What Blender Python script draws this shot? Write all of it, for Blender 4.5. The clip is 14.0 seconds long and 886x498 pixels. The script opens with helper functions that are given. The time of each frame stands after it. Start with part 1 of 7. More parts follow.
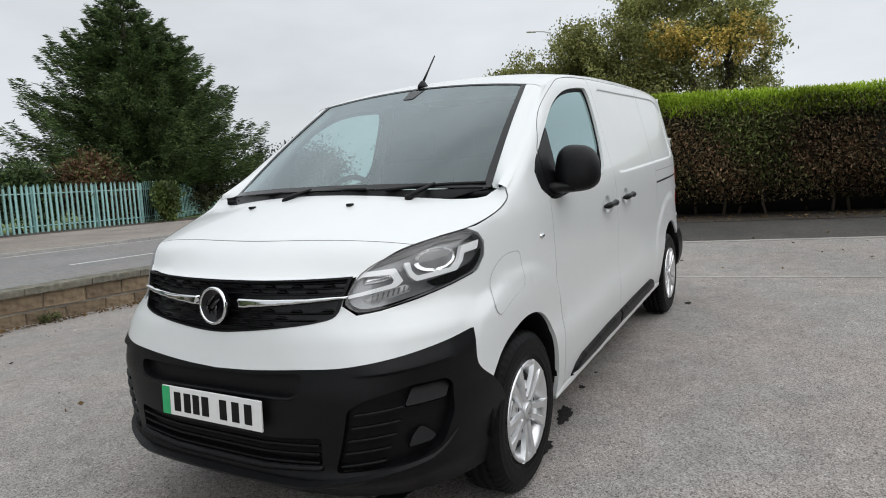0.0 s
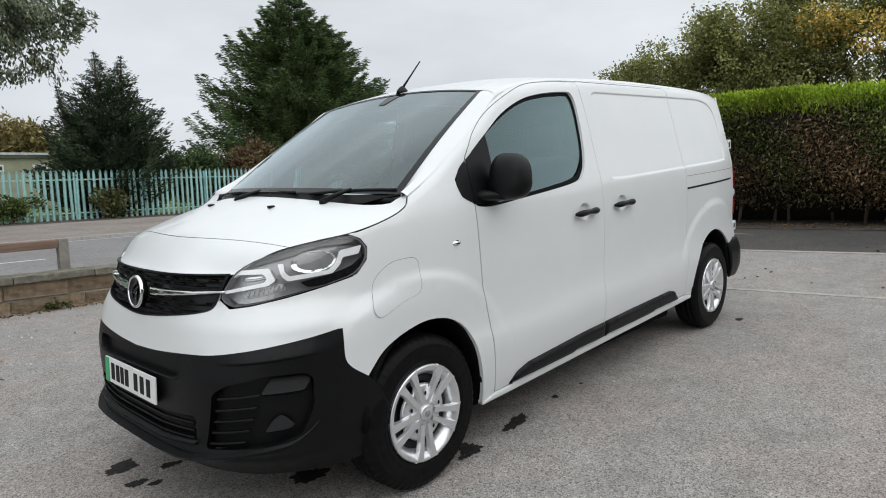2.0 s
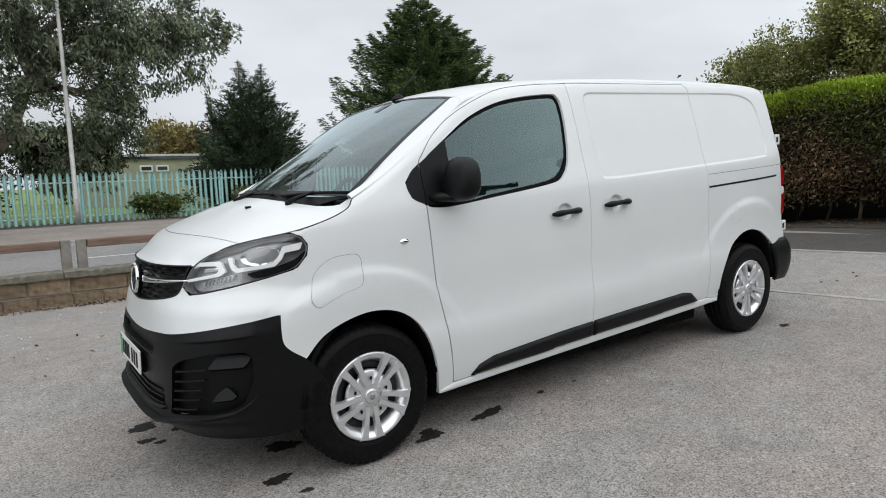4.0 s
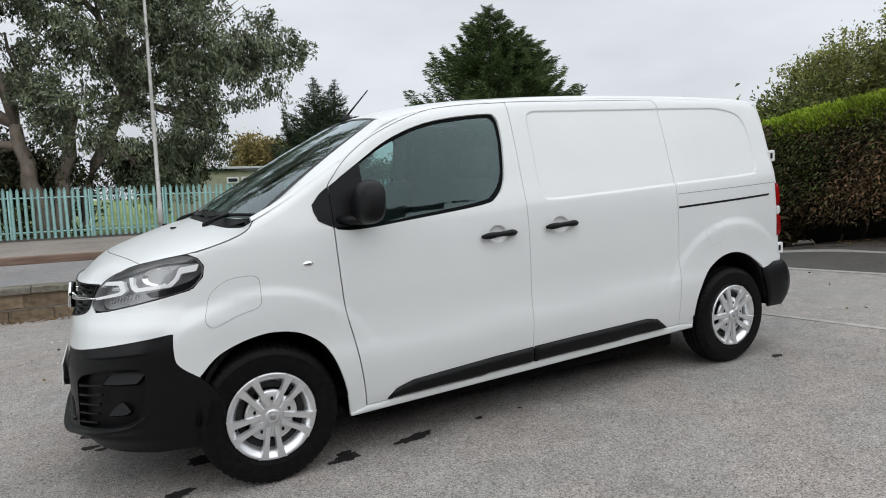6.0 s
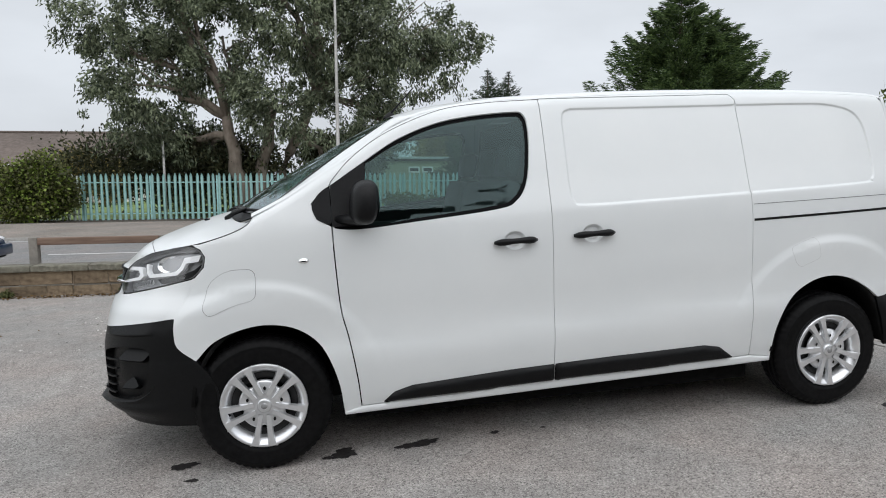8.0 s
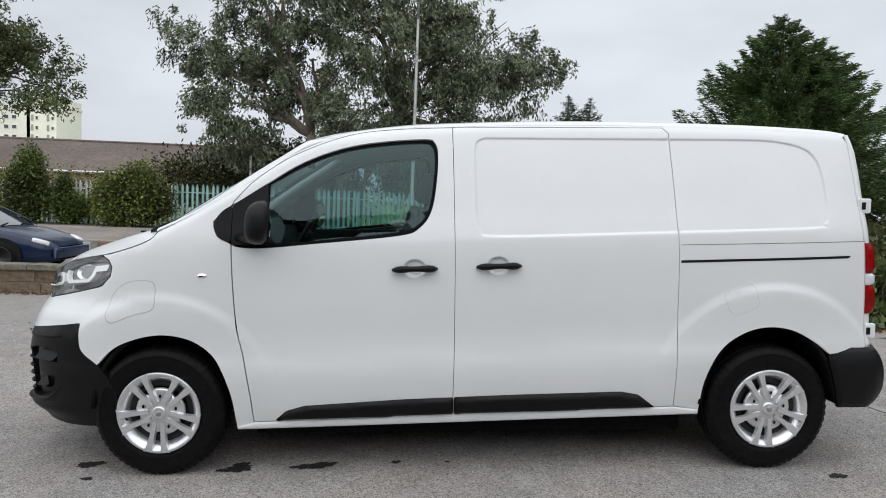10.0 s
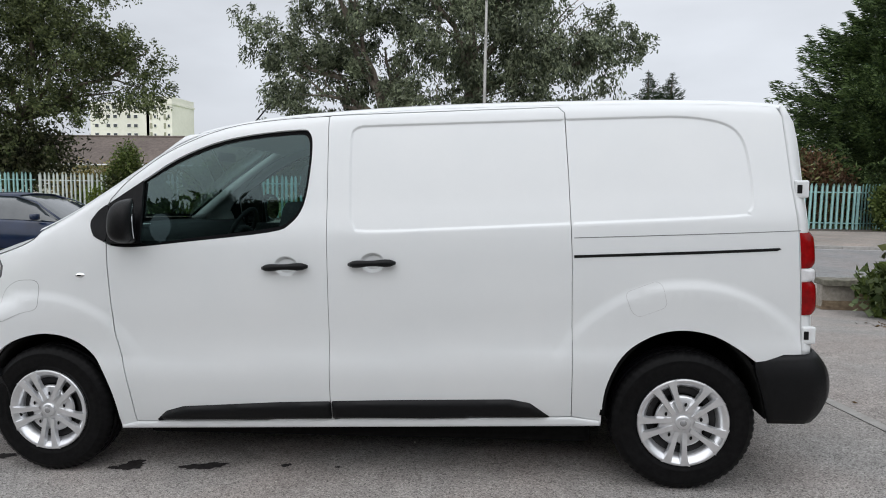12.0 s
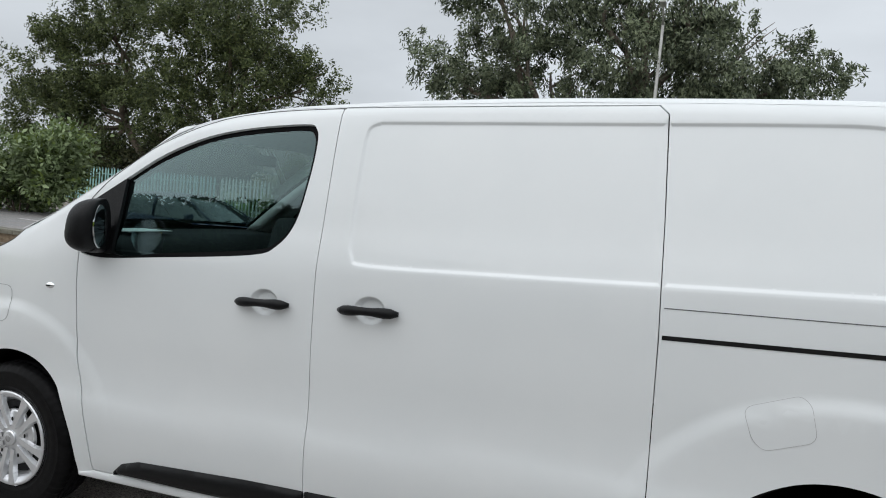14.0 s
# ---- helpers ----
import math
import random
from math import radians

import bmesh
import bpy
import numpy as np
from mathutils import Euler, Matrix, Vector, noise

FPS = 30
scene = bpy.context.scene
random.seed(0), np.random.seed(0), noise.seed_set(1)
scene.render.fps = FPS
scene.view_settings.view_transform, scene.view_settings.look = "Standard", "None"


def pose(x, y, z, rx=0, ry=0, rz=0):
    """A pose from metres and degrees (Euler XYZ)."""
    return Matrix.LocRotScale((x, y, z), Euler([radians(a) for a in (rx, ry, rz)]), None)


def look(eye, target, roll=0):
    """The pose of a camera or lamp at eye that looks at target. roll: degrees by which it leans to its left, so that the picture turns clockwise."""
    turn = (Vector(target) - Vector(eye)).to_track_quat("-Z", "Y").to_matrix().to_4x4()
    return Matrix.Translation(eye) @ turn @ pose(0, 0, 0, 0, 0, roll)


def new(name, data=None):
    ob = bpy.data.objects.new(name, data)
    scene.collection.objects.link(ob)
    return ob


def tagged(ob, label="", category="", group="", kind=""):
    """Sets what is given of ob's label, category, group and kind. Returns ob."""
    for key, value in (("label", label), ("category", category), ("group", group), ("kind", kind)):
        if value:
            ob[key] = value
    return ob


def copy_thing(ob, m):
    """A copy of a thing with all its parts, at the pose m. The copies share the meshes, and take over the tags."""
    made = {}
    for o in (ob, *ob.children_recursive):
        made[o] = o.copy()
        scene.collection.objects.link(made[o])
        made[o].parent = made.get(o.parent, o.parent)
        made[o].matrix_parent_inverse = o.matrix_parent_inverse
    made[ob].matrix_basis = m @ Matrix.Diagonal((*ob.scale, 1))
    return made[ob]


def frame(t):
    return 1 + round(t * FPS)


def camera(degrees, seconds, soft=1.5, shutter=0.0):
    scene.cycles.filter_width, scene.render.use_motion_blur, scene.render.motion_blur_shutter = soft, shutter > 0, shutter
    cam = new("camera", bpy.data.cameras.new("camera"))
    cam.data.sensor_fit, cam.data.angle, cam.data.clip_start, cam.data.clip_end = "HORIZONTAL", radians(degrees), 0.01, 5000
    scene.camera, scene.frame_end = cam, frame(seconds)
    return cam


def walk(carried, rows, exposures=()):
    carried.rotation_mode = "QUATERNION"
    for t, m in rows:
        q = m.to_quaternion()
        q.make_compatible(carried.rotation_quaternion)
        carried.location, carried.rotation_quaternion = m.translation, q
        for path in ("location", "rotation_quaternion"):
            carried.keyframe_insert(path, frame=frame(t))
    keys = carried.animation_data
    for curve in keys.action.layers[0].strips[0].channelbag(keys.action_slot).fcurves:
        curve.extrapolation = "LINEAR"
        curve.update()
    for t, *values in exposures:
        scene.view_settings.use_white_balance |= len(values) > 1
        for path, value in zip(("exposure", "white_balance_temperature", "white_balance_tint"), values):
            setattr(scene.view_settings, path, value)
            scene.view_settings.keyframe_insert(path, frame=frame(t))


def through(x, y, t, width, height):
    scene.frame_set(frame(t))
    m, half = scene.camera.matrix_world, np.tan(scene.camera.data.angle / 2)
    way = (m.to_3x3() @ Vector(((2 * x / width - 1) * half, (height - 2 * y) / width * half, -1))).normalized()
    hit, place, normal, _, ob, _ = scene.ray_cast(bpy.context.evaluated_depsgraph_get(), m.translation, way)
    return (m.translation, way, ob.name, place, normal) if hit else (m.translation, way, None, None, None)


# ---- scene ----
cam = camera(68.7, 14.0, soft=1.0)
PATH = [
    (0, (-2.458, -1.92, 1.423), (-0.735, -0.94, 1.152), -3.6),
    (0.5, (-2.38, -2.189, 1.429), (-0.776, -1.041, 1.098), -3.1),
    (1, (-2.177, -2.348, 1.407), (-0.642, -1.106, 1.086), -3.9),
    (1.5, (-1.987, -2.538, 1.434), (-0.446, -1.29, 1.172), -4.2),
    (2, (-1.903, -2.835, 1.443), (-0.465, -1.473, 1.168), -2.6),
    (2.5, (-1.747, -2.989, 1.425), (-0.325, -1.607, 1.159), -2.8),
    (3, (-1.592, -3.129, 1.447), (-0.242, -1.675, 1.193), -3.4),
    (3.5, (-1.499, -3.367, 1.447), (-0.266, -1.807, 1.233), -2.1),
    (3.7, (-1.459, -3.457, 1.440), (-0.276, -1.864, 1.189), -2.6),
    (5.8, (-0.692, -3.976, 1.454), (0.232, -2.216, 1.233), -2.9),
    (6, (-0.607, -4.0, 1.448), (0.298, -2.23, 1.227), -3.5),
    (6.5, (-0.363, -4.002, 1.455), (0.47, -2.2, 1.21), -1.1),
    (7, (-0.158, -4.05, 1.454), (0.522, -2.178, 1.272), -2.7),
    (7.5, (0.1, -4.155, 1.475), (0.585, -2.227, 1.259), -1.6),
    (8, (0.319, -4.176, 1.454), (0.692, -2.223, 1.235), -2.1),
    (8.5, (0.583, -4.163, 1.488), (0.935, -2.206, 1.275), -2.3),
    (8.7, (0.638, -4.206, 1.469), (0.996, -2.244, 1.315), -1.9),
    (10.8, (1.848, -4.280, 1.484), (1.792, -2.287, 1.329), -0.0),
    (11, (1.964, -4.263, 1.497), (1.895, -2.274, 1.3), -0.6),
    (11.5, (2.218, -4.125, 1.457), (2.082, -2.138, 1.27), -0.7),
    (12, (2.449, -4.014, 1.492), (2.245, -2.033, 1.301), -0.9),
    (12.5, (2.643, -3.907, 1.542), (2.353, -1.944, 1.292), 2.0),
    (13, (2.786, -3.626, 1.474), (2.417, -1.675, 1.239), 1.5),
    (13.5, (2.83, -3.32, 1.497), (2.255, -1.406, 1.409), -1.3),
    (14, (2.78, -2.948, 1.495), (2.101, -1.07, 1.375), 3.5),
]

# gravity: the forecourt rises gently towards the hedge
SLOPE = 1.78
LEVEL = pose(0, 0, 0, 0, -SLOPE, 0)
EXPOSURE = [(0, 0.06, 6500, 10), (2.5, 0.12, 6460, 10), (6, 0.14, 6440, 10.5), (8.5, 0.15, 6400, 11), (11.5, 0.14, 6380, 12), (12.5, 0.12, 6380, 12), (13.5, 0.06, 6380, 10), (14, 0.02, 6360, 9.5)]
walk(cam, [(t, LEVEL @ look(eye, target, roll)) for t, eye, target, roll in PATH], EXPOSURE)

# ---- sky and light: bright overcast ----
world = bpy.data.worlds.new("overcast_sky")
scene.world = world
world.use_nodes = True
wn, wl = world.node_tree.nodes, world.node_tree.links
wn.clear()
w_out, w_bg = wn.new("ShaderNodeOutputWorld"), wn.new("ShaderNodeBackground")
w_sky = wn.new("ShaderNodeTexSky")
w_sky.sky_type, w_sky.sun_disc = "NISHITA", False
w_sky.sun_elevation, w_sky.sun_rotation, w_sky.dust_density = radians(52), radians(200), 4.0
w_co, w_sep = wn.new("ShaderNodeTexCoord"), wn.new("ShaderNodeSeparateXYZ")
w_ramp = wn.new("ShaderNodeValToRGB")       # overcast: brighter towards the zenith
w_ramp.color_ramp.interpolation = "EASE"
w_ramp.color_ramp.elements[0].position, w_ramp.color_ramp.elements[0].color = 0.0, (0.665, 0.70, 0.735, 1)
w_ramp.color_ramp.elements[1].position, w_ramp.color_ramp.elements[1].color = 1.0, (0.96, 1.0, 1.02, 1)
w_mid = w_ramp.color_ramp.elements.new(0.42)
w_mid.color = (0.735, 0.77, 0.80, 1)
w_map = wn.new("ShaderNodeMapping")
w_map.inputs["Scale"].default_value = (1.6, 1.6, 4.5)
w_noise = wn.new("ShaderNodeTexNoise")
w_noise.inputs["Scale"].default_value, w_noise.inputs["Detail"].default_value, w_noise.inputs["Roughness"].default_value = 1.3, 5.0, 0.5
w_cl = wn.new("ShaderNodeMapRange")
w_cl.inputs["From Min"].default_value, w_cl.inputs["From Max"].default_value = 0.3, 0.7
w_cl.inputs["To Min"].default_value, w_cl.inputs["To Max"].default_value = 0.84, 1.12
w_mul = wn.new("ShaderNodeMix")
w_mul.data_type, w_mul.blend_type = "RGBA", "MULTIPLY"
w_mul.inputs["Factor"].default_value = 1.0
w_gain = wn.new("ShaderNodeMapRange")       # zenith luminance over the horizon's
w_gain.inputs["From Min"].default_value, w_gain.inputs["From Max"].default_value = 0.40, 1.0
w_gain.inputs["To Min"].default_value, w_gain.inputs["To Max"].default_value = 1.0, 1.30
w_lift = wn.new("ShaderNodeVectorMath")
w_lift.operation = "SCALE"
w_mix = wn.new("ShaderNodeMix")
w_mix.data_type = "RGBA"
w_mix.inputs["Factor"].default_value = 0.92
wl.new(w_co.outputs["Generated"], w_sep.inputs[0])
wl.new(w_sep.outputs["Z"], w_ramp.inputs["Fac"])
wl.new(w_co.outputs["Generated"], w_map.inputs["Vector"])
wl.new(w_map.outputs[0], w_noise.inputs["Vector"])
wl.new(w_noise.outputs["Fac"], w_cl.inputs["Value"])
wl.new(w_ramp.outputs["Color"], w_mul.inputs["A"])
wl.new(w_cl.outputs[0], w_mul.inputs["B"])
wl.new(w_sep.outputs["Z"], w_gain.inputs["Value"])
wl.new(w_mul.outputs["Result"], w_lift.inputs[0])
wl.new(w_gain.outputs[0], w_lift.inputs["Scale"])
w_dim = wn.new("ShaderNodeVectorMath")
w_dim.operation = "SCALE"
w_dim.inputs["Scale"].default_value = 0.09
wl.new(w_sky.outputs[0], w_dim.inputs[0])
wl.new(w_dim.outputs[0], w_mix.inputs["A"])
w_tilt = wn.new("ShaderNodeMapRange")       # thinner cloud towards the hedge's side
w_tilt.inputs["From Min"].default_value, w_tilt.inputs["From Max"].default_value = -0.6, 0.9
w_tilt.inputs["To Min"].default_value, w_tilt.inputs["To Max"].default_value = 0.95, 1.12
w_even = wn.new("ShaderNodeVectorMath")
w_even.operation = "SCALE"
wl.new(w_sep.outputs["X"], w_tilt.inputs["Value"])
wl.new(w_lift.outputs[0], w_even.inputs[0])
wl.new(w_tilt.outputs[0], w_even.inputs["Scale"])
wl.new(w_even.outputs[0], w_mix.inputs["B"])
wl.new(w_mix.outputs["Result"], w_bg.inputs["Color"])
w_bg.inputs["Strength"].default_value = 1.0
wl.new(w_bg.outputs[0], w_out.inputs[0])

sun = new("sun", bpy.data.lights.new("sun", "SUN"))
sun.data.energy, sun.data.angle, sun.data.color = 1.62, radians(120), (1.0, 0.99, 0.985)
sun.matrix_basis = look((-5, -17, 11.5), (0, 0, 0))

# ---- materials ----
def shader(name, rough=0.5, metal=0.0):
    m = bpy.data.materials.new(name)
    m.use_nodes = True
    b = m.node_tree.nodes["Principled BSDF"]
    b.inputs["Roughness"].default_value, b.inputs["Metallic"].default_value = rough, metal
    return m, b, m.node_tree.nodes, m.node_tree.links


def surface(name, low, high, scale=20.0, rough=0.5, metal=0.0, bump=0.0, bump_scale=80.0, coat=0.0, big=0.0, vary=0.0, spread=0.1, stretch=None, spec=0.5):
    """Colour between low and high by fine noise; big: slow stains; vary: change from piece to piece; bump: depth in metres."""
    m, b, n, l = shader(name, rough, metal)
    b.inputs["Coat Weight"].default_value = coat
    b.inputs["Coat Roughness"].default_value = 0.06
    b.inputs["Specular IOR Level"].default_value = spec
    co = n.new("ShaderNodeTexCoord")
    src = co.outputs["Object"]
    if stretch:
        mp = n.new("ShaderNodeMapping")
        mp.inputs["Scale"].default_value = stretch
        l.new(src, mp.inputs["Vector"])
        src = mp.outputs[0]
    tex = n.new("ShaderNodeTexNoise")
    tex.inputs["Scale"].default_value, tex.inputs["Detail"].default_value, tex.inputs["Roughness"].default_value = scale, 6.0, 0.6
    l.new(src, tex.inputs["Vector"])
    ramp = n.new("ShaderNodeValToRGB")
    ramp.color_ramp.elements[0].position, ramp.color_ramp.elements[0].color = 0.5 - 2 * spread, (*low, 1)
    ramp.color_ramp.elements[1].position, ramp.color_ramp.elements[1].color = 0.5 + 2 * spread, (*high, 1)
    l.new(tex.outputs["Fac"], ramp.inputs["Fac"])
    out = ramp.outputs["Color"]
    if big:
        slow = n.new("ShaderNodeTexNoise")
        slow.inputs["Scale"].default_value, slow.inputs["Detail"].default_value = scale / 25.0, 4.0
        l.new(co.outputs["Object"], slow.inputs["Vector"])
        rg = n.new("ShaderNodeMapRange")
        rg.inputs["From Min"].default_value, rg.inputs["From Max"].default_value = 0.35, 0.65
        rg.inputs["To Min"].default_value, rg.inputs["To Max"].default_value = 1 - big, 1 + big
        l.new(slow.outputs["Fac"], rg.inputs["Value"])
        mx = n.new("ShaderNodeVectorMath")
        mx.operation = "SCALE"
        l.new(out, mx.inputs[0])
        l.new(rg.outputs[0], mx.inputs["Scale"])
        out = mx.outputs[0]
    if vary:
        info = n.new("ShaderNodeObjectInfo")
        rg = n.new("ShaderNodeMapRange")
        rg.inputs["To Min"].default_value, rg.inputs["To Max"].default_value = 1 - vary, 1 + vary
        l.new(info.outputs["Random"], rg.inputs["Value"])
        mx = n.new("ShaderNodeVectorMath")
        mx.operation = "SCALE"
        l.new(out, mx.inputs[0])
        l.new(rg.outputs[0], mx.inputs["Scale"])
        out = mx.outputs[0]
    l.new(out, b.inputs["Base Color"])
    if bump:
        bt = n.new("ShaderNodeTexNoise")
        bt.inputs["Scale"].default_value, bt.inputs["Detail"].default_value = bump_scale, 5.0
        l.new(src, bt.inputs["Vector"])
        bp = n.new("ShaderNodeBump")
        bp.inputs["Distance"].default_value = bump
        bp.inputs["Strength"].default_value = 1.0
        l.new(bt.outputs["Fac"], bp.inputs["Height"])
        l.new(bp.outputs[0], b.inputs["Normal"])
    return m


def leafy(name, dark, light, rough=0.55, through=0.25):
    """Leaves: colour by island, a little light through them."""
    m, b, n, l = shader(name, rough)
    geo = n.new("ShaderNodeNewGeometry")
    ramp = n.new("ShaderNodeValToRGB")
    ramp.color_ramp.elements[0].color, ramp.color_ramp.elements[1].color = (*dark, 1), (*light, 1)
    l.new(geo.outputs["Random Per Island"], ramp.inputs["Fac"])
    co = n.new("ShaderNodeTexCoord")
    tex = n.new("ShaderNodeTexNoise")
    tex.inputs["Scale"].default_value = 0.8
    l.new(co.outputs["Object"], tex.inputs["Vector"])
    rg = n.new("ShaderNodeMapRange")
    rg.inputs["From Min"].default_value, rg.inputs["From Max"].default_value = 0.3, 0.7
    rg.inputs["To Min"].default_value, rg.inputs["To Max"].default_value = 0.5, 1.55
    l.new(tex.outputs["Fac"], rg.inputs["Value"])
    mx = n.new("ShaderNodeVectorMath")
    mx.operation = "SCALE"
    l.new(ramp.outputs["Color"], mx.inputs[0])
    l.new(rg.outputs[0], mx.inputs["Scale"])
    l.new(mx.outputs[0], b.inputs["Base Color"])
    b.inputs["Specular IOR Level"].default_value = 0.3
    tr = n.new("ShaderNodeBsdfTranslucent")
    l.new(mx.outputs[0], tr.inputs["Color"])
    ms = n.new("ShaderNodeMixShader")
    ms.inputs["Fac"].default_value = through
    l.new(b.outputs[0], ms.inputs[1])
    l.new(tr.outputs[0], ms.inputs[2])
    l.new(ms.outputs[0], n["Material Output"].inputs["Surface"])
    return m


def glassy(name, tint, facing=0.05, grazing=0.95, power=5.0, shine=(1, 1, 1)):
    """Thin window glass: clear and tinted, with a mirror layer that grows towards grazing angles."""
    m, b, n, l = shader(name)
    n.remove(b)
    tr, gl, ms, lw = n.new("ShaderNodeBsdfTransparent"), n.new("ShaderNodeBsdfGlossy"), n.new("ShaderNodeMixShader"), n.new("ShaderNodeLayerWeight")
    tr.inputs["Color"].default_value = (*tint, 1)
    gl.inputs["Color"].default_value = (*shine, 1)
    gl.inputs["Roughness"].default_value = 0.0
    lw.inputs["Blend"].default_value = 0.5
    pw, ad = n.new("ShaderNodeMath"), n.new("ShaderNodeMath")
    pw.operation, ad.operation, ad.use_clamp = "POWER", "MULTIPLY_ADD", True
    pw.inputs[1].default_value = power
    ad.inputs[1].default_value, ad.inputs[2].default_value = grazing - facing, facing
    l.new(lw.outputs["Facing"], pw.inputs[0])
    l.new(pw.outputs[0], ad.inputs[0])
    l.new(ad.outputs[0], ms.inputs["Fac"])
    l.new(tr.outputs[0], ms.inputs[1])
    l.new(gl.outputs[0], ms.inputs[2])
    l.new(ms.outputs[0], n["Material Output"].inputs["Surface"])
    return m


WHITE = surface("white_paint", (0.718, 0.742, 0.748), (0.745, 0.765, 0.768), 3.0, 0.34, 0, coat=0.45, spec=0.5)
SEAM = surface("shut_line", (0.10, 0.10, 0.10), (0.16, 0.16, 0.16), 30, 0.8)
PALESEAM = surface("filled_shut_line", (0.36, 0.36, 0.36), (0.46, 0.46, 0.46), 30, 0.7)
BLACK = surface("grained_black_plastic", (0.0035, 0.0037, 0.0042), (0.006, 0.0063, 0.007), 60, 0.38, spec=0.20, bump=0.0006, bump_scale=900)
GLOSSBLACK = surface("gloss_black", (0.006, 0.006, 0.007), (0.010, 0.010, 0.011), 40, 0.25, coat=0.0, spec=0.3)
SEALRUBBER = surface("window_seal_rubber", (0.0025, 0.0026, 0.003), (0.005, 0.0052, 0.006), 60, 0.55, spec=0.08)
RUBBER = surface("tyre_rubber", (0.004, 0.004, 0.0043), (0.009, 0.009, 0.0093), 30, 0.44, spec=0.08, bump=0.0006, bump_scale=300, big=0.2)
SILVER = surface("silver_trim_paint", (0.70, 0.71, 0.73), (0.80, 0.81, 0.82), 15, 0.29, 0.75, coat=0.3)
STEEL = surface("dark_steel", (0.012, 0.012, 0.013), (0.03, 0.03, 0.031), 25, 0.55, 0.2)
CHROME = surface("chrome", (0.78, 0.79, 0.80), (0.86, 0.87, 0.88), 10, 0.07, 1.0)
MIRROR = surface("mirror_glass", (0.50, 0.53, 0.54), (0.54, 0.57, 0.58), 8, 0.02, 1.0)
DARKCHROME = surface("dark_chrome", (0.045, 0.047, 0.05), (0.09, 0.092, 0.096), 12, 0.12, 1.0)
LENS = glassy("clear_lens", (0.97, 0.975, 0.98), 0.06)
SCREEN = glassy("windscreen_glass", (0.50, 0.62, 0.61), 0.12, 1.0, 3.5, (0.86, 0.97, 1.0))
SIDEGLASS = glassy("door_glass", (0.42, 0.56, 0.55), 0.05, 0.92, 1.9, (0.74, 0.97, 0.98))
FARGLASS = glassy("far_door_glass", (0.58, 0.74, 0.72), 0.03, 0.9, 4.0, (0.74, 0.97, 0.98))
REDLENS = surface("red_lens", (0.16, 0.0015, 0.002), (0.30, 0.003, 0.004), 30, 0.25, coat=0.0, spec=0.25)
CLEARLENS = surface("white_lens", (0.62, 0.62, 0.63), (0.75, 0.75, 0.76), 40, 0.15, coat=1.0)
REFLECTOR = surface("lamp_reflector", (0.80, 0.81, 0.82), (0.88, 0.885, 0.89), 20, 0.14, 0.85)
LEDWHITE = surface("light_guide", (0.88, 0.89, 0.90), (0.93, 0.935, 0.94), 20, 0.2, coat=1.0)
LAMPGREY = surface("lamp_housing", (0.30, 0.303, 0.308), (0.40, 0.403, 0.408), 20, 0.22, 0.4)
LAMPTRIM = surface("lamp_brow", (0.11, 0.112, 0.115), (0.16, 0.162, 0.165), 20, 0.35, 0.0)
PLATE = surface("plate_white", (0.74, 0.74, 0.74), (0.80, 0.80, 0.79), 25, 0.3)
PLATEGREEN = surface("plate_green", (0.02, 0.36, 0.13), (0.03, 0.42, 0.16), 25, 0.35)
INK = surface("plate_black", (0.006, 0.006, 0.006), (0.012, 0.012, 0.012), 25, 0.5, spec=0.15)
HOUSING = surface("wheel_housing_black", (0.004, 0.004, 0.004), (0.009, 0.009, 0.009), 30, 0.9, spec=0.1)
CABIN = surface("cabin_grey", (0.012, 0.0125, 0.014), (0.022, 0.0225, 0.0245), 40, 0.75, spec=0.2)
HEADLINER = surface("headliner", (0.50, 0.50, 0.49), (0.58, 0.58, 0.57), 40, 0.9)
CLOTH = surface("seat_cloth", (0.022, 0.023, 0.025), (0.042, 0.043, 0.046), 120, 0.9)
PAPER = surface("paper", (0.72, 0.74, 0.73), (0.80, 0.81, 0.80), 9, 0.7)

# ---- van: surface functions (van axes: nose at -x, road side at +y, metres) ----
XC = 0.30          # where the plan outline of the nose starts to bend in
NOSE = 1.60        # arc parameter of that place


def table(rows, v):
    """Smooth (monotone cubic) reading of a small table."""
    if v <= rows[0][0]:
        return rows[0][1]
    if v >= rows[-1][0]:
        return rows[-1][1]
    for i in range(len(rows) - 1):
        (a, p), (b, q) = rows[i], rows[i + 1]
        if v <= b:
            d = (q - p) / (b - a)
            d0 = (p - rows[i - 1][1]) / (a - rows[i - 1][0]) if i else d
            d1 = (rows[i + 2][1] - q) / (rows[i + 2][0] - b) if i + 2 < len(rows) else d
            m0 = 0.0 if d0 * d <= 0 else 2 * d0 * d / (d0 + d)
            m1 = 0.0 if d1 * d <= 0 else 2 * d1 * d / (d1 + d)
            t = (v - a) / (b - a)
            h = b - a
            return (2 * t**3 - 3 * t * t + 1) * p + (t**3 - 2 * t * t + t) * h * m0 + (3 * t * t - 2 * t**3) * q + (t**3 - t * t) * h * m1


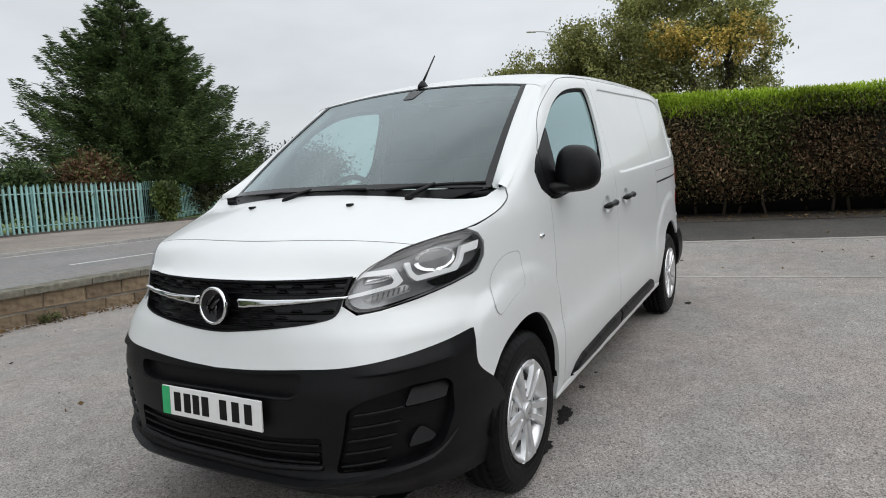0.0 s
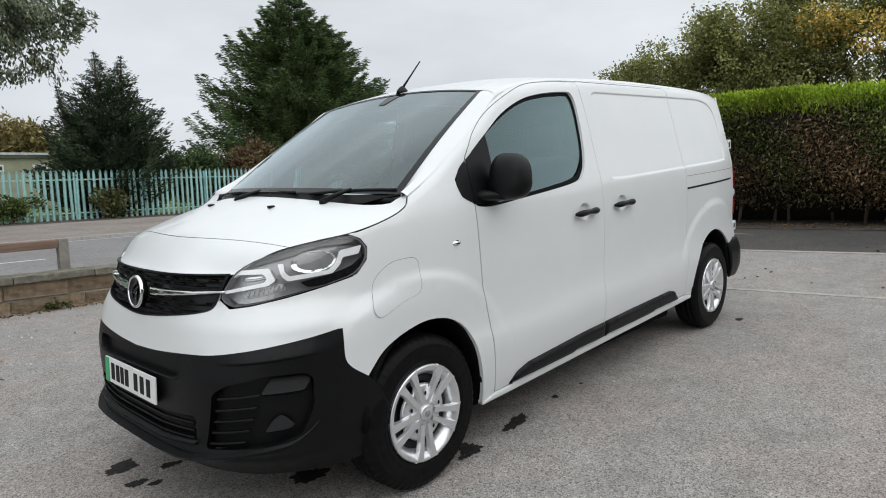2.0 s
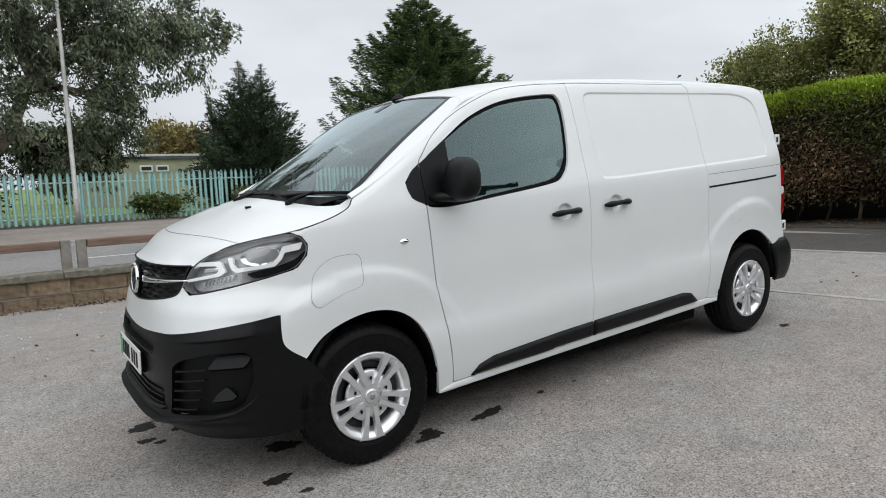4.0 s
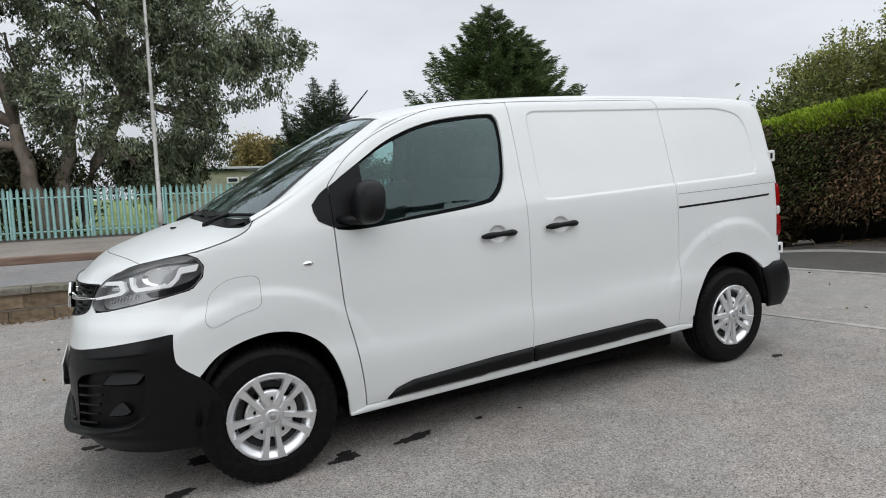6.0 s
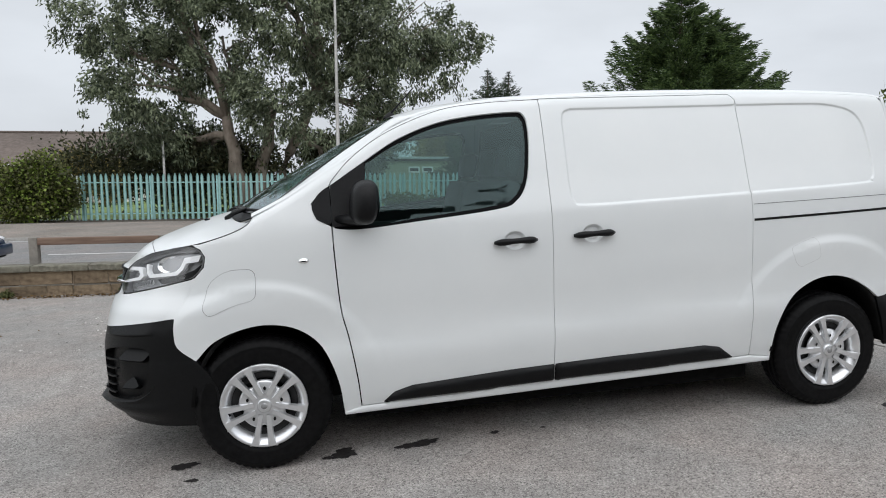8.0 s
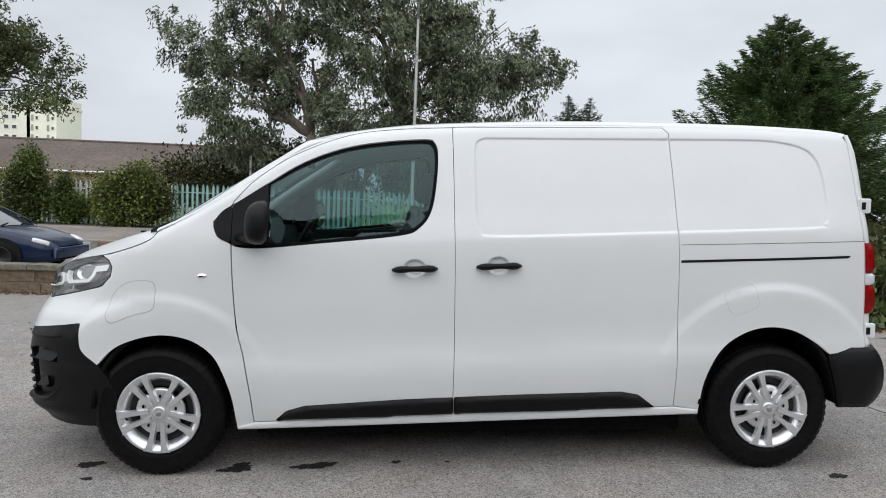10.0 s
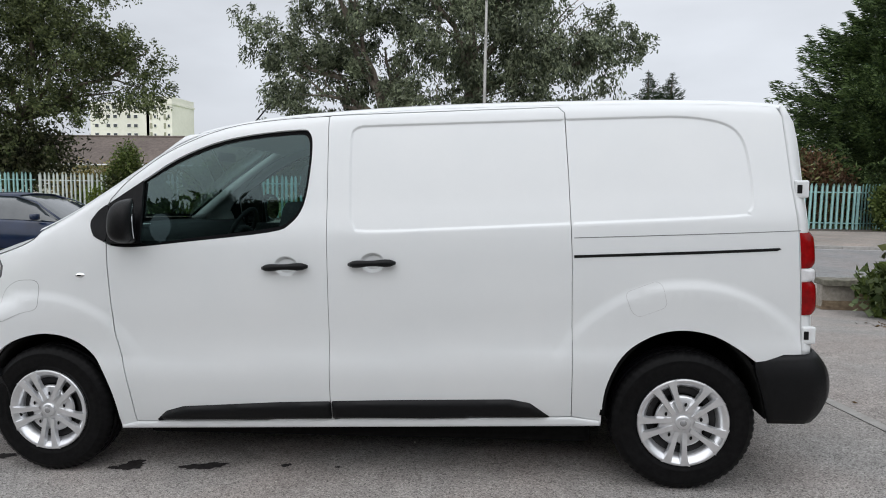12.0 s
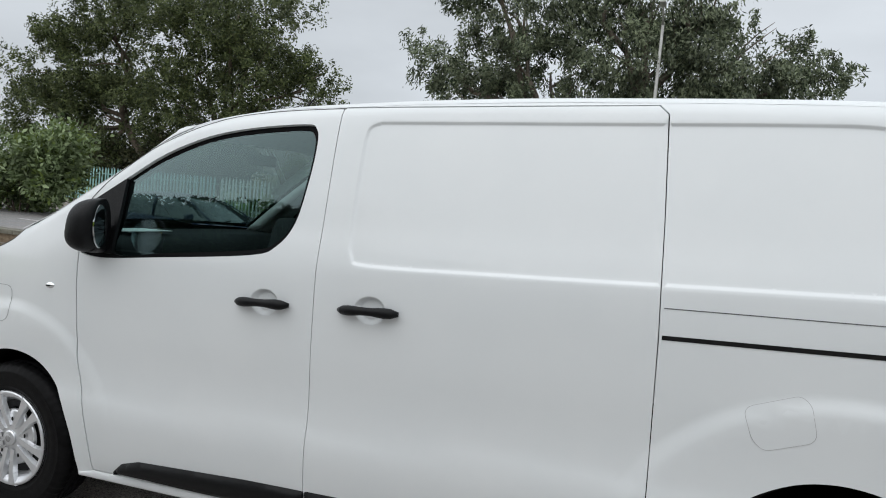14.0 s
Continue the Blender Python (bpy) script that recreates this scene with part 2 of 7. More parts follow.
RAKE = 0.0305
SIDE = [(0.20, 0.868), (0.26, 0.872), (0.30, 0.882), (0.42, 0.900), (0.52, 0.907), (0.57, 0.905), (0.63, 0.896), (0.72, 0.893), (0.90, 0.898),
        (1.06, 0.896), (1.20, 0.886), (1.25, 0.876), (1.35, 0.850), (1.50, 0.815), (1.65, 0.777), (1.74, 0.751), (1.85, 0.712), (1.95, 0.67)]
CREST = [(-0.60, 1.10), (-0.30, 1.20), (-0.05, 1.293), (0.145, 1.385), (0.342, 1.505), (0.536, 1.625), (0.70, 1.735), (0.80, 1.782), (0.89, 1.814), (1.145, 1.858), (1.334, 1.878),
         (1.53, 1.889), (1.90, 1.904), (2.36, 1.911), (2.82, 1.908), (3.12, 1.903), (3.42, 1.893), (3.665, 1.880), (3.786, 1.862), (3.90, 1.83)]
TIP = [(0.20, -0.80), (0.30, -0.845), (0.36, -0.872), (0.45, -0.868), (0.63, -0.866), (0.73, -0.845), (0.85, -0.824), (0.95, -0.806), (1.03, -0.788), (1.08, -0.765), (1.15, -0.74), (1.3, -0.68)]
BEND = [(0.25, 3.6), (0.72, 4.0), (0.82, 3.7), (0.93, 2.85), (1.05, 2.75), (1.3, 2.7)]


def step(a, b, v):
    t = min(1.0, max(0.0, (v - a) / (b - a)))
    return t * t * (3 - 2 * t)


def half(x, z):
    """Half width of the straight body side."""
    w = table(SIDE, z - RAKE * x)
    room = table(CREST, x) - z
    if room < 0.07:
        k = 1 - max(room, 0.0) / 0.07
        w -= 0.065 * (1 - math.sqrt(max(0.0, 1 - k * k)))
    if x > 3.2:
        w -= 0.055 * ((x - 3.2) / 0.65) ** 2
    for hx, reach in ((0.0, 0.64), (3.275, 0.70)):
        d = math.hypot(x - hx, z - 0.343)
        if z > 0.2 and d < reach + 0.05:
            w += 0.013 * (1 - step(reach - 0.06, reach + 0.008, d)) * step(0.42, 0.86, z)
    return w


def belt(s, z):
    """A point of the belt round the van: s runs from the middle of the nose round the near corner and back along the side."""
    sign = -1.0 if s >= 0 else 1.0
    s = abs(s)
    if s >= NOSE:
        x = XC + s - NOSE
        return (x, sign * half(x, z), z)
    f = s / NOSE * math.pi / 2
    n, tip = table(BEND, z), table(TIP, z)
    c, v = math.cos(f), math.sin(f)
    r = (max(c, 0.0)**n + v**n) ** (-1 / n)
    x = XC - (XC - tip) * r * c
    return (x, sign * half(max(x, -0.45), z) * r * v, z)


def s_of_x(x, z):
    if x >= XC:
        return NOSE + x - XC
    n, tip = table(BEND, z), table(TIP, z)
    k = min(0.9999, (XC - x) / (XC - tip))
    return math.atan((k**-n - 1) ** (1 / n)) / (math.pi / 2) * NOSE


def hood_z(x, y):
    c = table([(-0.86, 0.97), (-0.80, 1.035), (-0.77, 1.062), (-0.70, 1.113), (-0.606, 1.165), (-0.45, 1.224), (-0.30, 1.272), (-0.175, 1.303), (0.0, 1.34), (0.2, 1.385)], x + 0.02 * y * y)
    return c - 0.155 * y * y

# ---- mesh builders ----
from mathutils import geometry


def link(name, verts, faces, material, parent=None, label="", smooth=True, normals=None):
    me = bpy.data.meshes.new(name)
    me.from_pydata([tuple(v) for v in verts], [], faces)
    me.materials.append(material)
    if smooth:
        me.polygons.foreach_set("use_smooth", [True] * len(me.polygons))
    me.update()
    if normals is not None:
        me.normals_split_custom_set_from_vertices([tuple(v) for v in normals])
    ob = new(name, me)
    ob.parent = parent
    return tagged(ob, label)


def part(name, bm, material, parent=None, label="", smooth=False):
    """Links a bmesh as one mesh object under a thing or a part."""
    me = bpy.data.meshes.new(name)
    bm.to_mesh(me)
    bm.free()
    me.materials.append(material)
    if smooth:
        me.polygons.foreach_set("use_smooth", [True] * len(me.polygons))
    ob = new(name, me)
    ob.parent = parent
    return tagged(ob, label)


def thing(name, label, category, at=None, group="", kind=""):
    ob = new(name)
    ob.empty_display_size = 0.2
    if at is not None:
        ob.matrix_basis = at
    return tagged(ob, label, category, group, kind)


def box(size, centre=(0, 0, 0), bevel=0.0, m=None):
    bm = bmesh.new()
    bmesh.ops.create_cube(bm, size=1.0, matrix=Matrix.Translation(centre) @ Matrix.Diagonal((*size, 1)))
    if bevel:
        bmesh.ops.bevel(bm, geom=bm.edges[:], offset=bevel, segments=2, affect="EDGES", profile=0.6)
    if m is not None:
        bm.transform(m)
    return bm


def lathe(profile, axis="y", steps=48, m=None, closed=False, caps=True):
    """Turns rows of (radius, along) round an axis."""
    bm = bmesh.new()
    rings = []
    for r, a in profile:
        ring = []
        for i in range(steps):
            c, s = math.cos(2 * math.pi * i / steps) * r, math.sin(2 * math.pi * i / steps) * r
            ring.append(bm.verts.new((c, a, s) if axis == "y" else (c, s, a)))
        rings.append(ring)
    pairs = list(zip(rings, rings[1:])) + ([(rings[-1], rings[0])] if closed else [])
    for p, q in pairs:
        for i in range(steps):
            bm.faces.new((p[i], p[(i + 1) % steps], q[(i + 1) % steps], q[i]))
    if not closed and caps:
        for ring in (rings[0], rings[-1]):
            if (ring[0].co - ring[steps // 2].co).length > 1e-4:
                bm.faces.new(ring)
    bmesh.ops.remove_doubles(bm, verts=bm.verts[:], dist=1e-6)
    bmesh.ops.recalc_face_normals(bm, faces=bm.faces[:])
    if m is not None:
        bm.transform(m)
    return bm


def tube(points, radius, sides=8, flat=1.0):
    """A bent rod through the points; radius may be a list."""
    bm = bmesh.new()
    pts = [Vector(p) for p in points]
    rings = []
    for i, p in enumerate(pts):
        d = (pts[min(i + 1, len(pts) - 1)] - pts[max(i - 1, 0)]).normalized()
        u = d.cross((0, 0, 1)) if abs(d.z) < 0.95 else d.cross((1, 0, 0))
        u.normalize()
        v = d.cross(u)
        r = radius[i] if isinstance(radius, (list, tuple)) else radius
        rings.append([bm.verts.new(p + (u * math.cos(2 * math.pi * k / sides) + v * math.sin(2 * math.pi * k / sides) * flat) * r) for k in range(sides)])
    for a, b in zip(rings, rings[1:]):
        for k in range(sides):
            bm.faces.new((a[k], a[(k + 1) % sides], b[(k + 1) % sides], b[k]))
    bm.faces.new(rings[0])
    bm.faces.new(rings[-1])
    bmesh.ops.recalc_face_normals(bm, faces=bm.faces[:])
    return bm


def resample(loop, gap):
    out = []
    for a, b in zip(loop, loop[1:] + loop[:1]):
        k = max(1, math.ceil(math.hypot(b[0] - a[0], b[1] - a[1]) / gap))
        out += [(a[0] + (b[0] - a[0]) * i / k, a[1] + (b[1] - a[1]) * i / k) for i in range(k)]
    return out


def rounded(loop, radius, steps=4):
    """A polygon with its corners rounded."""
    out = []
    for i, p in enumerate(loop):
        a, b = Vector(loop[i - 1]), Vector(loop[(i + 1) % len(loop)])
        p = Vector(p)
        r = min(radius, (a - p).length * 0.45, (b - p).length * 0.45)
        u, v = p + (a - p).normalized() * r, p + (b - p).normalized() * r
        for k in range(steps + 1):
            t = k / steps
            out.append(tuple((1 - t) ** 2 * u + 2 * t * (1 - t) * p + t * t * v))
    return out


def curve(points, per=6):
    """A smooth open line (Catmull-Rom) through the points."""
    P = [Vector(p) for p in points]
    P = [2 * P[0] - P[1]] + P + [2 * P[-1] - P[-2]]
    out = []
    for a, b, c, d in zip(P, P[1:], P[2:], P[3:]):
        for k in range(per):
            t = k / per
            out.append(tuple(0.5 * (2 * b + (c - a) * t + (2 * a - 5 * b + 4 * c - d) * t * t + (3 * b - a - 3 * c + d) * t**3)))
    out.append(tuple(P[-2]))
    return out


def inside(p, loop):
    hit = False
    for (ax, ay), (bx, by) in zip(loop, loop[1:] + loop[:1]):
        if (ay > p[1]) != (by > p[1]) and p[0] < (bx - ax) * (p[1] - ay) / (by - ay) + ax:
            hit = not hit
    return hit


def gap_to(p, loop):
    best = 9.0
    for (ax, ay), (bx, by) in zip(loop, loop[1:] + loop[:1]):
        dx, dy = bx - ax, by - ay
        t = max(0.0, min(1.0, ((p[0] - ax) * dx + (p[1] - ay) * dy) / (dx * dx + dy * dy + 1e-12)))
        best = min(best, math.hypot(p[0] - ax - dx * t, p[1] - ay - dy * t))
    return best


def skin(name, loop, face, material, parent, label="", grid=0.05, gap=0.03, flange=0.012, lift=0.0, holes=(), extra=(), flip=False, round_edge=0.0):
    """A sheet cut to a loop of the (s, z) plane and laid on a surface face(s, z) -> point, with turned-in edges.
    flip: mirrored to the other side of the van. round_edge: the rim bends in over this width (for raised trim)."""
    if round_edge:
        grid = min(grid, max(0.005, round_edge * 0.6))
    loops = [resample(list(lp), gap) for lp in (loop, *holes)]
    pts, edges = [], []
    for lp in loops:
        n0 = len(pts)
        pts += lp
        edges += [(n0 + i, n0 + (i + 1) % len(lp)) for i in range(len(lp))]
    rim = len(pts)
    lo = [min(p[k] for p in loops[0]) for k in (0, 1)]
    hi = [max(p[k] for p in loops[0]) for k in (0, 1)]
    inner = []
    for i in range(int((hi[0] - lo[0]) / grid) + 1):
        for j in range(int((hi[1] - lo[1]) / grid) + 1):
            inner.append((lo[0] + (i + 0.5 * (j % 2)) * grid, lo[1] + (j + 0.37) * grid))
    coarse = set(inner)
    for q in (*inner, *extra):
        if inside(q, loops[0]) and not any(inside(q, h) for h in loops[1:]) and min(gap_to(q, lp) for lp in loops) > min(grid, gap) * (0.35 if q in coarse else 0.12):
            pts.append(q)
    out = geometry.delaunay_2d_cdt([Vector(p) for p in pts], edges, [], 1, 1e-5)
    flat, tris = [tuple(v) for v in out[0]], [f for f in out[2] if len(f) == 3]
    if len(loops) > 1:
        tris = [f for f in tris if not any(inside((sum(flat[i][0] for i in f) / 3, sum(flat[i][1] for i in f) / 3), h) for h in loops[1:])]

    def spot(s, z):
        p = Vector(face(s, z))
        e = 0.002
        n = (Vector(face(s + e, z)) - Vector(face(s - e, z))).cross(Vector(face(s, z + e)) - Vector(face(s, z - e)))
        n.normalize()
        return p, n
    verts, norms = [], []
    for s, z in flat:
        p, n = spot(s, z)
        up = lift
        if round_edge:
            d = min(gap_to((s, z), lp) for lp in loops)
            up = lift * math.sqrt(max(0.0, 1 - (1 - min(1.0, d / round_edge)) ** 2))
        verts.append(p + n * up)
        norms.append(n)
    count = {}
    for f in tris:
        for a, b in zip(f, f[1:] + f[:1]):
            count[(min(a, b), max(a, b))] = count.get((min(a, b), max(a, b)), []) + [(a, b)]
    faces = [tuple(f) for f in tris]
    mine = None if round_edge else list(norms)
    if flange:
        border = [v[0] for v in count.values() if len(v) == 1]
        low = {}
        for a, b in border:
            for i in (a, b):
                if i not in low:
                    verts += [verts[i].copy(), verts[i] - norms[i] * flange]
                    low[i] = len(verts) - 2
                    if mine is not None:
                        mine += [None, None]
            side = (verts[b] - verts[a]).cross(norms[a])
            if side.length > 1e-9:
                side.normalize()
            for i in (a, b):
                if mine is not None:
                    for k in (0, 1):
                        mine[low[i] + k] = side if mine[low[i] + k] is None else (mine[low[i] + k] + side)
            faces.append((low[b], low[a], low[a] + 1, low[b] + 1))
    if flip:
        verts = [Vector((v.x, -v.y, v.z)) for v in verts]
        faces = [tuple(reversed(f)) for f in faces]
        mine = [Vector((v.x, -v.y, v.z)) for v in mine] if mine is not None else None
    if mine is not None:
        mine = [v.normalized() if v.length > 1e-6 else Vector((0, 0, 1)) for v in mine]
    return link(name, verts, faces, material, parent, label, normals=mine)

# ---- the van ----
van = thing("van", "white panel van with black bumpers, parked on the forecourt", "van", LEVEL.copy())


def sz(points):
    """Loop of (x, z) on the body side as (s, z) on the belt."""
    return [(s_of_x(x, z), z) for x, z in points]


# embossed panel pressed into the load-space side
PRESS = [(1.650, 1.735), (1.662, 1.785), (1.702, 1.807), (1.78, 1.811), (2.50, 1.815), (3.09, 1.818), (3.315, 1.811), (3.485, 1.772), (3.560, 1.690), (3.586, 1.545), (3.592, 1.40), (3.57, 1.352), (3.50, 1.328), (2.773, 1.302), (2.19, 1.283), (1.745, 1.273), (1.676, 1.303), (1.655, 1.40)]
PRESS = curve(PRESS + PRESS[:1], 4)[:-1]
BOWLS = [(1.336, 1.105), (1.777, 1.121)]    # hand recesses behind the door handles


def side_face(s, z):
    x, y, _ = belt(s, z)
    if x > 1.5 and 1.2 < z < 1.86:
        q = (x, z)
        d = gap_to(q, PRESS)
        if d < 0.05 or inside(q, PRESS):
            y += 0.008 * (step(0.0, 0.015, d) if inside(q, PRESS) else 0.0)
    if x > 1.0 and 0.9 < z < 1.3:
        for bx, bz in BOWLS:
            d = math.hypot((x - bx) / 0.060, (z - bz - 0.004) / 0.048)
            if d < 1.25:
                y += 0.020 * (1 - step(0.72, 1.04, d))
    return (x, y, z)


flare_rows = []      # finer mesh along the flares over the wheels
for hx, reach in ((0.0, 0.64), (3.275, 0.70)):
    for i in range(70):
        a = math.pi * i / 69
        for dr in (-0.055, -0.042, -0.030, -0.020, -0.010, 0.0, 0.012):
            x, z = hx + (reach + dr) * math.cos(a), 0.343 + (reach + dr) * math.sin(a)
            if z > 0.3 and -0.45 < x < 3.80:
                flare_rows.append((s_of_x(x, z), z))
press_rows = []      # finer mesh along the pressed edge
ring = resample(PRESS, 0.014)
for i, p in enumerate(ring):
    d = Vector(ring[(i + 1) % len(ring)]) - Vector(ring[i - 1])
    n = Vector((d.y, -d.x)).normalized()
    press_rows += [(NOSE + p[0] - XC + n.x * w, p[1] + n.y * w) for w in (-0.010, 0.0, 0.005, 0.010, 0.015, 0.022)]
crest_rows = [(NOSE + x - XC, table(CREST, x) - d) for x in [XC + 0.03 * i for i in range(118)] for d in (0.010, 0.015, 0.021, 0.029, 0.039, 0.052, 0.066)]
crest_rows += [(s_of_x(x, table(CREST, x) - d), table(CREST, x) - d) for x in [0.0 + 0.03 * i for i in range(10)] for d in (0.010, 0.015, 0.021, 0.029, 0.039, 0.052, 0.066)]
bowl_rows = [(NOSE + bx - XC + 0.060 * k * math.cos(a / 12 * math.pi), bz + 0.004 + 0.048 * k * math.sin(a / 12 * math.pi)) for bx, bz in BOWLS for k in (0.3, 0.68, 0.76, 0.84, 0.92, 1.0, 1.08) for a in range(24)]

ARCH_F = curve([(-0.310, 0.600), (-0.219, 0.688), (-0.087, 0.742), (0.050, 0.758), (0.192, 0.722), (0.305, 0.622), (0.376, 0.441), (0.402, 0.249)], 5)
ARCH_R = curve([(2.887, 0.312), (2.905, 0.504), (2.980, 0.668), (3.112, 0.765), (3.248, 0.798), (3.388, 0.778), (3.507, 0.718), (3.603, 0.646)], 5)
DOOR_F = curve([(0.486, 0.290), (0.472, 0.441), (0.440, 0.644), (0.405, 0.811), (0.388, 1.055), (0.382, 1.225)], 5)
HEAD = [(0.620, 0.916), (0.571, 0.947), (0.590, 0.993), (0.622, 1.049), (0.679, 1.086), (0.796, 1.122), (0.915, 1.144), (1.018, 1.160), (1.064, 1.140), (1.090, 1.106), (1.092, 1.055), (1.058, 1.007), (0.948, 0.977), (0.823, 0.948), (0.696, 0.923)]
HEAD = rounded(HEAD, 0.03, 2)
BLACK_TOP = curve([(0.0, 0.711), (0.20, 0.719), (0.434, 0.738), (0.575, 0.748), (0.725, 0.768), (0.831, 0.784), (0.931, 0.799), (1.010, 0.814)], 4)
BLACK_SIDE = curve([(1.012, 0.812), (1.016, 0.753), (1.026, 0.690), (1.050, 0.650), (s_of_x(-0.310, 0.600), 0.600)], 4)
WINDOW = curve([(0.288, 1.347), (0.337, 1.400), (0.574, 1.557), (0.741, 1.660), (0.939, 1.737), (1.142, 1.776), (1.385, 1.795), (1.440, 1.778), (1.458, 1.715), (1.452, 1.574), (1.424, 1.412), (1.360, 1.320), (1.250, 1.278), (0.814, 1.234), (0.514, 1.209), (0.374, 1.227), (0.309, 1.270), (0.288, 1.347)], 4)[:-1]
PILLAR = curve([(0.392, 1.455), (0.502, 1.572), (0.694, 1.700), (0.982, 1.812), (1.240, 1.848), (1.545, 1.862)], 5)


def pane_face(s, z):
    """The door glass: bowed outwards, most of all along its lower edge."""
    x, y, _ = belt(s, z)
    v = max(0.0, z - 1.231 - 0.1015 * (x - 0.5625))
    r = max(0.0, min(v, 0.15) - 0.09)
    return (x, y - 0.10 * (min(v, 0.09) + r - r * r / 0.12), z)


def mirrored(fn):
    """Runs a builder for both sides of the van."""
    for flip in (False, True):
        fn(flip)


def build_side(flip):
    # front wing with the wheel arch, up to the windscreen pillar
    hood_line = curve([(-0.296, 1.160), (-0.20, 1.186), (-0.10, 1.218), (-0.03, 1.252), (0.0, 1.288)], 3)
    rise = [(x, table(CREST, x) - 0.006) for x in [0.04 + 0.05 * i for i in range(30)]] + [(1.545, 1.884)]
    back = [p for p in reversed(PILLAR)] + [(0.378, 1.44)]
    wing = sz([(x, z) for x, z in DOOR_F[::-1]] + [(0.488, 0.262)] + ARCH_F[::-1][:-1]) + [p for p in BLACK_SIDE[::-1][:-1]] + [(1.004, 0.814)]
    wing += [(1.052, 1.003), (1.062, 1.004), (1.096, 1.055), (1.094, 1.108), (1.066, 1.144), (1.022, 1.165)] + sz(hood_line[1:] + rise + back)
    tri = [(s_of_x(x, z), z) for x, z in [(0.378, 1.232), (0.310, 1.268), (0.287, 1.347), (0.336, 1.402), (0.378, 1.432)]]
    skin("front_wing", wing[:-1] + tri[::-1], side_face, WHITE, van, extra=crest_rows + flare_rows, flip=flip, flange=0.02)
    # door with its window opening
    door = sz([(0.490, 0.290), (1.538, 0.318), (1.5455, 0.70), (1.5465, 1.138), (1.541, 1.582), (1.535, 1.858)] + PILLAR[::-1][1:] + [(0.386, 1.44)] + DOOR_F[::-1])
    door = [(s + (0.0065 if z < 1.23 and s < NOSE + 0.3 else 0.0), z) for s, z in door]
    hole = sz([(max(x, 0.394), z) for x, z in WINDOW])
    leaf = skin("front_door", door, side_face, WHITE, van, holes=[hole], extra=bowl_rows + crest_rows + flare_rows, flip=flip, flange=0.035)
    slide = sz([(1.5415, 0.318), (2.744, 0.360), (2.7455, 0.70), (2.745, 1.151), (2.735, 1.51), (2.720, 1.842), (2.69, 1.872), (1.539, 1.862), (1.544, 1.582), (1.5495, 1.138), (1.5485, 0.70)])
    load = skin("sliding_door", slide, side_face, WHITE, van, extra=bowl_rows + press_rows + crest_rows + flare_rows, flip=flip, flange=0.02)
    # rear quarter
    quarter = sz([(2.748, 0.360), (2.883, 0.340)] + ARCH_R + [(3.610, 0.648), (3.816, 0.668), (3.812, 0.86), (3.791, 1.25), (3.767, 1.47), (3.752, 1.68), (3.743, 1.80), (3.725, 1.850), (3.60, 1.872), (3.30, 1.888), (2.70, 1.896), (2.10, 1.893), (1.548, 1.876), (1.548, 1.868), (2.693, 1.876), (2.724, 1.844), (2.738, 1.51), (2.748, 1.151), (2.7485, 0.70)])
    skin("rear_quarter_panel", quarter, side_face, WHITE, van, extra=press_rows + crest_rows + flare_rows, flip=flip, flange=0.02)
    # sill
    sill = sz([(0.403, 0.246), (2.884, 0.312), (2.884, 0.338), (2.745, 0.354), (0.49, 0.284), (0.403, 0.262)])
    skin("sill", sill, side_face, WHITE, van, flip=flip, flange=0.03, lift=0.006, round_edge=0.012)
    # lower side mouldings, one on each door
    t1 = rounded(sz([(0.597, 0.2935), (0.66, 0.350), (0.756, 0.378), (1.281, 0.411), (1.5450, 0.420), (1.5455, 0.322)]), 0.012)
    skin("side_moulding", t1, side_face, BLACK, leaf, "black plastic side moulding", flip=flip, lift=0.022, round_edge=0.03, flange=0.03)
    t2 = rounded(sz([(1.5468, 0.322), (1.5463, 0.421), (1.888, 0.433), (2.45, 0.446), (2.545, 0.428), (2.646, 0.352)]), 0.012)
    skin("side_moulding", t2, side_face, BLACK, load, "black plastic side moulding", flip=flip, lift=0.022, round_edge=0.03, flange=0.03)
    # window: rubber, black corner, glass
    outer = sz([(max(x, 0.394), z) for x, z in WINDOW])
    glass = sz(curve([(0.573, 1.546), (0.738, 1.641), (0.937, 1.721), (1.138, 1.760), (1.375, 1.779), (1.424, 1.762), (1.440, 1.705), (1.434, 1.574), (1.407, 1.420), (1.346, 1.337), (1.242, 1.300), (0.817, 1.254), (0.562, 1.231), (0.5625, 1.38), (0.573, 1.546)], 4)[:-1])
    skin("window_seal", outer, side_face, SEALRUBBER, leaf, "black window frame", holes=[glass], flip=flip, lift=-0.016, flange=0.02, gap=0.02)
    pane = skin("door_window", glass, pane_face, FARGLASS if flip else SIDEGLASS, leaf, "tinted door glass", flip=flip, lift=-0.030, flange=0.0, grid=0.025, gap=0.025)
    pane.visible_shadow = False
    tri_in = rounded(sz([(0.383, 1.232), (0.312, 1.264), (0.284, 1.335), (0.330, 1.400), (0.383, 1.434)]), 0.03, 5)
    skin("mirror_corner", tri_in, side_face, BLACK, van, "black corner trim", flip=flip, lift=0.004, flange=0.02)
    corner = sz([(0.3865, 1.228), (0.3865, 1.434), (0.566, 1.548), (0.566, 1.230)])
    skin("mirror_corner", rounded(corner, 0.006), side_face, BLACK, leaf, "black corner trim", flip=flip, lift=0.004, flange=0.015)
    # sliding rail, side repeater, flaps
    rail = sz([(2.756, 1.1445), (3.69, 1.1695), (3.712, 1.178), (3.70, 1.1835), (2.756, 1.158)])
    skin("door_rail", rail, side_face, INK, van, "black sliding door rail", flip=flip, lift=0.0015, flange=0.004)
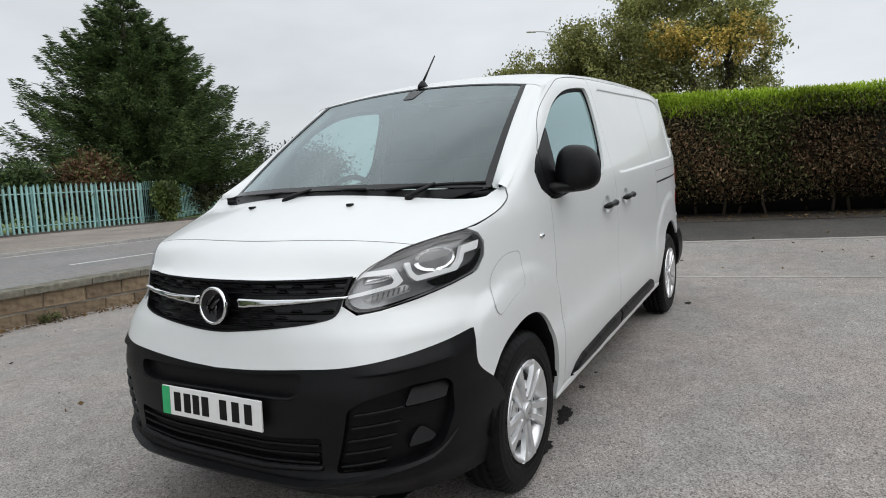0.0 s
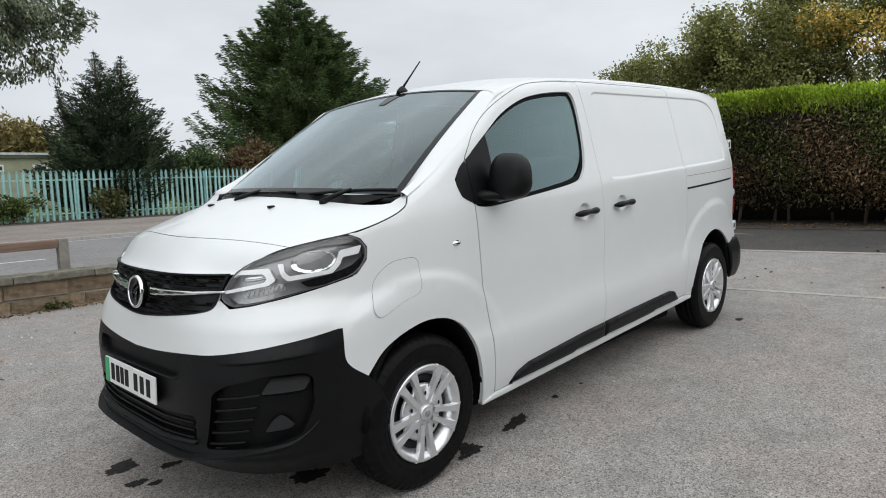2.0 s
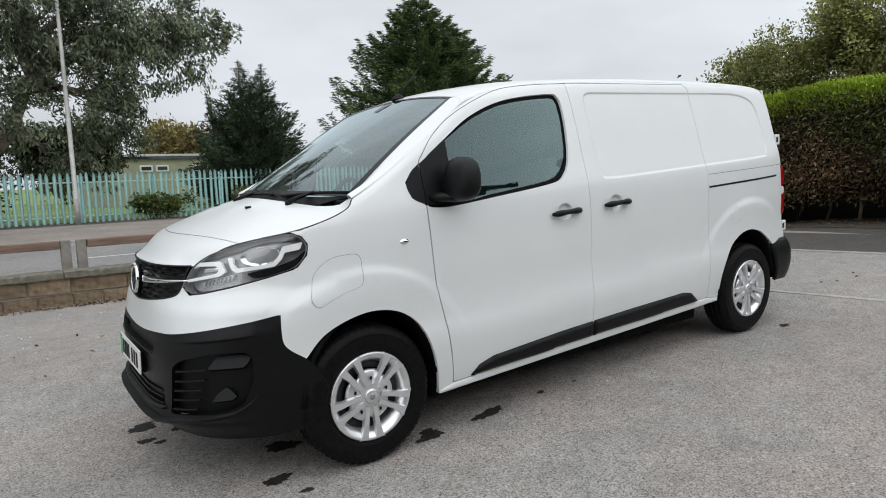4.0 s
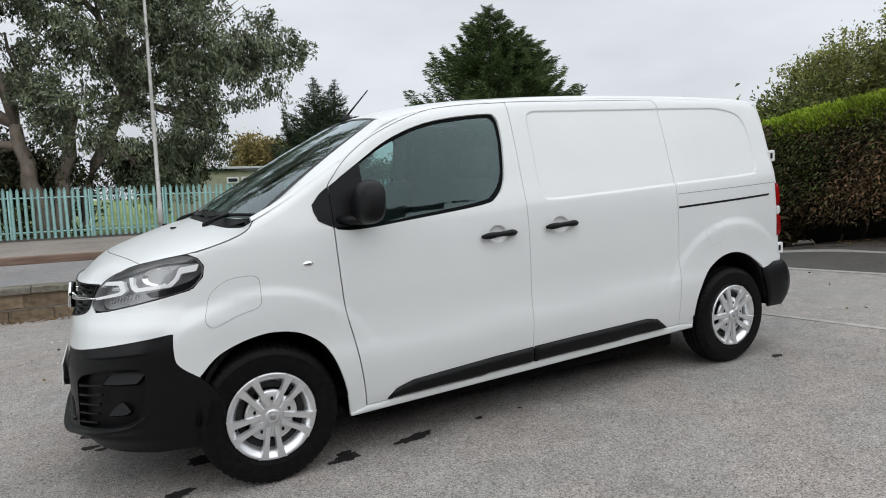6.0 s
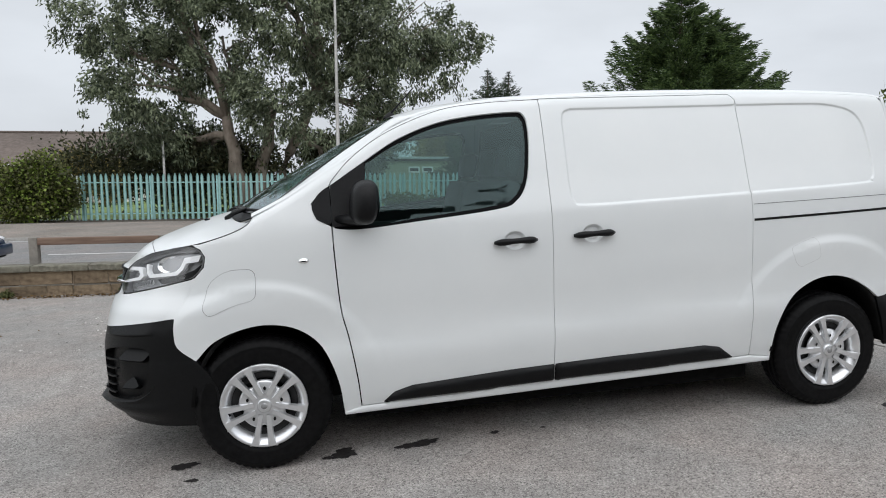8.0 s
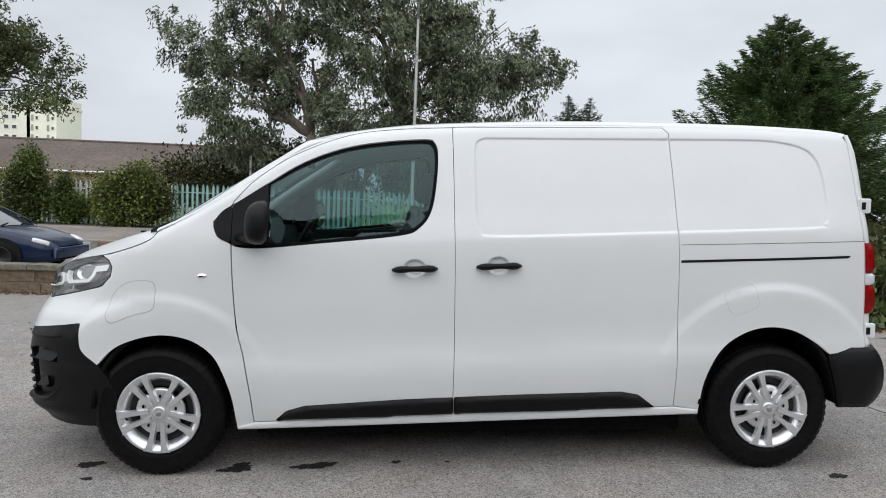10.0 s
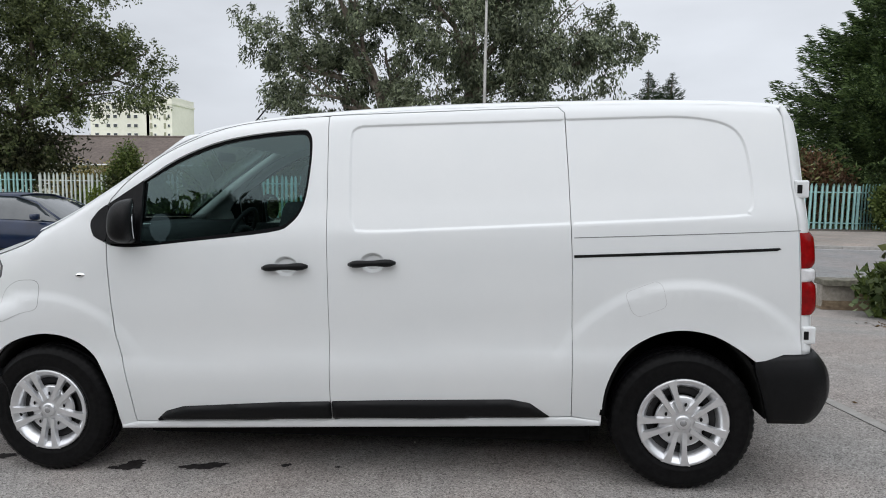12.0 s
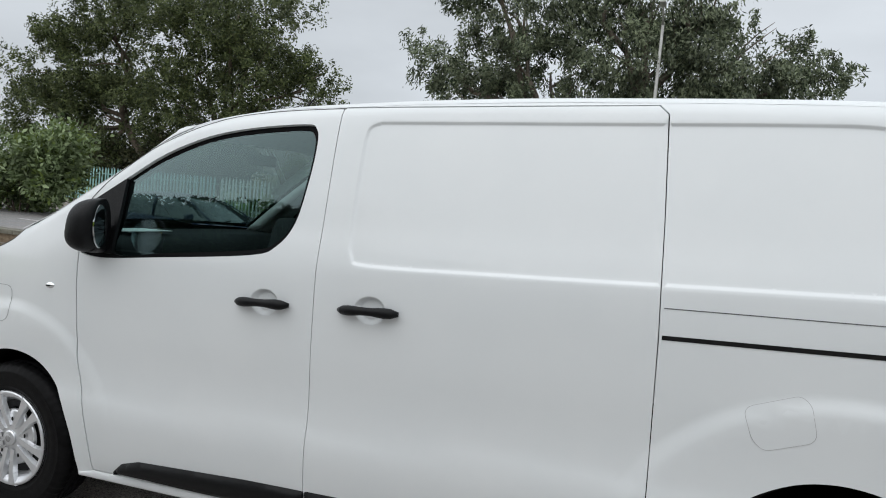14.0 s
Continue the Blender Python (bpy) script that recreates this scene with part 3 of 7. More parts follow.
    crease = sz([(2.756, 1.2385), (3.80, 1.2605), (3.80, 1.2635), (2.756, 1.2415)])
    skin("rail_cover_line", crease, side_face, SEAM, van, flip=flip, lift=0.001, flange=0.0)
    for ring, inset in ((rounded(sz([(0.001, 1.042), (-0.143, 1.038), (-0.234, 0.975), (-0.266, 0.852), (-0.236, 0.813), (-0.107, 0.868), (-0.004, 0.885)]), 0.045), "charge_flap"),
                        (rounded(sz([(2.992, 0.978), (3.140, 1.034), (3.168, 1.012), (3.190, 0.910), (3.056, 0.860), (3.022, 0.888)]), 0.03), "fuel_flap")):
        if inset == "charge_flap" or not flip:
            c = (sum(p[0] for p in ring) / len(ring), sum(p[1] for p in ring) / len(ring))
            small = [(c[0] + (p[0] - c[0]) * 0.965, c[1] + (p[1] - c[1]) * 0.965) for p in ring]
            mid = [(c[0] + (p[0] - c[0]) * 0.986, c[1] + (p[1] - c[1]) * 0.986) for p in ring]
            skin(inset, mid, side_face, WHITE, van, flip=flip, lift=0.0012, flange=0.0, grid=0.04)
            skin("shut_line", ring, side_face, SEAM if inset == "charge_flap" else PALESEAM, van, holes=[mid], flip=flip, lift=0.0010, flange=0.0, grid=0.2)
    lampr = sz([(0.205, 1.064), (0.222, 1.078), (0.250, 1.079), (0.268, 1.066), (0.248, 1.053), (0.222, 1.053)])
    rep = skin("side_repeater", rounded(lampr, 0.01), side_face, CHROME, van, "chrome oval side badge", flip=flip, lift=0.008, round_edge=0.012, flange=0.01, grid=0.012, gap=0.008)
    bar = sz([(0.226, 1.062), (0.247, 1.062), (0.247, 1.069), (0.226, 1.069)])
    skin("badge_field", bar, side_face, INK, rep, flip=flip, lift=0.0095, flange=0.0, gap=0.01, grid=0.02)
    # handles
    for k, (x0, z0, owner) in enumerate(((1.336, 1.1055, leaf), (1.777, 1.1215, load))):
        y0 = -half(x0, z0)
        rows = []
        for i in range(11):
            t = i / 10 * 2 - 1
            rows.append((x0 + t * 0.117, y0 - 0.012 - 0.020 * (1 - t**4), z0 + 0.0305 * t * 0.117 + 0.004 * (1 - t * t)))
        bm = tube(rows, [0.008, 0.0165, 0.0185, 0.0175, 0.0150, 0.0145, 0.0150, 0.0175, 0.0195, 0.0175, 0.008], 12, 1.0)
        if flip:
            bm.transform(Matrix.Diagonal((1, -1, 1, 1)))
            bmesh.ops.reverse_faces(bm, faces=bm.faces[:])
        part("door_handle", bm, BLACK, owner, "black door handle", True)


mirrored(build_side)

# nose: white bumper skin with the grille opening and lamp openings, black lower bumper
GRILLE_TOP = [(-0.60, 1.032), (-0.33, 1.036), (0.0, 1.031), (0.33, 1.036), (0.60, 1.041)]
GRILLE = curve(GRILLE_TOP, 5) + curve([(0.574, 0.975), (0.548, 0.912), (0.479, 0.891), (0.344, 0.873), (0.15, 0.852), (0.0, 0.842), (-0.15, 0.848), (-0.344, 0.868), (-0.479, 0.886), (-0.548, 0.908), (-0.574, 0.972)], 4)


def nose_face(s, z):
    return belt(s, z)


low_head = [(1.060, 1.001), (0.948, 0.971), (0.823, 0.942), (0.696, 0.917), (0.618, 0.909), (0.566, 0.943)]
lower = GRILLE[len(curve(GRILLE_TOP, 5)):]
loop = BLACK_TOP + low_head + lower + [(-s, z) for s, z in low_head[::-1]] + [(-s, z) for s, z in BLACK_TOP[::-1][:-1]]
skin("nose_panel", loop, nose_face, WHITE, van, grid=0.045, flange=0.006, lift=0.0008)

bot = [(-s, z) for s, z in ((1.10, 0.262), (0.9, 0.252), (0.6, 0.262), (0.3, 0.262))] + [(0.0, 0.262), (0.3, 0.262), (0.6, 0.262), (0.9, 0.252), (1.10, 0.262), (1.20, 0.300)]
arch_low = [(1.185, 0.36), (1.170, 0.46), (1.140, 0.54)]
blk = bot + arch_low + BLACK_SIDE[::-1] + BLACK_TOP[::-1][1:] + [(-s, z) for s, z in BLACK_TOP[1:]] + [(-s, z) for s, z in BLACK_SIDE[1:]] + [(-s, z) for s, z in arch_low[::-1]] + [(-1.20, 0.300)]

POCKET = rounded([(0.548, 0.380), (0.596, 0.605), (0.655, 0.640), (0.790, 0.674), (0.905, 0.670), (0.930, 0.645), (0.924, 0.54), (0.885, 0.432), (0.80, 0.398)], 0.02)
INTAKE = rounded([(-0.50, 0.395), (-0.50, 0.505), (-0.30, 0.485), (0.30, 0.485), (0.50, 0.505), (0.50, 0.395), (0.25, 0.375), (-0.25, 0.375)], 0.02)
SLOT = rounded([(-0.475, 0.700), (-0.46, 0.642), (-0.35, 0.622), (0.35, 0.632), (0.425, 0.652), (0.440, 0.725), (0.2, 0.706), (-0.2, 0.698)], 0.03)


def pushed(s, z, out):
    """A point of the bumper moved outwards."""
    x, y, _ = belt(s, z)
    f = out / math.hypot(x - 0.35, y)
    return (x + (x - 0.35) * f, y + y * f, z)


BROW = [(0.58, 0.720), (0.695, 0.726), (0.777, 0.731), (0.898, 0.738), (1.02, 0.745)]


def bumper_face(s, z):
    x, y, _ = belt(s, z)
    d = 0.0
    a = abs(s)
    # brow over the lamp pocket: its top tilts up and ends in a step
    if 0.58 < a < 1.02 and z > 0.66:
        top, low = table(BLACK_TOP, a), table(BROW, a)
        d -= 0.011 * step(0.60, 0.72, a) * (1 - step(0.91, 0.95, a)) * (max(0.0, top - z) / (top - low) if z > low else 1 - step(0.0, 0.010, low - z))
    # chin: the lower lip stands forward
    lip = (0.014 * step(0.395, 0.350, z) if z > 0.345 else 0.014 - 0.03 * step(0.345, 0.27, z)) * (1 - step(0.80, 1.08, a))
    nx, ny = belt(s, z)[0] - 0.35, belt(s, z)[1]
    f = (lip - d) / math.hypot(nx, ny)
    return (x + nx * f, y + ny * f, z)


ex = []
ex += [(s / 60, z) for s in range(-64, 65) for z in (0.285, 0.305, 0.325, 0.337, 0.345, 0.352, 0.362, 0.374, 0.388)]
ex += [(k * (0.60 + i * 0.36 / 26), table(BROW, 0.60 + i * 0.36 / 26) + e) for i in range(27) for e in (0.030, 0.014, 0.004, 0.0, -0.003, -0.006, -0.010, -0.014) for k in (1, -1)]
FAR_POCKET = [(-q, z) for q, z in POCKET[::-1]]
bumper = skin("front_bumper", blk, bumper_face, BLACK, van, "black plastic front bumper", grid=0.03, gap=0.022, extra=ex, flange=0.045, holes=[SLOT, POCKET, FAR_POCKET, INTAKE])
for name, lp, deep in (("slot_panel", SLOT, 0.030), ("pocket_panel", POCKET, 0.038), ("pocket_panel", FAR_POCKET, 0.038), ("intake_panel", INTAKE, 0.029)):
    mid = (sum(q for q, z in lp) / len(lp), sum(z for q, z in lp) / len(lp))
    wide = [(mid[0] + (q - mid[0]) * 1.03, mid[1] + (z - mid[1]) * 1.06) for q, z in lp]
    skin(name, wide, lambda q, z: pushed(q, z, -deep), BLACK, bumper, flange=0.0, grid=0.04)


def strip(name, loop_, face, material, parent, label="", lift=0.004, edge=0.008, flip=False):
    return skin(name, loop_, face, material, parent, label, lift=lift, round_edge=edge, flange=0.012, grid=0.03, gap=0.014, flip=flip)


def tilted(z0, slope):
    """A face in a lamp pocket that leans back from its lower edge, so that it looks upwards."""
    return lambda s, z: pushed(s, z, 0.004 - slope * (z - z0))


# raised lip under the slot
lp = curve([(-0.462, 0.645), (-0.40, 0.628), (-0.2, 0.630), (0.0, 0.633), (0.2, 0.635), (0.36, 0.638), (0.418, 0.652), (0.442, 0.700)], 4)
strip("slot_lip", lp + [(q * 0.985, z - 0.011) for q, z in lp[::-1]], nose_face, BLACK, bumper, lift=0.005, edge=0.006)
# sill of the lower intake, then its slats and those of the lamp pockets
strip("intake_sill", [(-0.505, 0.388), (-0.25, 0.367), (0.25, 0.367), (0.505, 0.388), (0.505, 0.406), (0.25, 0.390), (-0.25, 0.390), (-0.505, 0.406)], nose_face, BLACK, bumper, lift=0.016, edge=0.006)
for z0 in (0.405, 0.436, 0.467):
    strip("slat", [(-0.49, z0 + 0.004), (-0.25, z0 - 0.010), (0.25, z0 - 0.010), (0.49, z0 + 0.004), (0.49, z0 + 0.012), (0.25, z0 - 0.002), (-0.25, z0 - 0.002), (-0.49, z0 + 0.012)], nose_face, BLACK, bumper, lift=0.003)
for k in (1, -1):
    for i in range(5):
        z0, s0, s1 = 0.402 + 0.046 * i, 0.566 + 0.0125 * i, 0.710 + 0.0155 * i
        strip("slat", [(s0, z0 - 0.004), (s1, z0 + 0.013), (s1, z0 + 0.022), (s0, z0 + 0.005)], nose_face, BLACK, bumper, lift=0.004, edge=0.006, flip=k < 0)
    blank = rounded([(0.772, 0.606), (0.800, 0.660), (0.904, 0.658), (0.919, 0.640), (0.902, 0.606)], 0.010)
    skin("lamp_blank", blank, tilted(0.604, 0.60), BLACK, bumper, flange=0.03, gap=0.012, grid=0.02, flip=k < 0)
    fog = rounded([(0.774, 0.458), (0.790, 0.492), (0.814, 0.513), (0.836, 0.500), (0.862, 0.474), (0.846, 0.462)], 0.008)
    skin("fog_blank", fog, tilted(0.458, 0.65), BLACK, bumper, flange=0.03, gap=0.010, grid=0.015, flip=k < 0)

# chin lip: a sharp shelf round the foot of the bumper, rising under the lamp pockets
LIP_Z = [(0.0, 0.338), (0.42, 0.341), (0.50, 0.350), (0.73, 0.377), (0.85, 0.396), (0.90, 0.428), (0.935, 0.470)]
LIP_OUT = [(0.0, 0.050), (0.30, 0.050), (0.44, 0.050), (0.52, 0.038), (0.64, 0.024), (0.80, 0.014), (0.935, 0.003)]
rows = []
for i in range(69):
    q = (i / 68 * 2 - 1) * 0.935
    a = abs(q)
    zc, f = table(LIP_Z, a), table(LIP_OUT, a)
    drop = 0.016 - 0.008 * step(0.45, 0.75, a)
    rows.append([pushed(q, zc + 0.013, -0.004), pushed(q, zc, f), pushed(q, zc - drop, f - 0.004), pushed(q, zc - drop - 0.030, 0.0)])
verts = [p for r in rows for p in r]
link("chin_lip", verts, [(i * 4 + j, i * 4 + j + 1, i * 4 + 5 + j, i * 4 + 4 + j) for i in range(68) for j in range(3)], BLACK, bumper, "sharp black chin lip", smooth=False)
# number plate on its holder
PLATE_AT = Matrix.Translation((-0.893, 0.004, 0.5705)) @ pose(0, 0, 0, 0, 3.5, 0)
plate = part("number_plate", box((0.008, 0.524, 0.113), (0, 0, 0), 0.003), PLATE, van, "white number plate with a green band and dark bars")
plate.matrix_basis = PLATE_AT
part("green_band", box((0.002, 0.042, 0.109), (-0.0052, 0.239, 0)), PLATEGREEN, plate, "green band")
part("plate_backing", box((0.03, 0.40, 0.03), (0.018, 0.0, -0.052), 0.004), BLACK, plate, "black plate holder")
for i, y in enumerate((0.175, 0.120, 0.072, 0.022, -0.072, -0.135, -0.198)):
    part("bar", box((0.002, 0.036 if i != 2 else 0.034, 0.074), (-0.0052, y, 0.0), 0.0006), INK, plate)

# grille: backing, wave bars, chrome wings, badge


def grille_face(s, z):
    x, y, _ = belt(s, z)
    return (x + 0.03, y, z)


grille = skin("grille", GRILLE, grille_face, GLOSSBLACK, van, "black radiator grille with chrome wings", grid=0.06, flange=0.0)
rim = [(s * 0.975, 0.94 + (z - 0.94) * 0.93) for s, z in GRILLE]
skin("grille_frame", GRILLE, nose_face, BLACK, grille, holes=[rim], lift=0.003, flange=0.03, gap=0.02)
for j, z0 in enumerate((0.868, 0.892, 0.916, 0.982, 1.001, 1.019)):
    w = 0.30 + 0.52 * min(1.0, (z0 - 0.845) / 0.06) * 0.5
    w = min(0.575, w + 0.02) if z0 > 0.9 else 0.46
    lp = [(-w, z0 - 0.004), (0, z0 - 0.008), (w, z0 - 0.004), (w, z0 + 0.004), (0, z0 + 0.001), (-w, z0 + 0.004)]
    strip("grille_bar", lp, grille_face, BLACK, grille, lift=0.022, edge=0.006)
    for i in range(9):
        s0 = (-0.5 + i * 0.125 + (0.06 if j % 2 else 0.0))
        if abs(s0) < w - 0.05 and abs(s0) > 0.09:
            lp = [(s0 - 0.028, z0 + 0.002), (s0 + 0.028, z0 + 0.002), (s0 + 0.014, z0 + 0.013), (s0 - 0.014, z0 + 0.013)]
            strip("grille_stud", lp, grille_face, BLACK, grille, lift=0.018, edge=0.006)
for k in (1, -1):
    lp = curve([(0.125, 0.926), (0.30, 0.938), (0.45, 0.949), (0.575, 0.960)], 3) + curve([(0.578, 0.974), (0.45, 0.970), (0.30, 0.966), (0.115, 0.966)], 3)
    strip("chrome_wing", lp, grille_face, CHROME, grille, "bright chrome wing", lift=0.042, edge=0.005, flip=k < 0)
BADGE = Matrix.Translation((-0.826, 0.0, 0.941)) @ pose(0, 0, 0, 0, 7, 0) @ Matrix.Diagonal((1.0, 1.13, 1.13, 1))
# axis of the badge lies along x
TURN = Matrix(((0, 1, 0, 0), (1, 0, 0, 0), (0, 0, 1, 0), (0, 0, 0, 1)))
badge = part("badge", lathe([(0.060, 0.02), (0.062, -0.004), (0.058, -0.010), (0.050, -0.008), (0.047, -0.003), (0.0, -0.004)], "y", 40, TURN), GLOSSBLACK, grille, "round dark chrome badge", True)
badge.matrix_basis = BADGE
part("badge_ring", lathe([(0.0625, 0.0), (0.0625, -0.008), (0.059, -0.013), (0.054, -0.012), (0.052, -0.004)], "y", 40, TURN, caps=False), CHROME, badge, "chrome ring", True)
for c, d, w in (((0.012, 0.012), (-0.02, 0.022), 0.007), ((-0.010, 0.004), (0.022, -0.02), 0.008), ((-0.018, -0.014), (0.0, 0.026), 0.006), ((0.024, -0.006), (0.006, 0.02), 0.006)):
    part("badge_relief", tube([(-0.006, c[0] - d[0], c[1] - d[1]), (-0.011, c[0], c[1]), (-0.006, c[0] + d[0], c[1] + d[1])], [0.002, w, 0.002], 6), DARKCHROME, badge, "", True)


# headlamps
def lamp_back(s, z):
    x, y, _ = belt(s, z)
    return (x + 0.045, y * 0.965, z)


def build_lamp(flip):
    def grow(f):
        c = (0.83, 1.03)
        return [(c[0] + (p[0] - c[0]) * f, c[1] + (p[1] - c[1]) * f) for p in HEAD]
    lamp = skin("headlamp", HEAD, lamp_back, LAMPGREY, van, "clear headlamp with a dark housing", flange=0.0, flip=flip)
    skin("lamp_rim", grow(1.0), nose_face, LAMPTRIM, lamp, "grey lamp surround", holes=[grow(0.984)], lift=0.002, flange=0.05, gap=0.02, flip=flip)
    lens = skin("lens", HEAD, nose_face, LENS, lamp, "clear plastic lens", lift=0.001, flange=0.0, grid=0.06, gap=0.04, flip=flip)
    lens.visible_shadow = False
    def mid(s, z):
        x, y, _ = belt(s, z)
        return (x + 0.009, y * 0.992, z)
    inner = [(0.609, 1.037), (0.628, 1.050), (0.742, 1.055), (0.773, 1.009), (0.750, 0.990), (0.583, 0.963), (0.577, 0.974), (0.734, 1.003), (0.741, 1.016), (0.724, 1.035), (0.630, 1.034), (0.611, 1.022)]
    outer = [(0.768, 1.069), (0.790, 1.070), (0.800, 1.040), (0.820, 1.021), (0.955, 1.034), (0.975, 1.056), (0.986, 1.104), (1.066, 1.117), (1.058, 1.084), (0.998, 1.076), (0.994, 1.049), (0.970, 1.019), (0.817, 1.002), (0.795, 1.019)]
    for lp in (inner, outer):
        skin("light_guide", rounded(lp, 0.006, 2), mid, LEDWHITE, lamp, "white light guide", lift=0.004, flange=0.02, gap=0.012, grid=0.02, flip=flip)
    bowl_c, bowl_r = (0.892, 1.066), (0.082, 0.042)

    def bowl(s, z):
        d = min(1.0, math.hypot((s - bowl_c[0]) / bowl_r[0], (z - bowl_c[1]) / bowl_r[1]))
        x, y, _ = lamp_back(s, z)
        return (x + 0.03 * (1 - d * d) - 0.016, y * (1 - 0.02 * (1 - d * d)), z)
    skin("reflector", [(bowl_c[0] + bowl_r[0] * math.cos(a / 10 * math.pi), bowl_c[1] + bowl_r[1] * math.sin(a / 10 * math.pi)) for a in range(20)], bowl, REFLECTOR, lamp, "bright bowl reflector", flange=0.0, gap=0.015, grid=0.012, flip=flip)
    for name, lp, mt, dep in (("brow", [(0.60, 1.010), (0.622, 1.046), (0.679, 1.083), (0.796, 1.119), (0.915, 1.141), (1.015, 1.156), (1.055, 1.135), (1.0, 1.122), (0.90, 1.117), (0.80, 1.090), (0.70, 1.064), (0.63, 1.046)], LAMPTRIM, 0.020),
                              ("inner_reflector", [(0.625, 0.998), (0.63, 1.028), (0.70, 1.032), (0.728, 1.020), (0.725, 1.010), (0.69, 1.002)], REFLECTOR, 0.012),
                              ("turn_lamp", [(0.640, 0.934), (0.625, 0.956), (0.70, 0.975), (0.78, 0.990), (0.80, 0.964), (0.70, 0.940)], CLEARLENS, 0.010),
                              ("dark_field", [(0.87, 0.968), (0.84, 0.990), (0.95, 1.012), (1.02, 1.038), (1.062, 1.080), (1.072, 1.118), (1.090, 1.100), (1.092, 1.046), (1.062, 1.000), (0.95, 0.975)], GLOSSBLACK, 0.030)):
        skin(name, rounded(lp, 0.010, 2), lamp_back, mt, lamp, "", lift=dep, round_edge=0.02 if mt is REFLECTOR or mt is CLEARLENS else 0.0, flange=0.01, gap=0.012, grid=0.025, flip=flip)
    for i in range(8):
        s0 = 0.655 + 0.018 * i
        z0 = 0.940 + 0.0037 * i
        skin("lamp_rib", [(s0, z0), (s0 + 0.005, z0), (s0 + 0.011, z0 + 0.022), (s0 + 0.006, z0 + 0.022)], lamp_back, LAMPGREY, lamp, lift=0.016, flange=0.008, gap=0.02, grid=0.05, flip=flip)


mirrored(build_lamp)


# bonnet: a panel lapped over the nose, cut by a front shut line
def grid_sheet(name, rows, material, parent, label="", thick=0.0):
    """A sheet through rows of points."""
    w = len(rows[0])
    verts = [p for r in rows for p in r]
    faces = [(i * w + j, i * w + j + 1, (i + 1) * w + j + 1, (i + 1) * w + j) for i in range(len(rows) - 1) for j in range(w - 1)]
    ob = link(name, verts, faces, material, parent, label)
    if thick:
        md = ob.modifiers.new("thick", "SOLIDIFY")
        md.thickness, md.offset = thick, -1.0
    return ob


# outline of the bonnet along the lamp and the wing
SHUT = [belt(s, z) for s, z in ((0.566, 1.03), (0.60, 1.036), (0.622, 1.052), (0.679, 1.089), (0.796, 1.125), (0.915, 1.147), (1.022, 1.165))]
SHUT += [belt(s_of_x(x, z), z) for x, z in ((-0.20, 1.189), (-0.10, 1.221), (-0.03, 1.255), (0.0, 1.291), (0.08, 1.335))]
SHUT_Y = [(p[0], -p[1]) for p in SHUT]
SHUT_Z = [(p[0], p[2]) for p in SHUT]


def bonnet_point(x, u):
    """A point of the bonnet: u runs from edge to edge."""
    w = table(SHUT_Y, x) - 0.0025
    y = u * w
    z = hood_z(x, y)
    z += (table(SHUT_Z, x) + 0.0015 - hood_z(x, w)) * abs(u) ** 7
    return (x, y, z)


rows, front = [], []
for i in range(29):
    t = i / 28
    row = []
    for j in range(41):
        u = math.sin((j / 40 * 2 - 1) * math.pi / 2)
        back = -0.190 + 0.190 * abs(u) ** 2.4 + 0.032 * step(0.70, 1.0, abs(u))
        lead = -0.625 + 0.125 * abs(u) ** 2
        row.append(bonnet_point(lead + (back - lead) * t, u))
    rows.append(row[::-1])
grid_sheet("bonnet", rows, WHITE, van)
lead_edge = [Vector(p) - Vector((0.002, 0, 0.0022)) for p in rows[0]]
for i in range(11):
    t = i / 10
    row = []
    for j in range(41):
        u = math.sin((j / 40 * 2 - 1) * math.pi / 2)
        s = 0.60 * abs(u)
        x0 = belt(s, 1.033)[0] + 0.002
        x1 = -0.629 + 0.125 * abs(u) ** 2
        x = x0 + (x1 - x0) * t
        p = bonnet_point(x, u)
        low = 1.033 + 0.003 * abs(u)
        f = (1 - t) ** 3
        row.append((p[0], p[1], low * f + p[2] * (1 - f) if p[2] > low else low))
    front.append(row[::-1])
grid_sheet("bonnet_front", front, WHITE, van)
part("shut_line", tube(lead_edge, 0.0015, 6), SEAM, van, "", True)
for y in (-0.266, 0.29):
    part("washer_jet", box((0.03, 0.022, 0.012), (-0.305, y, hood_z(-0.305, y) + 0.004), 0.004), BLACK, van, "black washer jet")


# windscreen, cowl, wipers
def screen_point(u, t):
    b = Vector((-0.165 + 0.205 * abs(u) ** 2.2, 0.752 * u, 1.318 - 0.022 * u * u))
    e = Vector((0.765 - 0.02 * u * u, 0.652 * u, 1.828 - 0.046 * u * u))
    p = b.lerp(e, t)
    bulge = 0.014 * math.sin(math.pi * t)
    return p + Vector((-0.5, 0, 0.86)) * bulge


U = [i / 20 * 2 - 1 for i in range(21)]
glass_sheet = grid_sheet("windscreen", [[screen_point(-u, t / 12) for u in U] for t in range(13)], SCREEN, van, "large green-tinted windscreen")
glass_sheet.visible_shadow = False


def screen_band(name, spots, material, label="", up=0.003):
    rows = []
    for a, b in spots:
        p, q = screen_point(*a), screen_point(*b)
        rows.append([p + Vector((-0.5, 0, 0.86)) * up, q + Vector((-0.5, 0, 0.86)) * up])
    return grid_sheet(name, rows, material, glass_sheet, label)


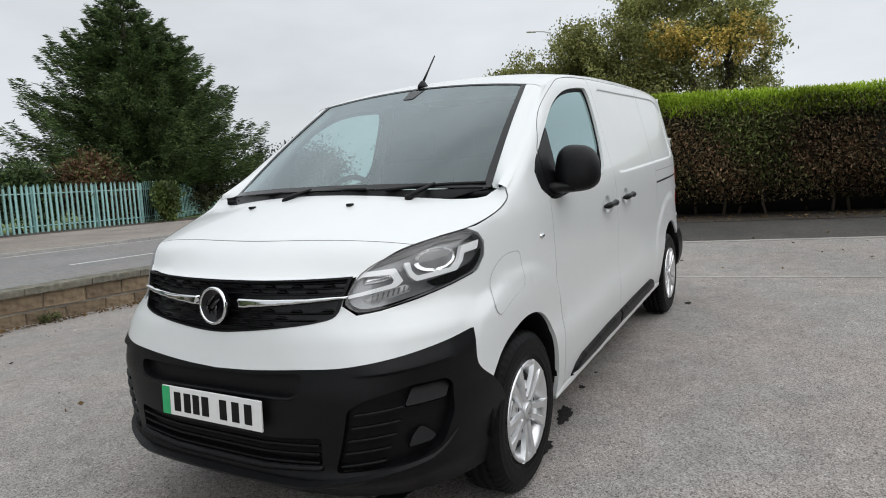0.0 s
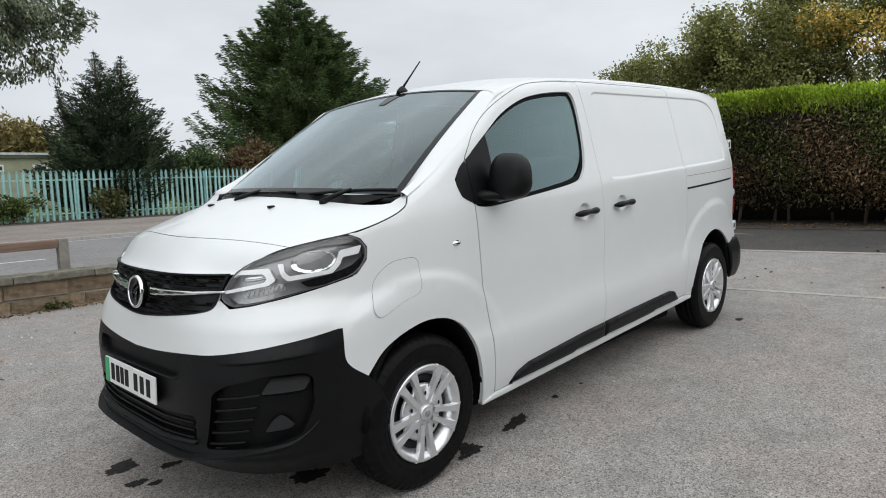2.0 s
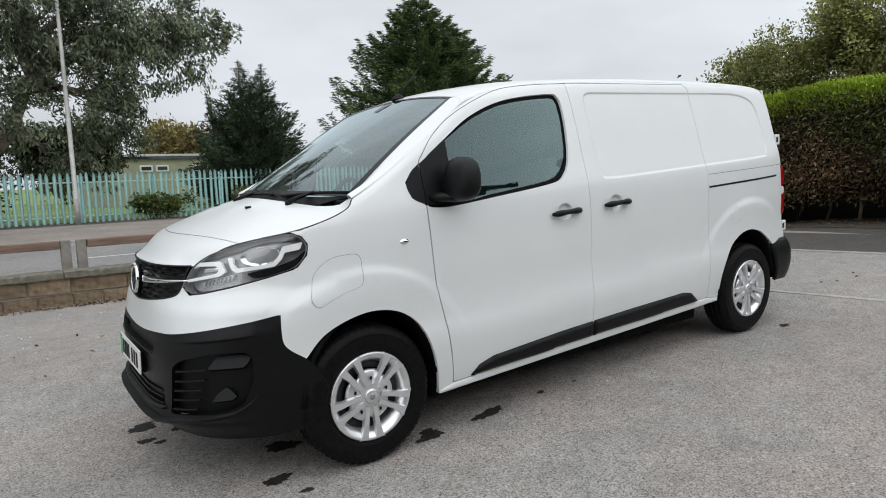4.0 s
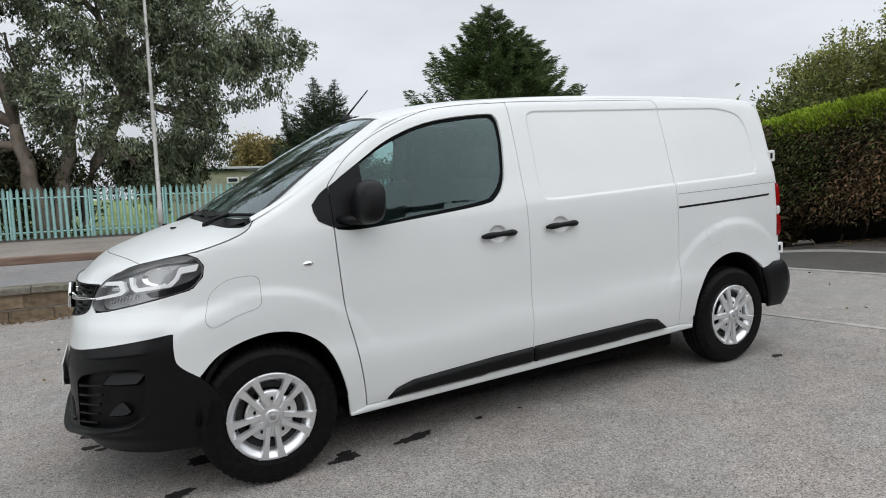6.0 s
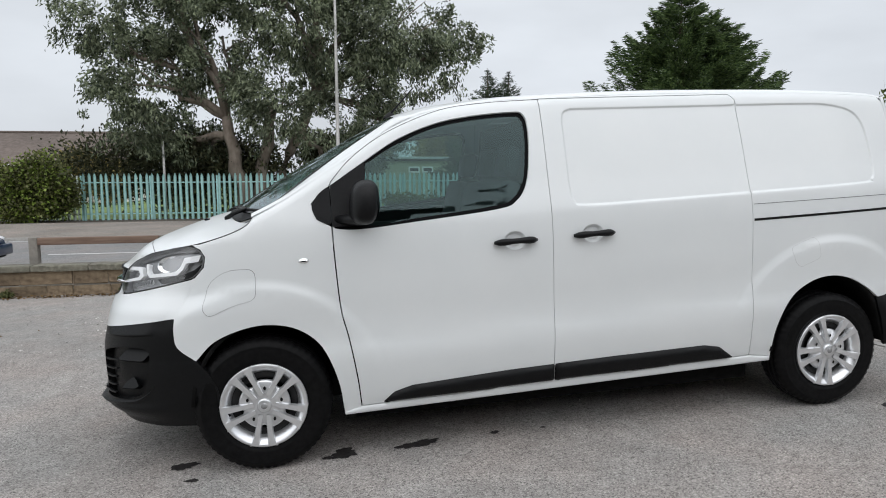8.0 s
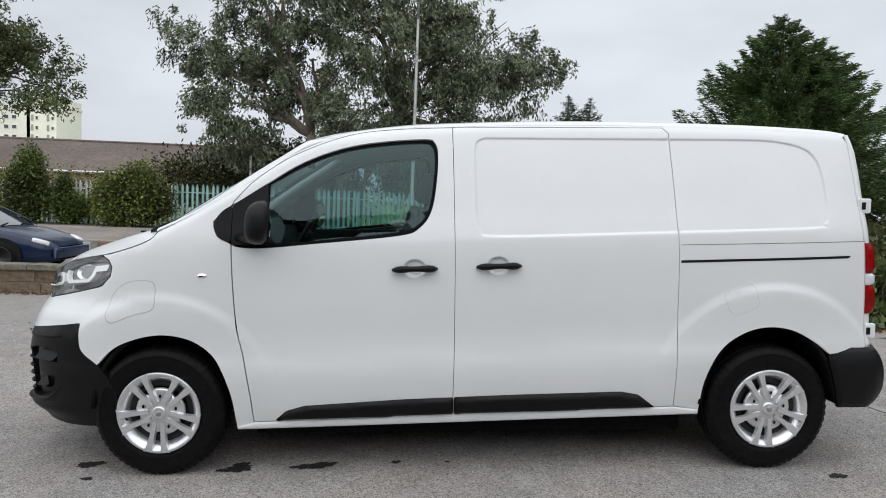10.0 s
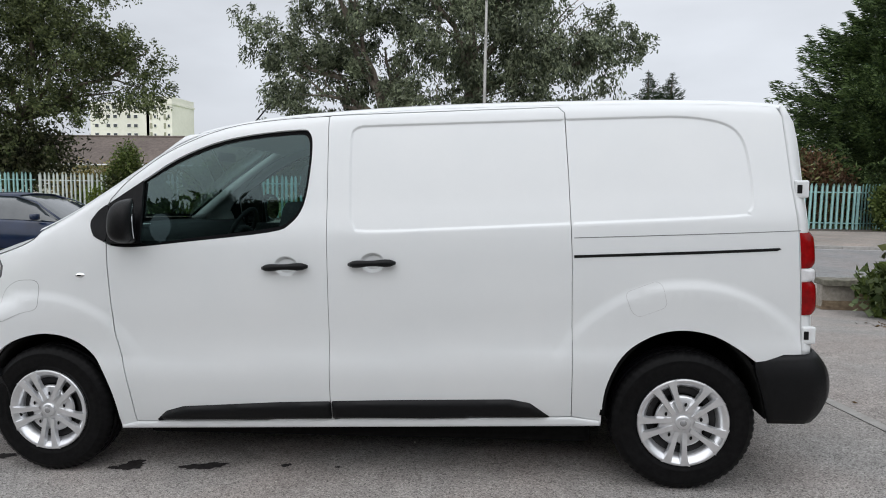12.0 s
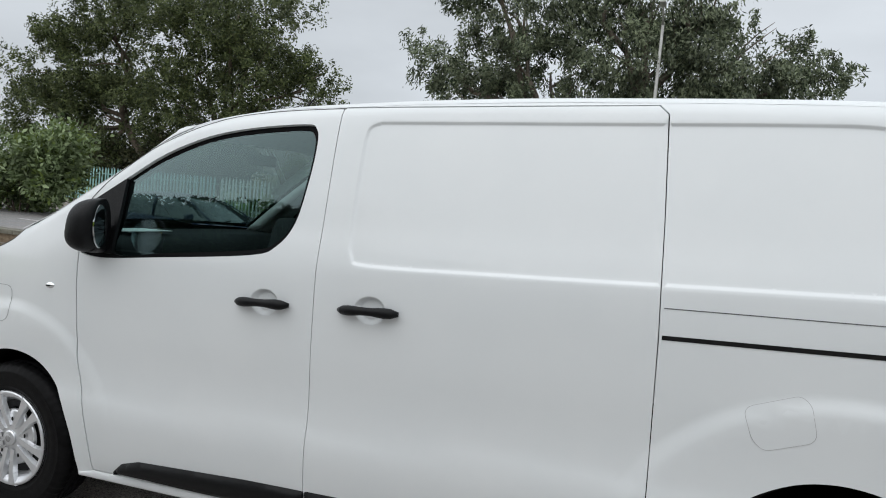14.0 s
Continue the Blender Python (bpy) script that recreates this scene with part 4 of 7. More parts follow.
for k in (1, -1):
    screen_band("ceramic_edge", [((k * 1.0, t / 14), (k * 0.960, t / 14)) for t in range(15)], GLOSSBLACK, "black edge band")
screen_band("ceramic_edge", [((u, 1.0), (u, 0.985)) for u in U], GLOSSBLACK, "black edge band")
screen_band("ceramic_edge", [((u, 0.0), (u, 0.035)) for u in U], GLOSSBLACK, "black edge band")
screen_band("sensor_patch", [((0.07 * k, 0.965), (0.045 * k, 0.86)) for k in (-1, -0.5, 0, 0.5, 1)], GLOSSBLACK, "dark mirror sensor patch")
rows = []
for u in U:
    p = screen_point(u, 0.0)
    q = Vector((-0.212 + 0.218 * abs(u) ** 2.2, 0.80 * u, 0))
    q.z = hood_z(q.x, q.y) + (table(SHUT_Z, q.x) - hood_z(q.x, table(SHUT_Y, q.x))) * abs(u) ** 7 - 0.006
    q = q.lerp(p, 0.85 * step(0.72, 1.0, abs(u)))
    row = [p + Vector((0, 0, -0.004)), (p + q) / 2 + Vector((0, 0, -0.022 + 0.016 * abs(u) ** 7)), q]
    rows.append(row)
grid_sheet("cowl", rows, BLACK, van, "black windscreen cowl")
# shut lines of the bonnet and round the door frames
for k in (1, -1):
    gap_line = curve([(p[0], -k * p[1], p[2] + 0.0015) for p in SHUT[5:-1]], 4)
    part("shut_line", tube(gap_line, 0.0014, 6), SEAM, van, "", True)
    frame_line = [belt(s_of_x(x, z), z) for x, z in [(0.384, 1.436)] + PILLAR]
    part("shut_line", tube([(x, -k * (y - 0.0008), z) for x, y, z in frame_line], 0.0018, 6), SEAM, van, "", True)


def wiper(pivot, tip_u, tip_t, heel_u, heel_t):
    arm_root = screen_point(*pivot) + Vector((-0.055, 0, -0.036))
    tip, heel = screen_point(tip_u, tip_t), screen_point(heel_u, heel_t)
    n = Vector((-0.5, 0, 0.86))
    mid = tip.lerp(heel, 0.5) + n * 0.018
    w = part("wiper", tube([arm_root + n * 0.015, arm_root.lerp(mid, 0.35) + n * 0.016, mid], [0.014, 0.011, 0.007], 8), BLACK, van, "black wiper", True)
    line = [tip.lerp(heel, i / 10) + Vector((0, 0, -0.008)) for i in range(11)]
    part("blade", tube([p + n * (0.012 + 0.008 * math.sin(math.pi * i / 10)) for i, p in enumerate(line)], 0.0075, 6), BLACK, w, "", True)
    part("spindle_cap", lathe([(0.018, 0.0), (0.018, 0.02), (0.010, 0.028), (0.0, 0.028)], "z", 14, Matrix.Translation(arm_root)), BLACK, w, "", True)


wiper((-0.62, -0.02), -0.97, 0.035, -0.45, -0.01)
wiper((0.20, -0.02), -0.32, 0.0, 0.50, -0.01)

# roof, lapped over the tops of the side panels
LAP = [(-0.10, 0.016), (0.25, 0.018), (0.42, 0.022), (0.90, 0.017), (1.30, 0.016), (1.60, 0.024), (4.0, 0.026)]
rows = []
for i in range(53):
    t = (i / 52) ** 1.35
    row = []
    for j in range(-6, 31):
        u = min(1.0, max(-1.0, j / 24 * 2 - 1))
        p0 = screen_point(u, 1.0)
        x = p0.x + (3.80 - 0.035 * u * u - p0.x) * t
        crest = table(CREST, max(x, 0.745))
        over = max(0, -j, j - 24) / 6
        lap = table(LAP, x)
        y = half(x, crest)
        y += (0.652 - y) * (1 - step(0.745, 0.83, x))
        dome = crest + 0.045 * (1 - abs(u) ** 2.4) - 0.030 * step(3.60, 3.82, x) * (1 - 0.4 * abs(u))
        w = step(0.0, 0.10, t) if abs(u) < 1 else step(0.745, 0.86, x)
        z = dome * w + (1 - w) * (p0.z + 0.003 + (x - p0.x) * 0.28)
        if over:
            f = step(0.76, 0.86, x)
            y += (half(x, crest - lap) + 0.001 - y) * math.sqrt(1 - (1 - over) ** 2)
            z += (crest - lap - z) * over
            y += (half(x, crest - lap * over) + 0.001 - y) * f
            z += (crest - lap * over - z) * f
        row.append((x, math.copysign(y * abs(u), u), z))
    rows.append(row[::-1])
grid_sheet("roof", rows, WHITE, van)
for k in (1, -1):    # pillar skin from the glass over the top of the wing
    rows = []
    for i in range(31):
        t = i / 30 * 1.20 - 0.10
        p = screen_point(k * 1.0, max(t, 0.0)) + Vector((0, 0, 0.002))
        x = p.x + 0.012
        if t < 0:       # runs out into the corner of the cowl
            p = p.lerp(Vector((-0.006, k * 0.812, 1.290)), -t / 0.10)
            x += (-0.006 - x) * -t / 0.10
        crest, lap = table(CREST, x), table(LAP, x)
        if t > 1:       # runs on along the edge of the roof
            w = step(0.745, 0.86, x)
            y = half(x, crest)
            y += (0.652 - y) * (1 - step(0.745, 0.83, x))
            p = Vector((x, k * y, crest * w + (1 - w) * (1.785 + (x - 0.745) * 0.28) + 0.001))
        row = []
        top = Vector((x, k * half(x, crest - 0.0005), crest))
        row += [p, p.lerp(top, 0.35) + Vector((-0.3, 0, 0.6)) * 0.004, p.lerp(top, 0.7) + Vector((-0.3, 0, 0.6)) * 0.004]
        for j in range(7):
            z = crest - 0.0005 - lap * (j / 6) ** 1.5
            row.append(Vector((x, k * (half(x, z) + 0.0008), z)))
        g, f = step(0.80, 0.985, t), step(0.76, 0.86, x)
        for j, a in enumerate(row):     # towards the top it rounds off like the roof
            o = j / 9
            y = abs(p.y) + (half(x, crest - lap) + 0.002 - abs(p.y)) * math.sqrt(1 - (1 - o) ** 2)
            z = p.z + (crest - lap - p.z) * o
            y += (half(x, crest - lap * o) + 0.002 - y) * f
            z += (crest - lap * o - z) * f
            row[j] = a.lerp(Vector((a.x, k * y, z + 0.0015)), g)
        rows.append(row)
    if k > 0:
        rows = [r[::-1] for r in rows]
    grid_sheet("windscreen_pillar", rows, WHITE, van)
aerial = part("aerial", lathe([(0.032, 0.0), (0.028, 0.018), (0.016, 0.036), (0.007, 0.045), (0.0, 0.046)], "z", 18, pose(0.805, 0.0, 1.832) @ Matrix.Diagonal((1.5, 0.8, 1, 1))), BLACK, van, "black roof aerial", True)
part("mast", tube([(0.80, 0.0, 1.86), (0.878, 0.0, 1.942), (0.962, 0.0, 2.031)], [0.008, 0.005, 0.004], 8), BLACK, aerial, "thin black mast", True)

# rear end: corner posts, doors, lamps, hinges, bumper
SEAM_X = [(0.60, 3.82), (0.67, 3.82), (0.86, 3.816), (1.25, 3.795), (1.47, 3.771), (1.68, 3.756), (1.80, 3.747), (1.86, 3.735)]
BACK_X = [(0.66, 3.945), (0.90, 3.94), (1.25, 3.917), (1.45, 3.892), (1.77, 3.856), (1.87, 3.80)]


def rear_face(y, z):
    """Back of the van as a function of y and z."""
    x = table(BACK_X, z) - 0.085 * (abs(y) / 0.84) ** 4
    return (x, y, z)


def rear_side(z):
    return half(table(SEAM_X, z), min(z, 1.81)) - 0.003


for k in (1, -1):
    rows = []
    for i in range(27):
        z = 0.66 + (1.85 - 0.66) * i / 26
        ys = rear_side(z)
        inner = rear_face(k * (ys - 0.13), z)
        row = []
        for j in range(8):
            t = j / 7
            a = Vector((table(SEAM_X, z), k * ys, z))
            b = Vector((inner[0], k * (ys - 0.13), z))
            c = Vector((inner[0] - 0.012, k * ys, z))
            row.append((1 - t) ** 2 * a + 2 * t * (1 - t) * c + t * t * b)
        rows.append(row)
    if k > 0:
        rows = [r[::-1] for r in rows]
    grid_sheet("rear_corner", rows, WHITE, van, thick=0.01)
    rows = []
    for i in range(15):
        z = 0.66 + (1.865 - 0.66) * i / 14
        w = rear_side(z) - 0.134
        rows.append([rear_face(k * (0.004 + (w - 0.004) * j / 8), z) for j in range(9)])
    if k < 0:
        rows = [r[::-1] for r in rows]
    rdoor = grid_sheet("rear_door", [r[::-1] for r in rows], WHITE, van, thick=0.02)
    for z0, x0 in ((1.455, 3.815), (0.766, 3.852)):
        ys = rear_side(z0)
        hg = part("hinge", box((0.064, 0.026, 0.082), (x0, k * (ys - 0.006), z0), 0.009), WHITE, rdoor, "white door hinge")
        part("hinge_slot", box((0.022, 0.006, 0.040), (x0 - 0.012, k * (ys + 0.0075), z0), 0.003), INK, hg, "")
    # tail lamp: two red fields with a clear one between
    tl = None
    for z0, z1, mt, nm in ((1.252, 1.085, REDLENS, "tail_lamp"), (1.083, 1.022, CLEARLENS, "reversing_lens"), (1.020, 0.862, REDLENS, "lower_lens")):
        rows = []
        for i in range(9):
            z = z1 + (z0 - z1) * i / 8
            ys = rear_side(z)
            puff = 0.016 * math.sqrt(max(0.0, 1 - (2 * i / 8 - 1) ** 4)) + 0.004
            inner = rear_face(k * (ys - 0.10), z)
            a, b = Vector((table(SEAM_X, z) + 0.002, k * (ys + 0.002), z)), Vector((inner[0] + puff, k * (ys - 0.10), z))
            c = Vector((inner[0] + puff, k * (ys + puff), z))
            rows.append([(1 - t) ** 2 * a + 2 * t * (1 - t) * c + t * t * b for t in [j / 8 for j in range(9)]])
        if k > 0:
            rows = [r[::-1] for r in rows]
        ob = grid_sheet(nm, rows, mt, tl or van, {"tail_lamp": "tall red tail lamp", "reversing_lens": "clear reversing lens"}.get(nm, ""))
        tl = tl or ob
rows = []
for i in range(13):
    z = 0.352 + (0.672 - 0.352) * i / 12
    row = []
    f = -1.5 * abs(2 * i / 12 - 1) ** 2.4
    for j in range(41):
        u = j / 40 * 2 - 1
        a = abs(u)
        k = 1 if u > 0 else -1
        ys = half(3.70, 0.6) + 0.010 + 0.02 * f
        if a < 0.62:
            x, y = 4.0 + 0.045 * f - 0.04 * (a / 0.62) ** 2, k * ys * a / 0.62 * 0.86
        elif a < 0.78:
            t = (a - 0.62) / 0.16
            x = (1 - t) ** 2 * (3.96 + 0.045 * f) + 2 * t * (1 - t) * (3.955 + 0.045 * f) + t * t * 3.80
            y = k * ((1 - t) ** 2 * ys * 0.86 + 2 * t * (1 - t) * ys * 1.0 + t * t * ys)
        else:
            t = (a - 0.78) / 0.22
            x = 3.80 - t * (3.80 - 3.60 - 0.30 * max(0.0, 0.60 - z) * 0.9)
            y = k * ys
        row.append((x, y, z))
    rows.append(row)
grid_sheet("rear_bumper", [r for r in rows], BLACK, van, "black plastic rear bumper", thick=-0.02)

# underbody, wheel housings and load floor keep the light out
part("underbody", box((3.9, 1.50, 0.10), (1.60, 0, 0.36), 0.02), HOUSING, van, "dark underbody")
for hx in (0.0, 3.275):
    for k in (1, -1):
        rows = []
        for i in range(17):
            a = math.pi * (i / 16 * 0.96 + 0.02)
            rows.append([(hx + 0.03 * (1 if hx < 1 else 0) - math.cos(a) * (0.36 if hx < 1 else 0.375), k * y, 0.34 + math.sin(a) * (0.425 if hx < 1 else 0.46)) for y in (0.884, 0.86, 0.55)])
        if k > 0:
            rows = [r[::-1] for r in rows]
        grid_sheet("wheel_housing", rows, HOUSING, van, "dark wheel housing", thick=0.02)
        part("housing_wall", box((0.86, 0.02, 0.52), (hx, k * 0.54, 0.56), 0.004), HOUSING, van)
part("battery_tray", box((2.40, 1.42, 0.19), (1.66, 0, 0.255), 0.03), HOUSING, van, "dark tray under the floor")
part("load_floor", box((2.3, 1.04, 0.04), (2.75, 0, 0.55)), HOUSING, van)


# ---- wheels ----
def build_wheel():
    w = new("wheel")
    w.parent = van
    tagged(w, "black tyre on a silver five-spoke wheel trim")
    R = 0.343
    prof = [(0.212, 0.085), (0.225, 0.094), (0.238, 0.098), (0.241, 0.100), (0.245, 0.099), (0.262, 0.102), (0.285, 0.102), (0.300, 0.0995), (0.303, 0.1005), (0.307, 0.098), (0.328, 0.086), (0.338, 0.074)]
    outer = prof + [(0.343, 0.060), (0.343, 0.044), (0.336, 0.042), (0.336, 0.036), (0.343, 0.034), (0.344, 0.006), (0.337, 0.004), (0.337, -0.004), (0.344, -0.006), (0.343, -0.034), (0.336, -0.036), (0.336, -0.042), (0.343, -0.044), (0.343, -0.060)]
    outer += [(r, -a) for r, a in prof[::-1]]
    bm = lathe([(r, -a) for r, a in outer], "y", 168, caps=False)
    for v in bm.verts:      # shoulder blocks and sidewall rings
        rr = math.hypot(v.co.x, v.co.z)
        n = int(round(math.atan2(v.co.z, v.co.x) / (2 * math.pi) * 168 + (1 if v.co.y > 0 else 0)))
        if rr > 0.325 and abs(v.co.y) > 0.043 and n % 3 == 0:
            v.co.x *= 0.984
            v.co.z *= 0.984
    part("tyre", bm, RUBBER, w, "black rubber tyre", True)
    part("rim_barrel", lathe([(0.214, -0.088), (0.219, -0.094), (0.212, -0.099), (0.200, -0.088), (0.196, -0.03), (0.196, 0.08)], "y", 56, caps=False), STEEL, w, "", True)
    part("steel_disc", lathe([(0.197, -0.045), (0.150, -0.052), (0.120, -0.040), (0.06, -0.035), (0.0, -0.035)], "y", 40), STEEL, w, "dark steel disc", True)
    trim = part("wheel_trim", lathe([(0.2165, -0.086), (0.2165, -0.098), (0.212, -0.104), (0.203, -0.102), (0.186, -0.088), (0.170, -0.066), (0.166, -0.05)], "y", 60, caps=False), SILVER, w, "silver plastic wheel trim", True)
    # middle dish with five lobes
    bm = bmesh.new()
    n = 80
    rings = []
    for k, (f, a) in enumerate(((1.0, -0.062), (0.985, -0.074), (0.92, -0.078), (0.55, -0.086), (0.30, -0.092), (0.0, -0.093))):
        ring = []
        for i in range(n):
            th = 2 * math.pi * i / n
            lobes = 0.128 - 0.020 * max(0.0, math.cos(5 * (th - math.pi / 2 + math.pi / 5))) ** 3
            ring.append(bm.verts.new((math.cos(th) * lobes * f, a, math.sin(th) * lobes * f)))
        rings.append(ring)
    for p, q in zip(rings, rings[1:]):
        for i in range(n):
            bm.faces.new((p[i], p[(i + 1) % n], q[(i + 1) % n], q[i]))
    bmesh.ops.recalc_face_normals(bm, faces=bm.faces[:])
    part("trim_dish", bm, SILVER, trim, "", True)
    for i in range(5):
        th0 = math.pi / 2 + 2 * math.pi * i / 5 + math.pi / 5
        for sgn in (1, -1):
            th = th0 + sgn * 0.105
            pts = []
            for r, a, off, wd in ((0.050, -0.092, 0.019, 0.014), (0.10, -0.097, 0.025, 0.0150), (0.15, -0.101, 0.032, 0.0175), (0.184, -0.102, 0.039, 0.023), (0.207, -0.1015, 0.045, 0.031)):
                c, s = math.cos(th0), math.sin(th0)
                pts.append((Vector((c * r - s * sgn * off, a, s * r + c * sgn * off)), wd))
            bm = bmesh.new()
            rings = []
            c, s = math.cos(th0), math.sin(th0)
            across = Vector((-s, 0, c))
            for p, wd in pts:
                rings.append([bm.verts.new(p + across * wd + Vector((0, 0.018, 0))), bm.verts.new(p + across * wd * 0.75 + Vector((0, -0.002, 0))), bm.verts.new(p - across * wd * 0.75 + Vector((0, -0.002, 0))), bm.verts.new(p - across * wd + Vector((0, 0.018, 0)))])
            for p, q in zip(rings, rings[1:]):
                for k in range(3):
                    bm.faces.new((p[k], p[k + 1], q[k + 1], q[k]))
            bmesh.ops.recalc_face_normals(bm, faces=bm.faces[:])
            part("spoke", bm, SILVER, trim, "", False)
        thb = math.pi / 2 + 2 * math.pi * i / 5
        part("bolt_hole", lathe([(0.0085, -0.0905), (0.0065, -0.0895), (0.0, -0.0892)], "y", 10, Matrix.Translation((math.cos(thb) * 0.088, 0.001, math.sin(thb) * 0.088)) @ Matrix.Diagonal((0.8, 1, 1.2, 1))), INK, trim, "dark bolt hole")
    part("centre_cap", lathe([(0.036, -0.090), (0.036, -0.099), (0.030, -0.103), (0.0, -0.104)], "y", 28), SILVER, trim, "", True)
    part("cap_badge", lathe([(0.016, -0.1035), (0.015, -0.1050), (0.0, -0.1055)], "y", 24), LAMPGREY, trim, "grey badge", True)
    return w


wheel = build_wheel()
wheel.matrix_basis = Matrix.Translation((0, -0.792, 0.343)) @ Matrix.Rotation(radians(4), 4, "Y")
for x, k, turn in ((3.275, -1, 9), (0.0, 1, 20), (3.275, 1, 50)):
    copy_thing(wheel, Matrix.Translation((x, k * 0.792, 0.343)) @ Matrix.Rotation(math.pi if k > 0 else 0, 4, "Z") @ Matrix.Rotation(radians(turn), 4, "Y"))


# ---- door mirrors ----
def build_mirror(flip):
    bm = bmesh.new()
    bmesh.ops.create_uvsphere(bm, u_segments=28, v_segments=20, radius=1.0)
    for v in bm.verts:
        x, y, z = v.co
        f = lambda a, p: math.copysign(abs(a) ** p, a)
        nx, ny, nz = f(x, 0.85), f(y, 0.68), f(z, 0.70)
        v.co = (nx * (0.088 if x < 0 else 0.052) + 0.012 * nz, ny * 0.098 * (1 - 0.10 * nz), nz * 0.116 + 0.010 * ny * nz)
        if v.co.x > 0.030 - 0.40 * v.co.y:
            v.co.x = 0.030 - 0.40 * v.co.y
    bm.transform(pose(0.560, -0.966, 1.346, 0, 0, 8) @ Matrix.Diagonal((0.95, 1.08, 0.95, 1)))
    if flip:
        bm.transform(Matrix.Diagonal((1, -1, 1, 1)))
        bmesh.ops.reverse_faces(bm, faces=bm.faces[:])
    shell = part("door_mirror", bm, BLACK, van, "black plastic door mirror", True)
    k = -1 if not flip else 1
    arm = tube([(0.43, k * 0.85, 1.262), (0.48, k * 0.90, 1.262), (0.53, k * 0.95, 1.258), (0.565, k * 1.005, 1.260)], [0.044, 0.040, 0.038, 0.030], 12, 0.62)
    part("mirror_arm", arm, BLACK, shell, "", True)
    gl = lathe([(0.0, 0.0), (0.080, 0.0), (0.084, -0.004), (0.0, -0.004)], "z", 28, pose(0.590, k * 0.962, 1.346, 0, 90, k * -26) @ Matrix.Diagonal((1.08, 0.80, 1, 1)))
    part("mirror_glass", gl, MIRROR, shell, "mirror glass")


mirrored(build_mirror)

# ---- cab ----
dash_rows = []
for i in range(13):
    y = -0.78 + 1.56 * i / 12
    dash_rows.append([(-0.08 + 0.1 * abs(y), y, 1.285), (0.20, y, 1.27), (0.42, y, 1.235 + (0.04 if y > 0.15 else 0)), (0.47, y, 1.14), (0.42, y, 0.85), (0.35, y, 0.60)])
grid_sheet("dashboard", [r[::-1] for r in dash_rows], CABIN, van, "dark grey dashboard", thick=-0.02)
part("dash_papers", box((0.22, 0.30, 0.004), (0.10, -0.30, 1.292), 0.0, None), PAPER, van, "sheet of paper on the dashboard")


def seat(y, w):
    s = part("seat", box((0.52, w, 0.16), (0.98, y, 0.80), 0.05), CLOTH, van, "dark cloth seat", True)
    part("seat_back", box((0.14, w, 0.62), (0, 0, 0.31), 0.05, pose(1.22, y, 0.82, 0, 14, 0)), CLOTH, s, "", True)
    for dy in ((0.0,) if w < 0.6 else (-0.22, 0.22)):
        part("headrest", box((0.09, 0.25, 0.17), (0, 0, 0), 0.035, pose(1.40, y + dy, 1.53, 0, 12, 0)), CLOTH, s, "", True)


seat(0.42, 0.52)
seat(-0.36, 0.92)
wheel_at = pose(0.55, 0.42, 1.19, 0, -62, 0)
steer = part("steering_wheel", lathe([(0.188 + 0.016 * math.cos(a * math.pi / 4), 0.016 * math.sin(a * math.pi / 4)) for a in range(8)], "z", 32, wheel_at, True), CABIN, van, "black steering wheel", True)
part("hub", box((0.12, 0.14, 0.05), (0, 0, -0.01), 0.02, wheel_at), CABIN, steer, "", True)
part("wheel_spoke", box((0.05, 0.36, 0.02), (0, 0, -0.01), 0.006, wheel_at), CABIN, steer)
rows = []
for i in range(14):
    z = 0.55 + 1.24 * i / 13
    w = half(1.6, z) - 0.05
    rows.append([(1.60, w * j / 4, z) for j in range(-4, 5)])
grid_sheet("bulkhead", rows, CABIN, van, "dark bulkhead behind the seats", thick=0.03)
rows = [[(x, y, table(CREST, max(x, 0.8)) - 0.055 + 0.02 * (1 - (y / 0.62) ** 2)) for y in (-0.62, -0.4, 0, 0.4, 0.62)] for x in (0.82, 1.0, 1.2, 1.4, 1.6)]
grid_sheet("headlining", rows, HEADLINER, van, "pale grey roof lining")
part("rear_view_mirror", box((0.03, 0.22, 0.06), (0.66, 0.0, 1.70), 0.012), CABIN, van, "dark interior mirror")
for k in (1, -1):
    part("door_card", box((0.95, 0.05, 0.62), (0.98, k * 0.80, 0.93), 0.02), CABIN, van, "dark door lining")
    rows = []
    for i in range(13):
        p = screen_point(k * 0.96, i / 12)
        q = p + Vector((0.10, 0.0, -0.02))
        q.y = k * (abs(q.y) - 0.005)
        rows.append([p + Vector((0.0, 0, -0.02)), q])
    grid_sheet("pillar_lining", rows, HEADLINER, van, "", thick=0.01)
part("cab_floor", box((1.12, 1.6, 0.04), (1.04, 0, 0.60)), CABIN, van)

# ---- ground ----
def ground_z(x, y):
    """Height of the land: the forecourt slopes, the street beyond the low wall is level."""
    lot = 0.031 * max(-9.0, min(12.0, x))
    w = step(1.5, 6.6, y)
    v = step(6.6, 26.0, y)
    return lot * (1 - w) + w * (-0.25 + 0.13 * v)


def ranks(lo, hi, gap):
    n = max(1, math.ceil((hi - lo) / gap))
    return [lo + (hi - lo) * i / n for i in range(n + 1)]


def land(name, xs, ys, material, lift=0.0, label="", edge=None, parent=None):
    verts = [(x, y, ground_z(x, y) + lift) for y in ys for x in xs]
    w = len(xs)
    faces = [(j * w + i, j * w + i + 1, (j + 1) * w + i + 1, (j + 1) * w + i) for j in range(len(ys) - 1) for i in range(w - 1)]
    return link(name, verts, faces, material, parent, label, smooth=True)


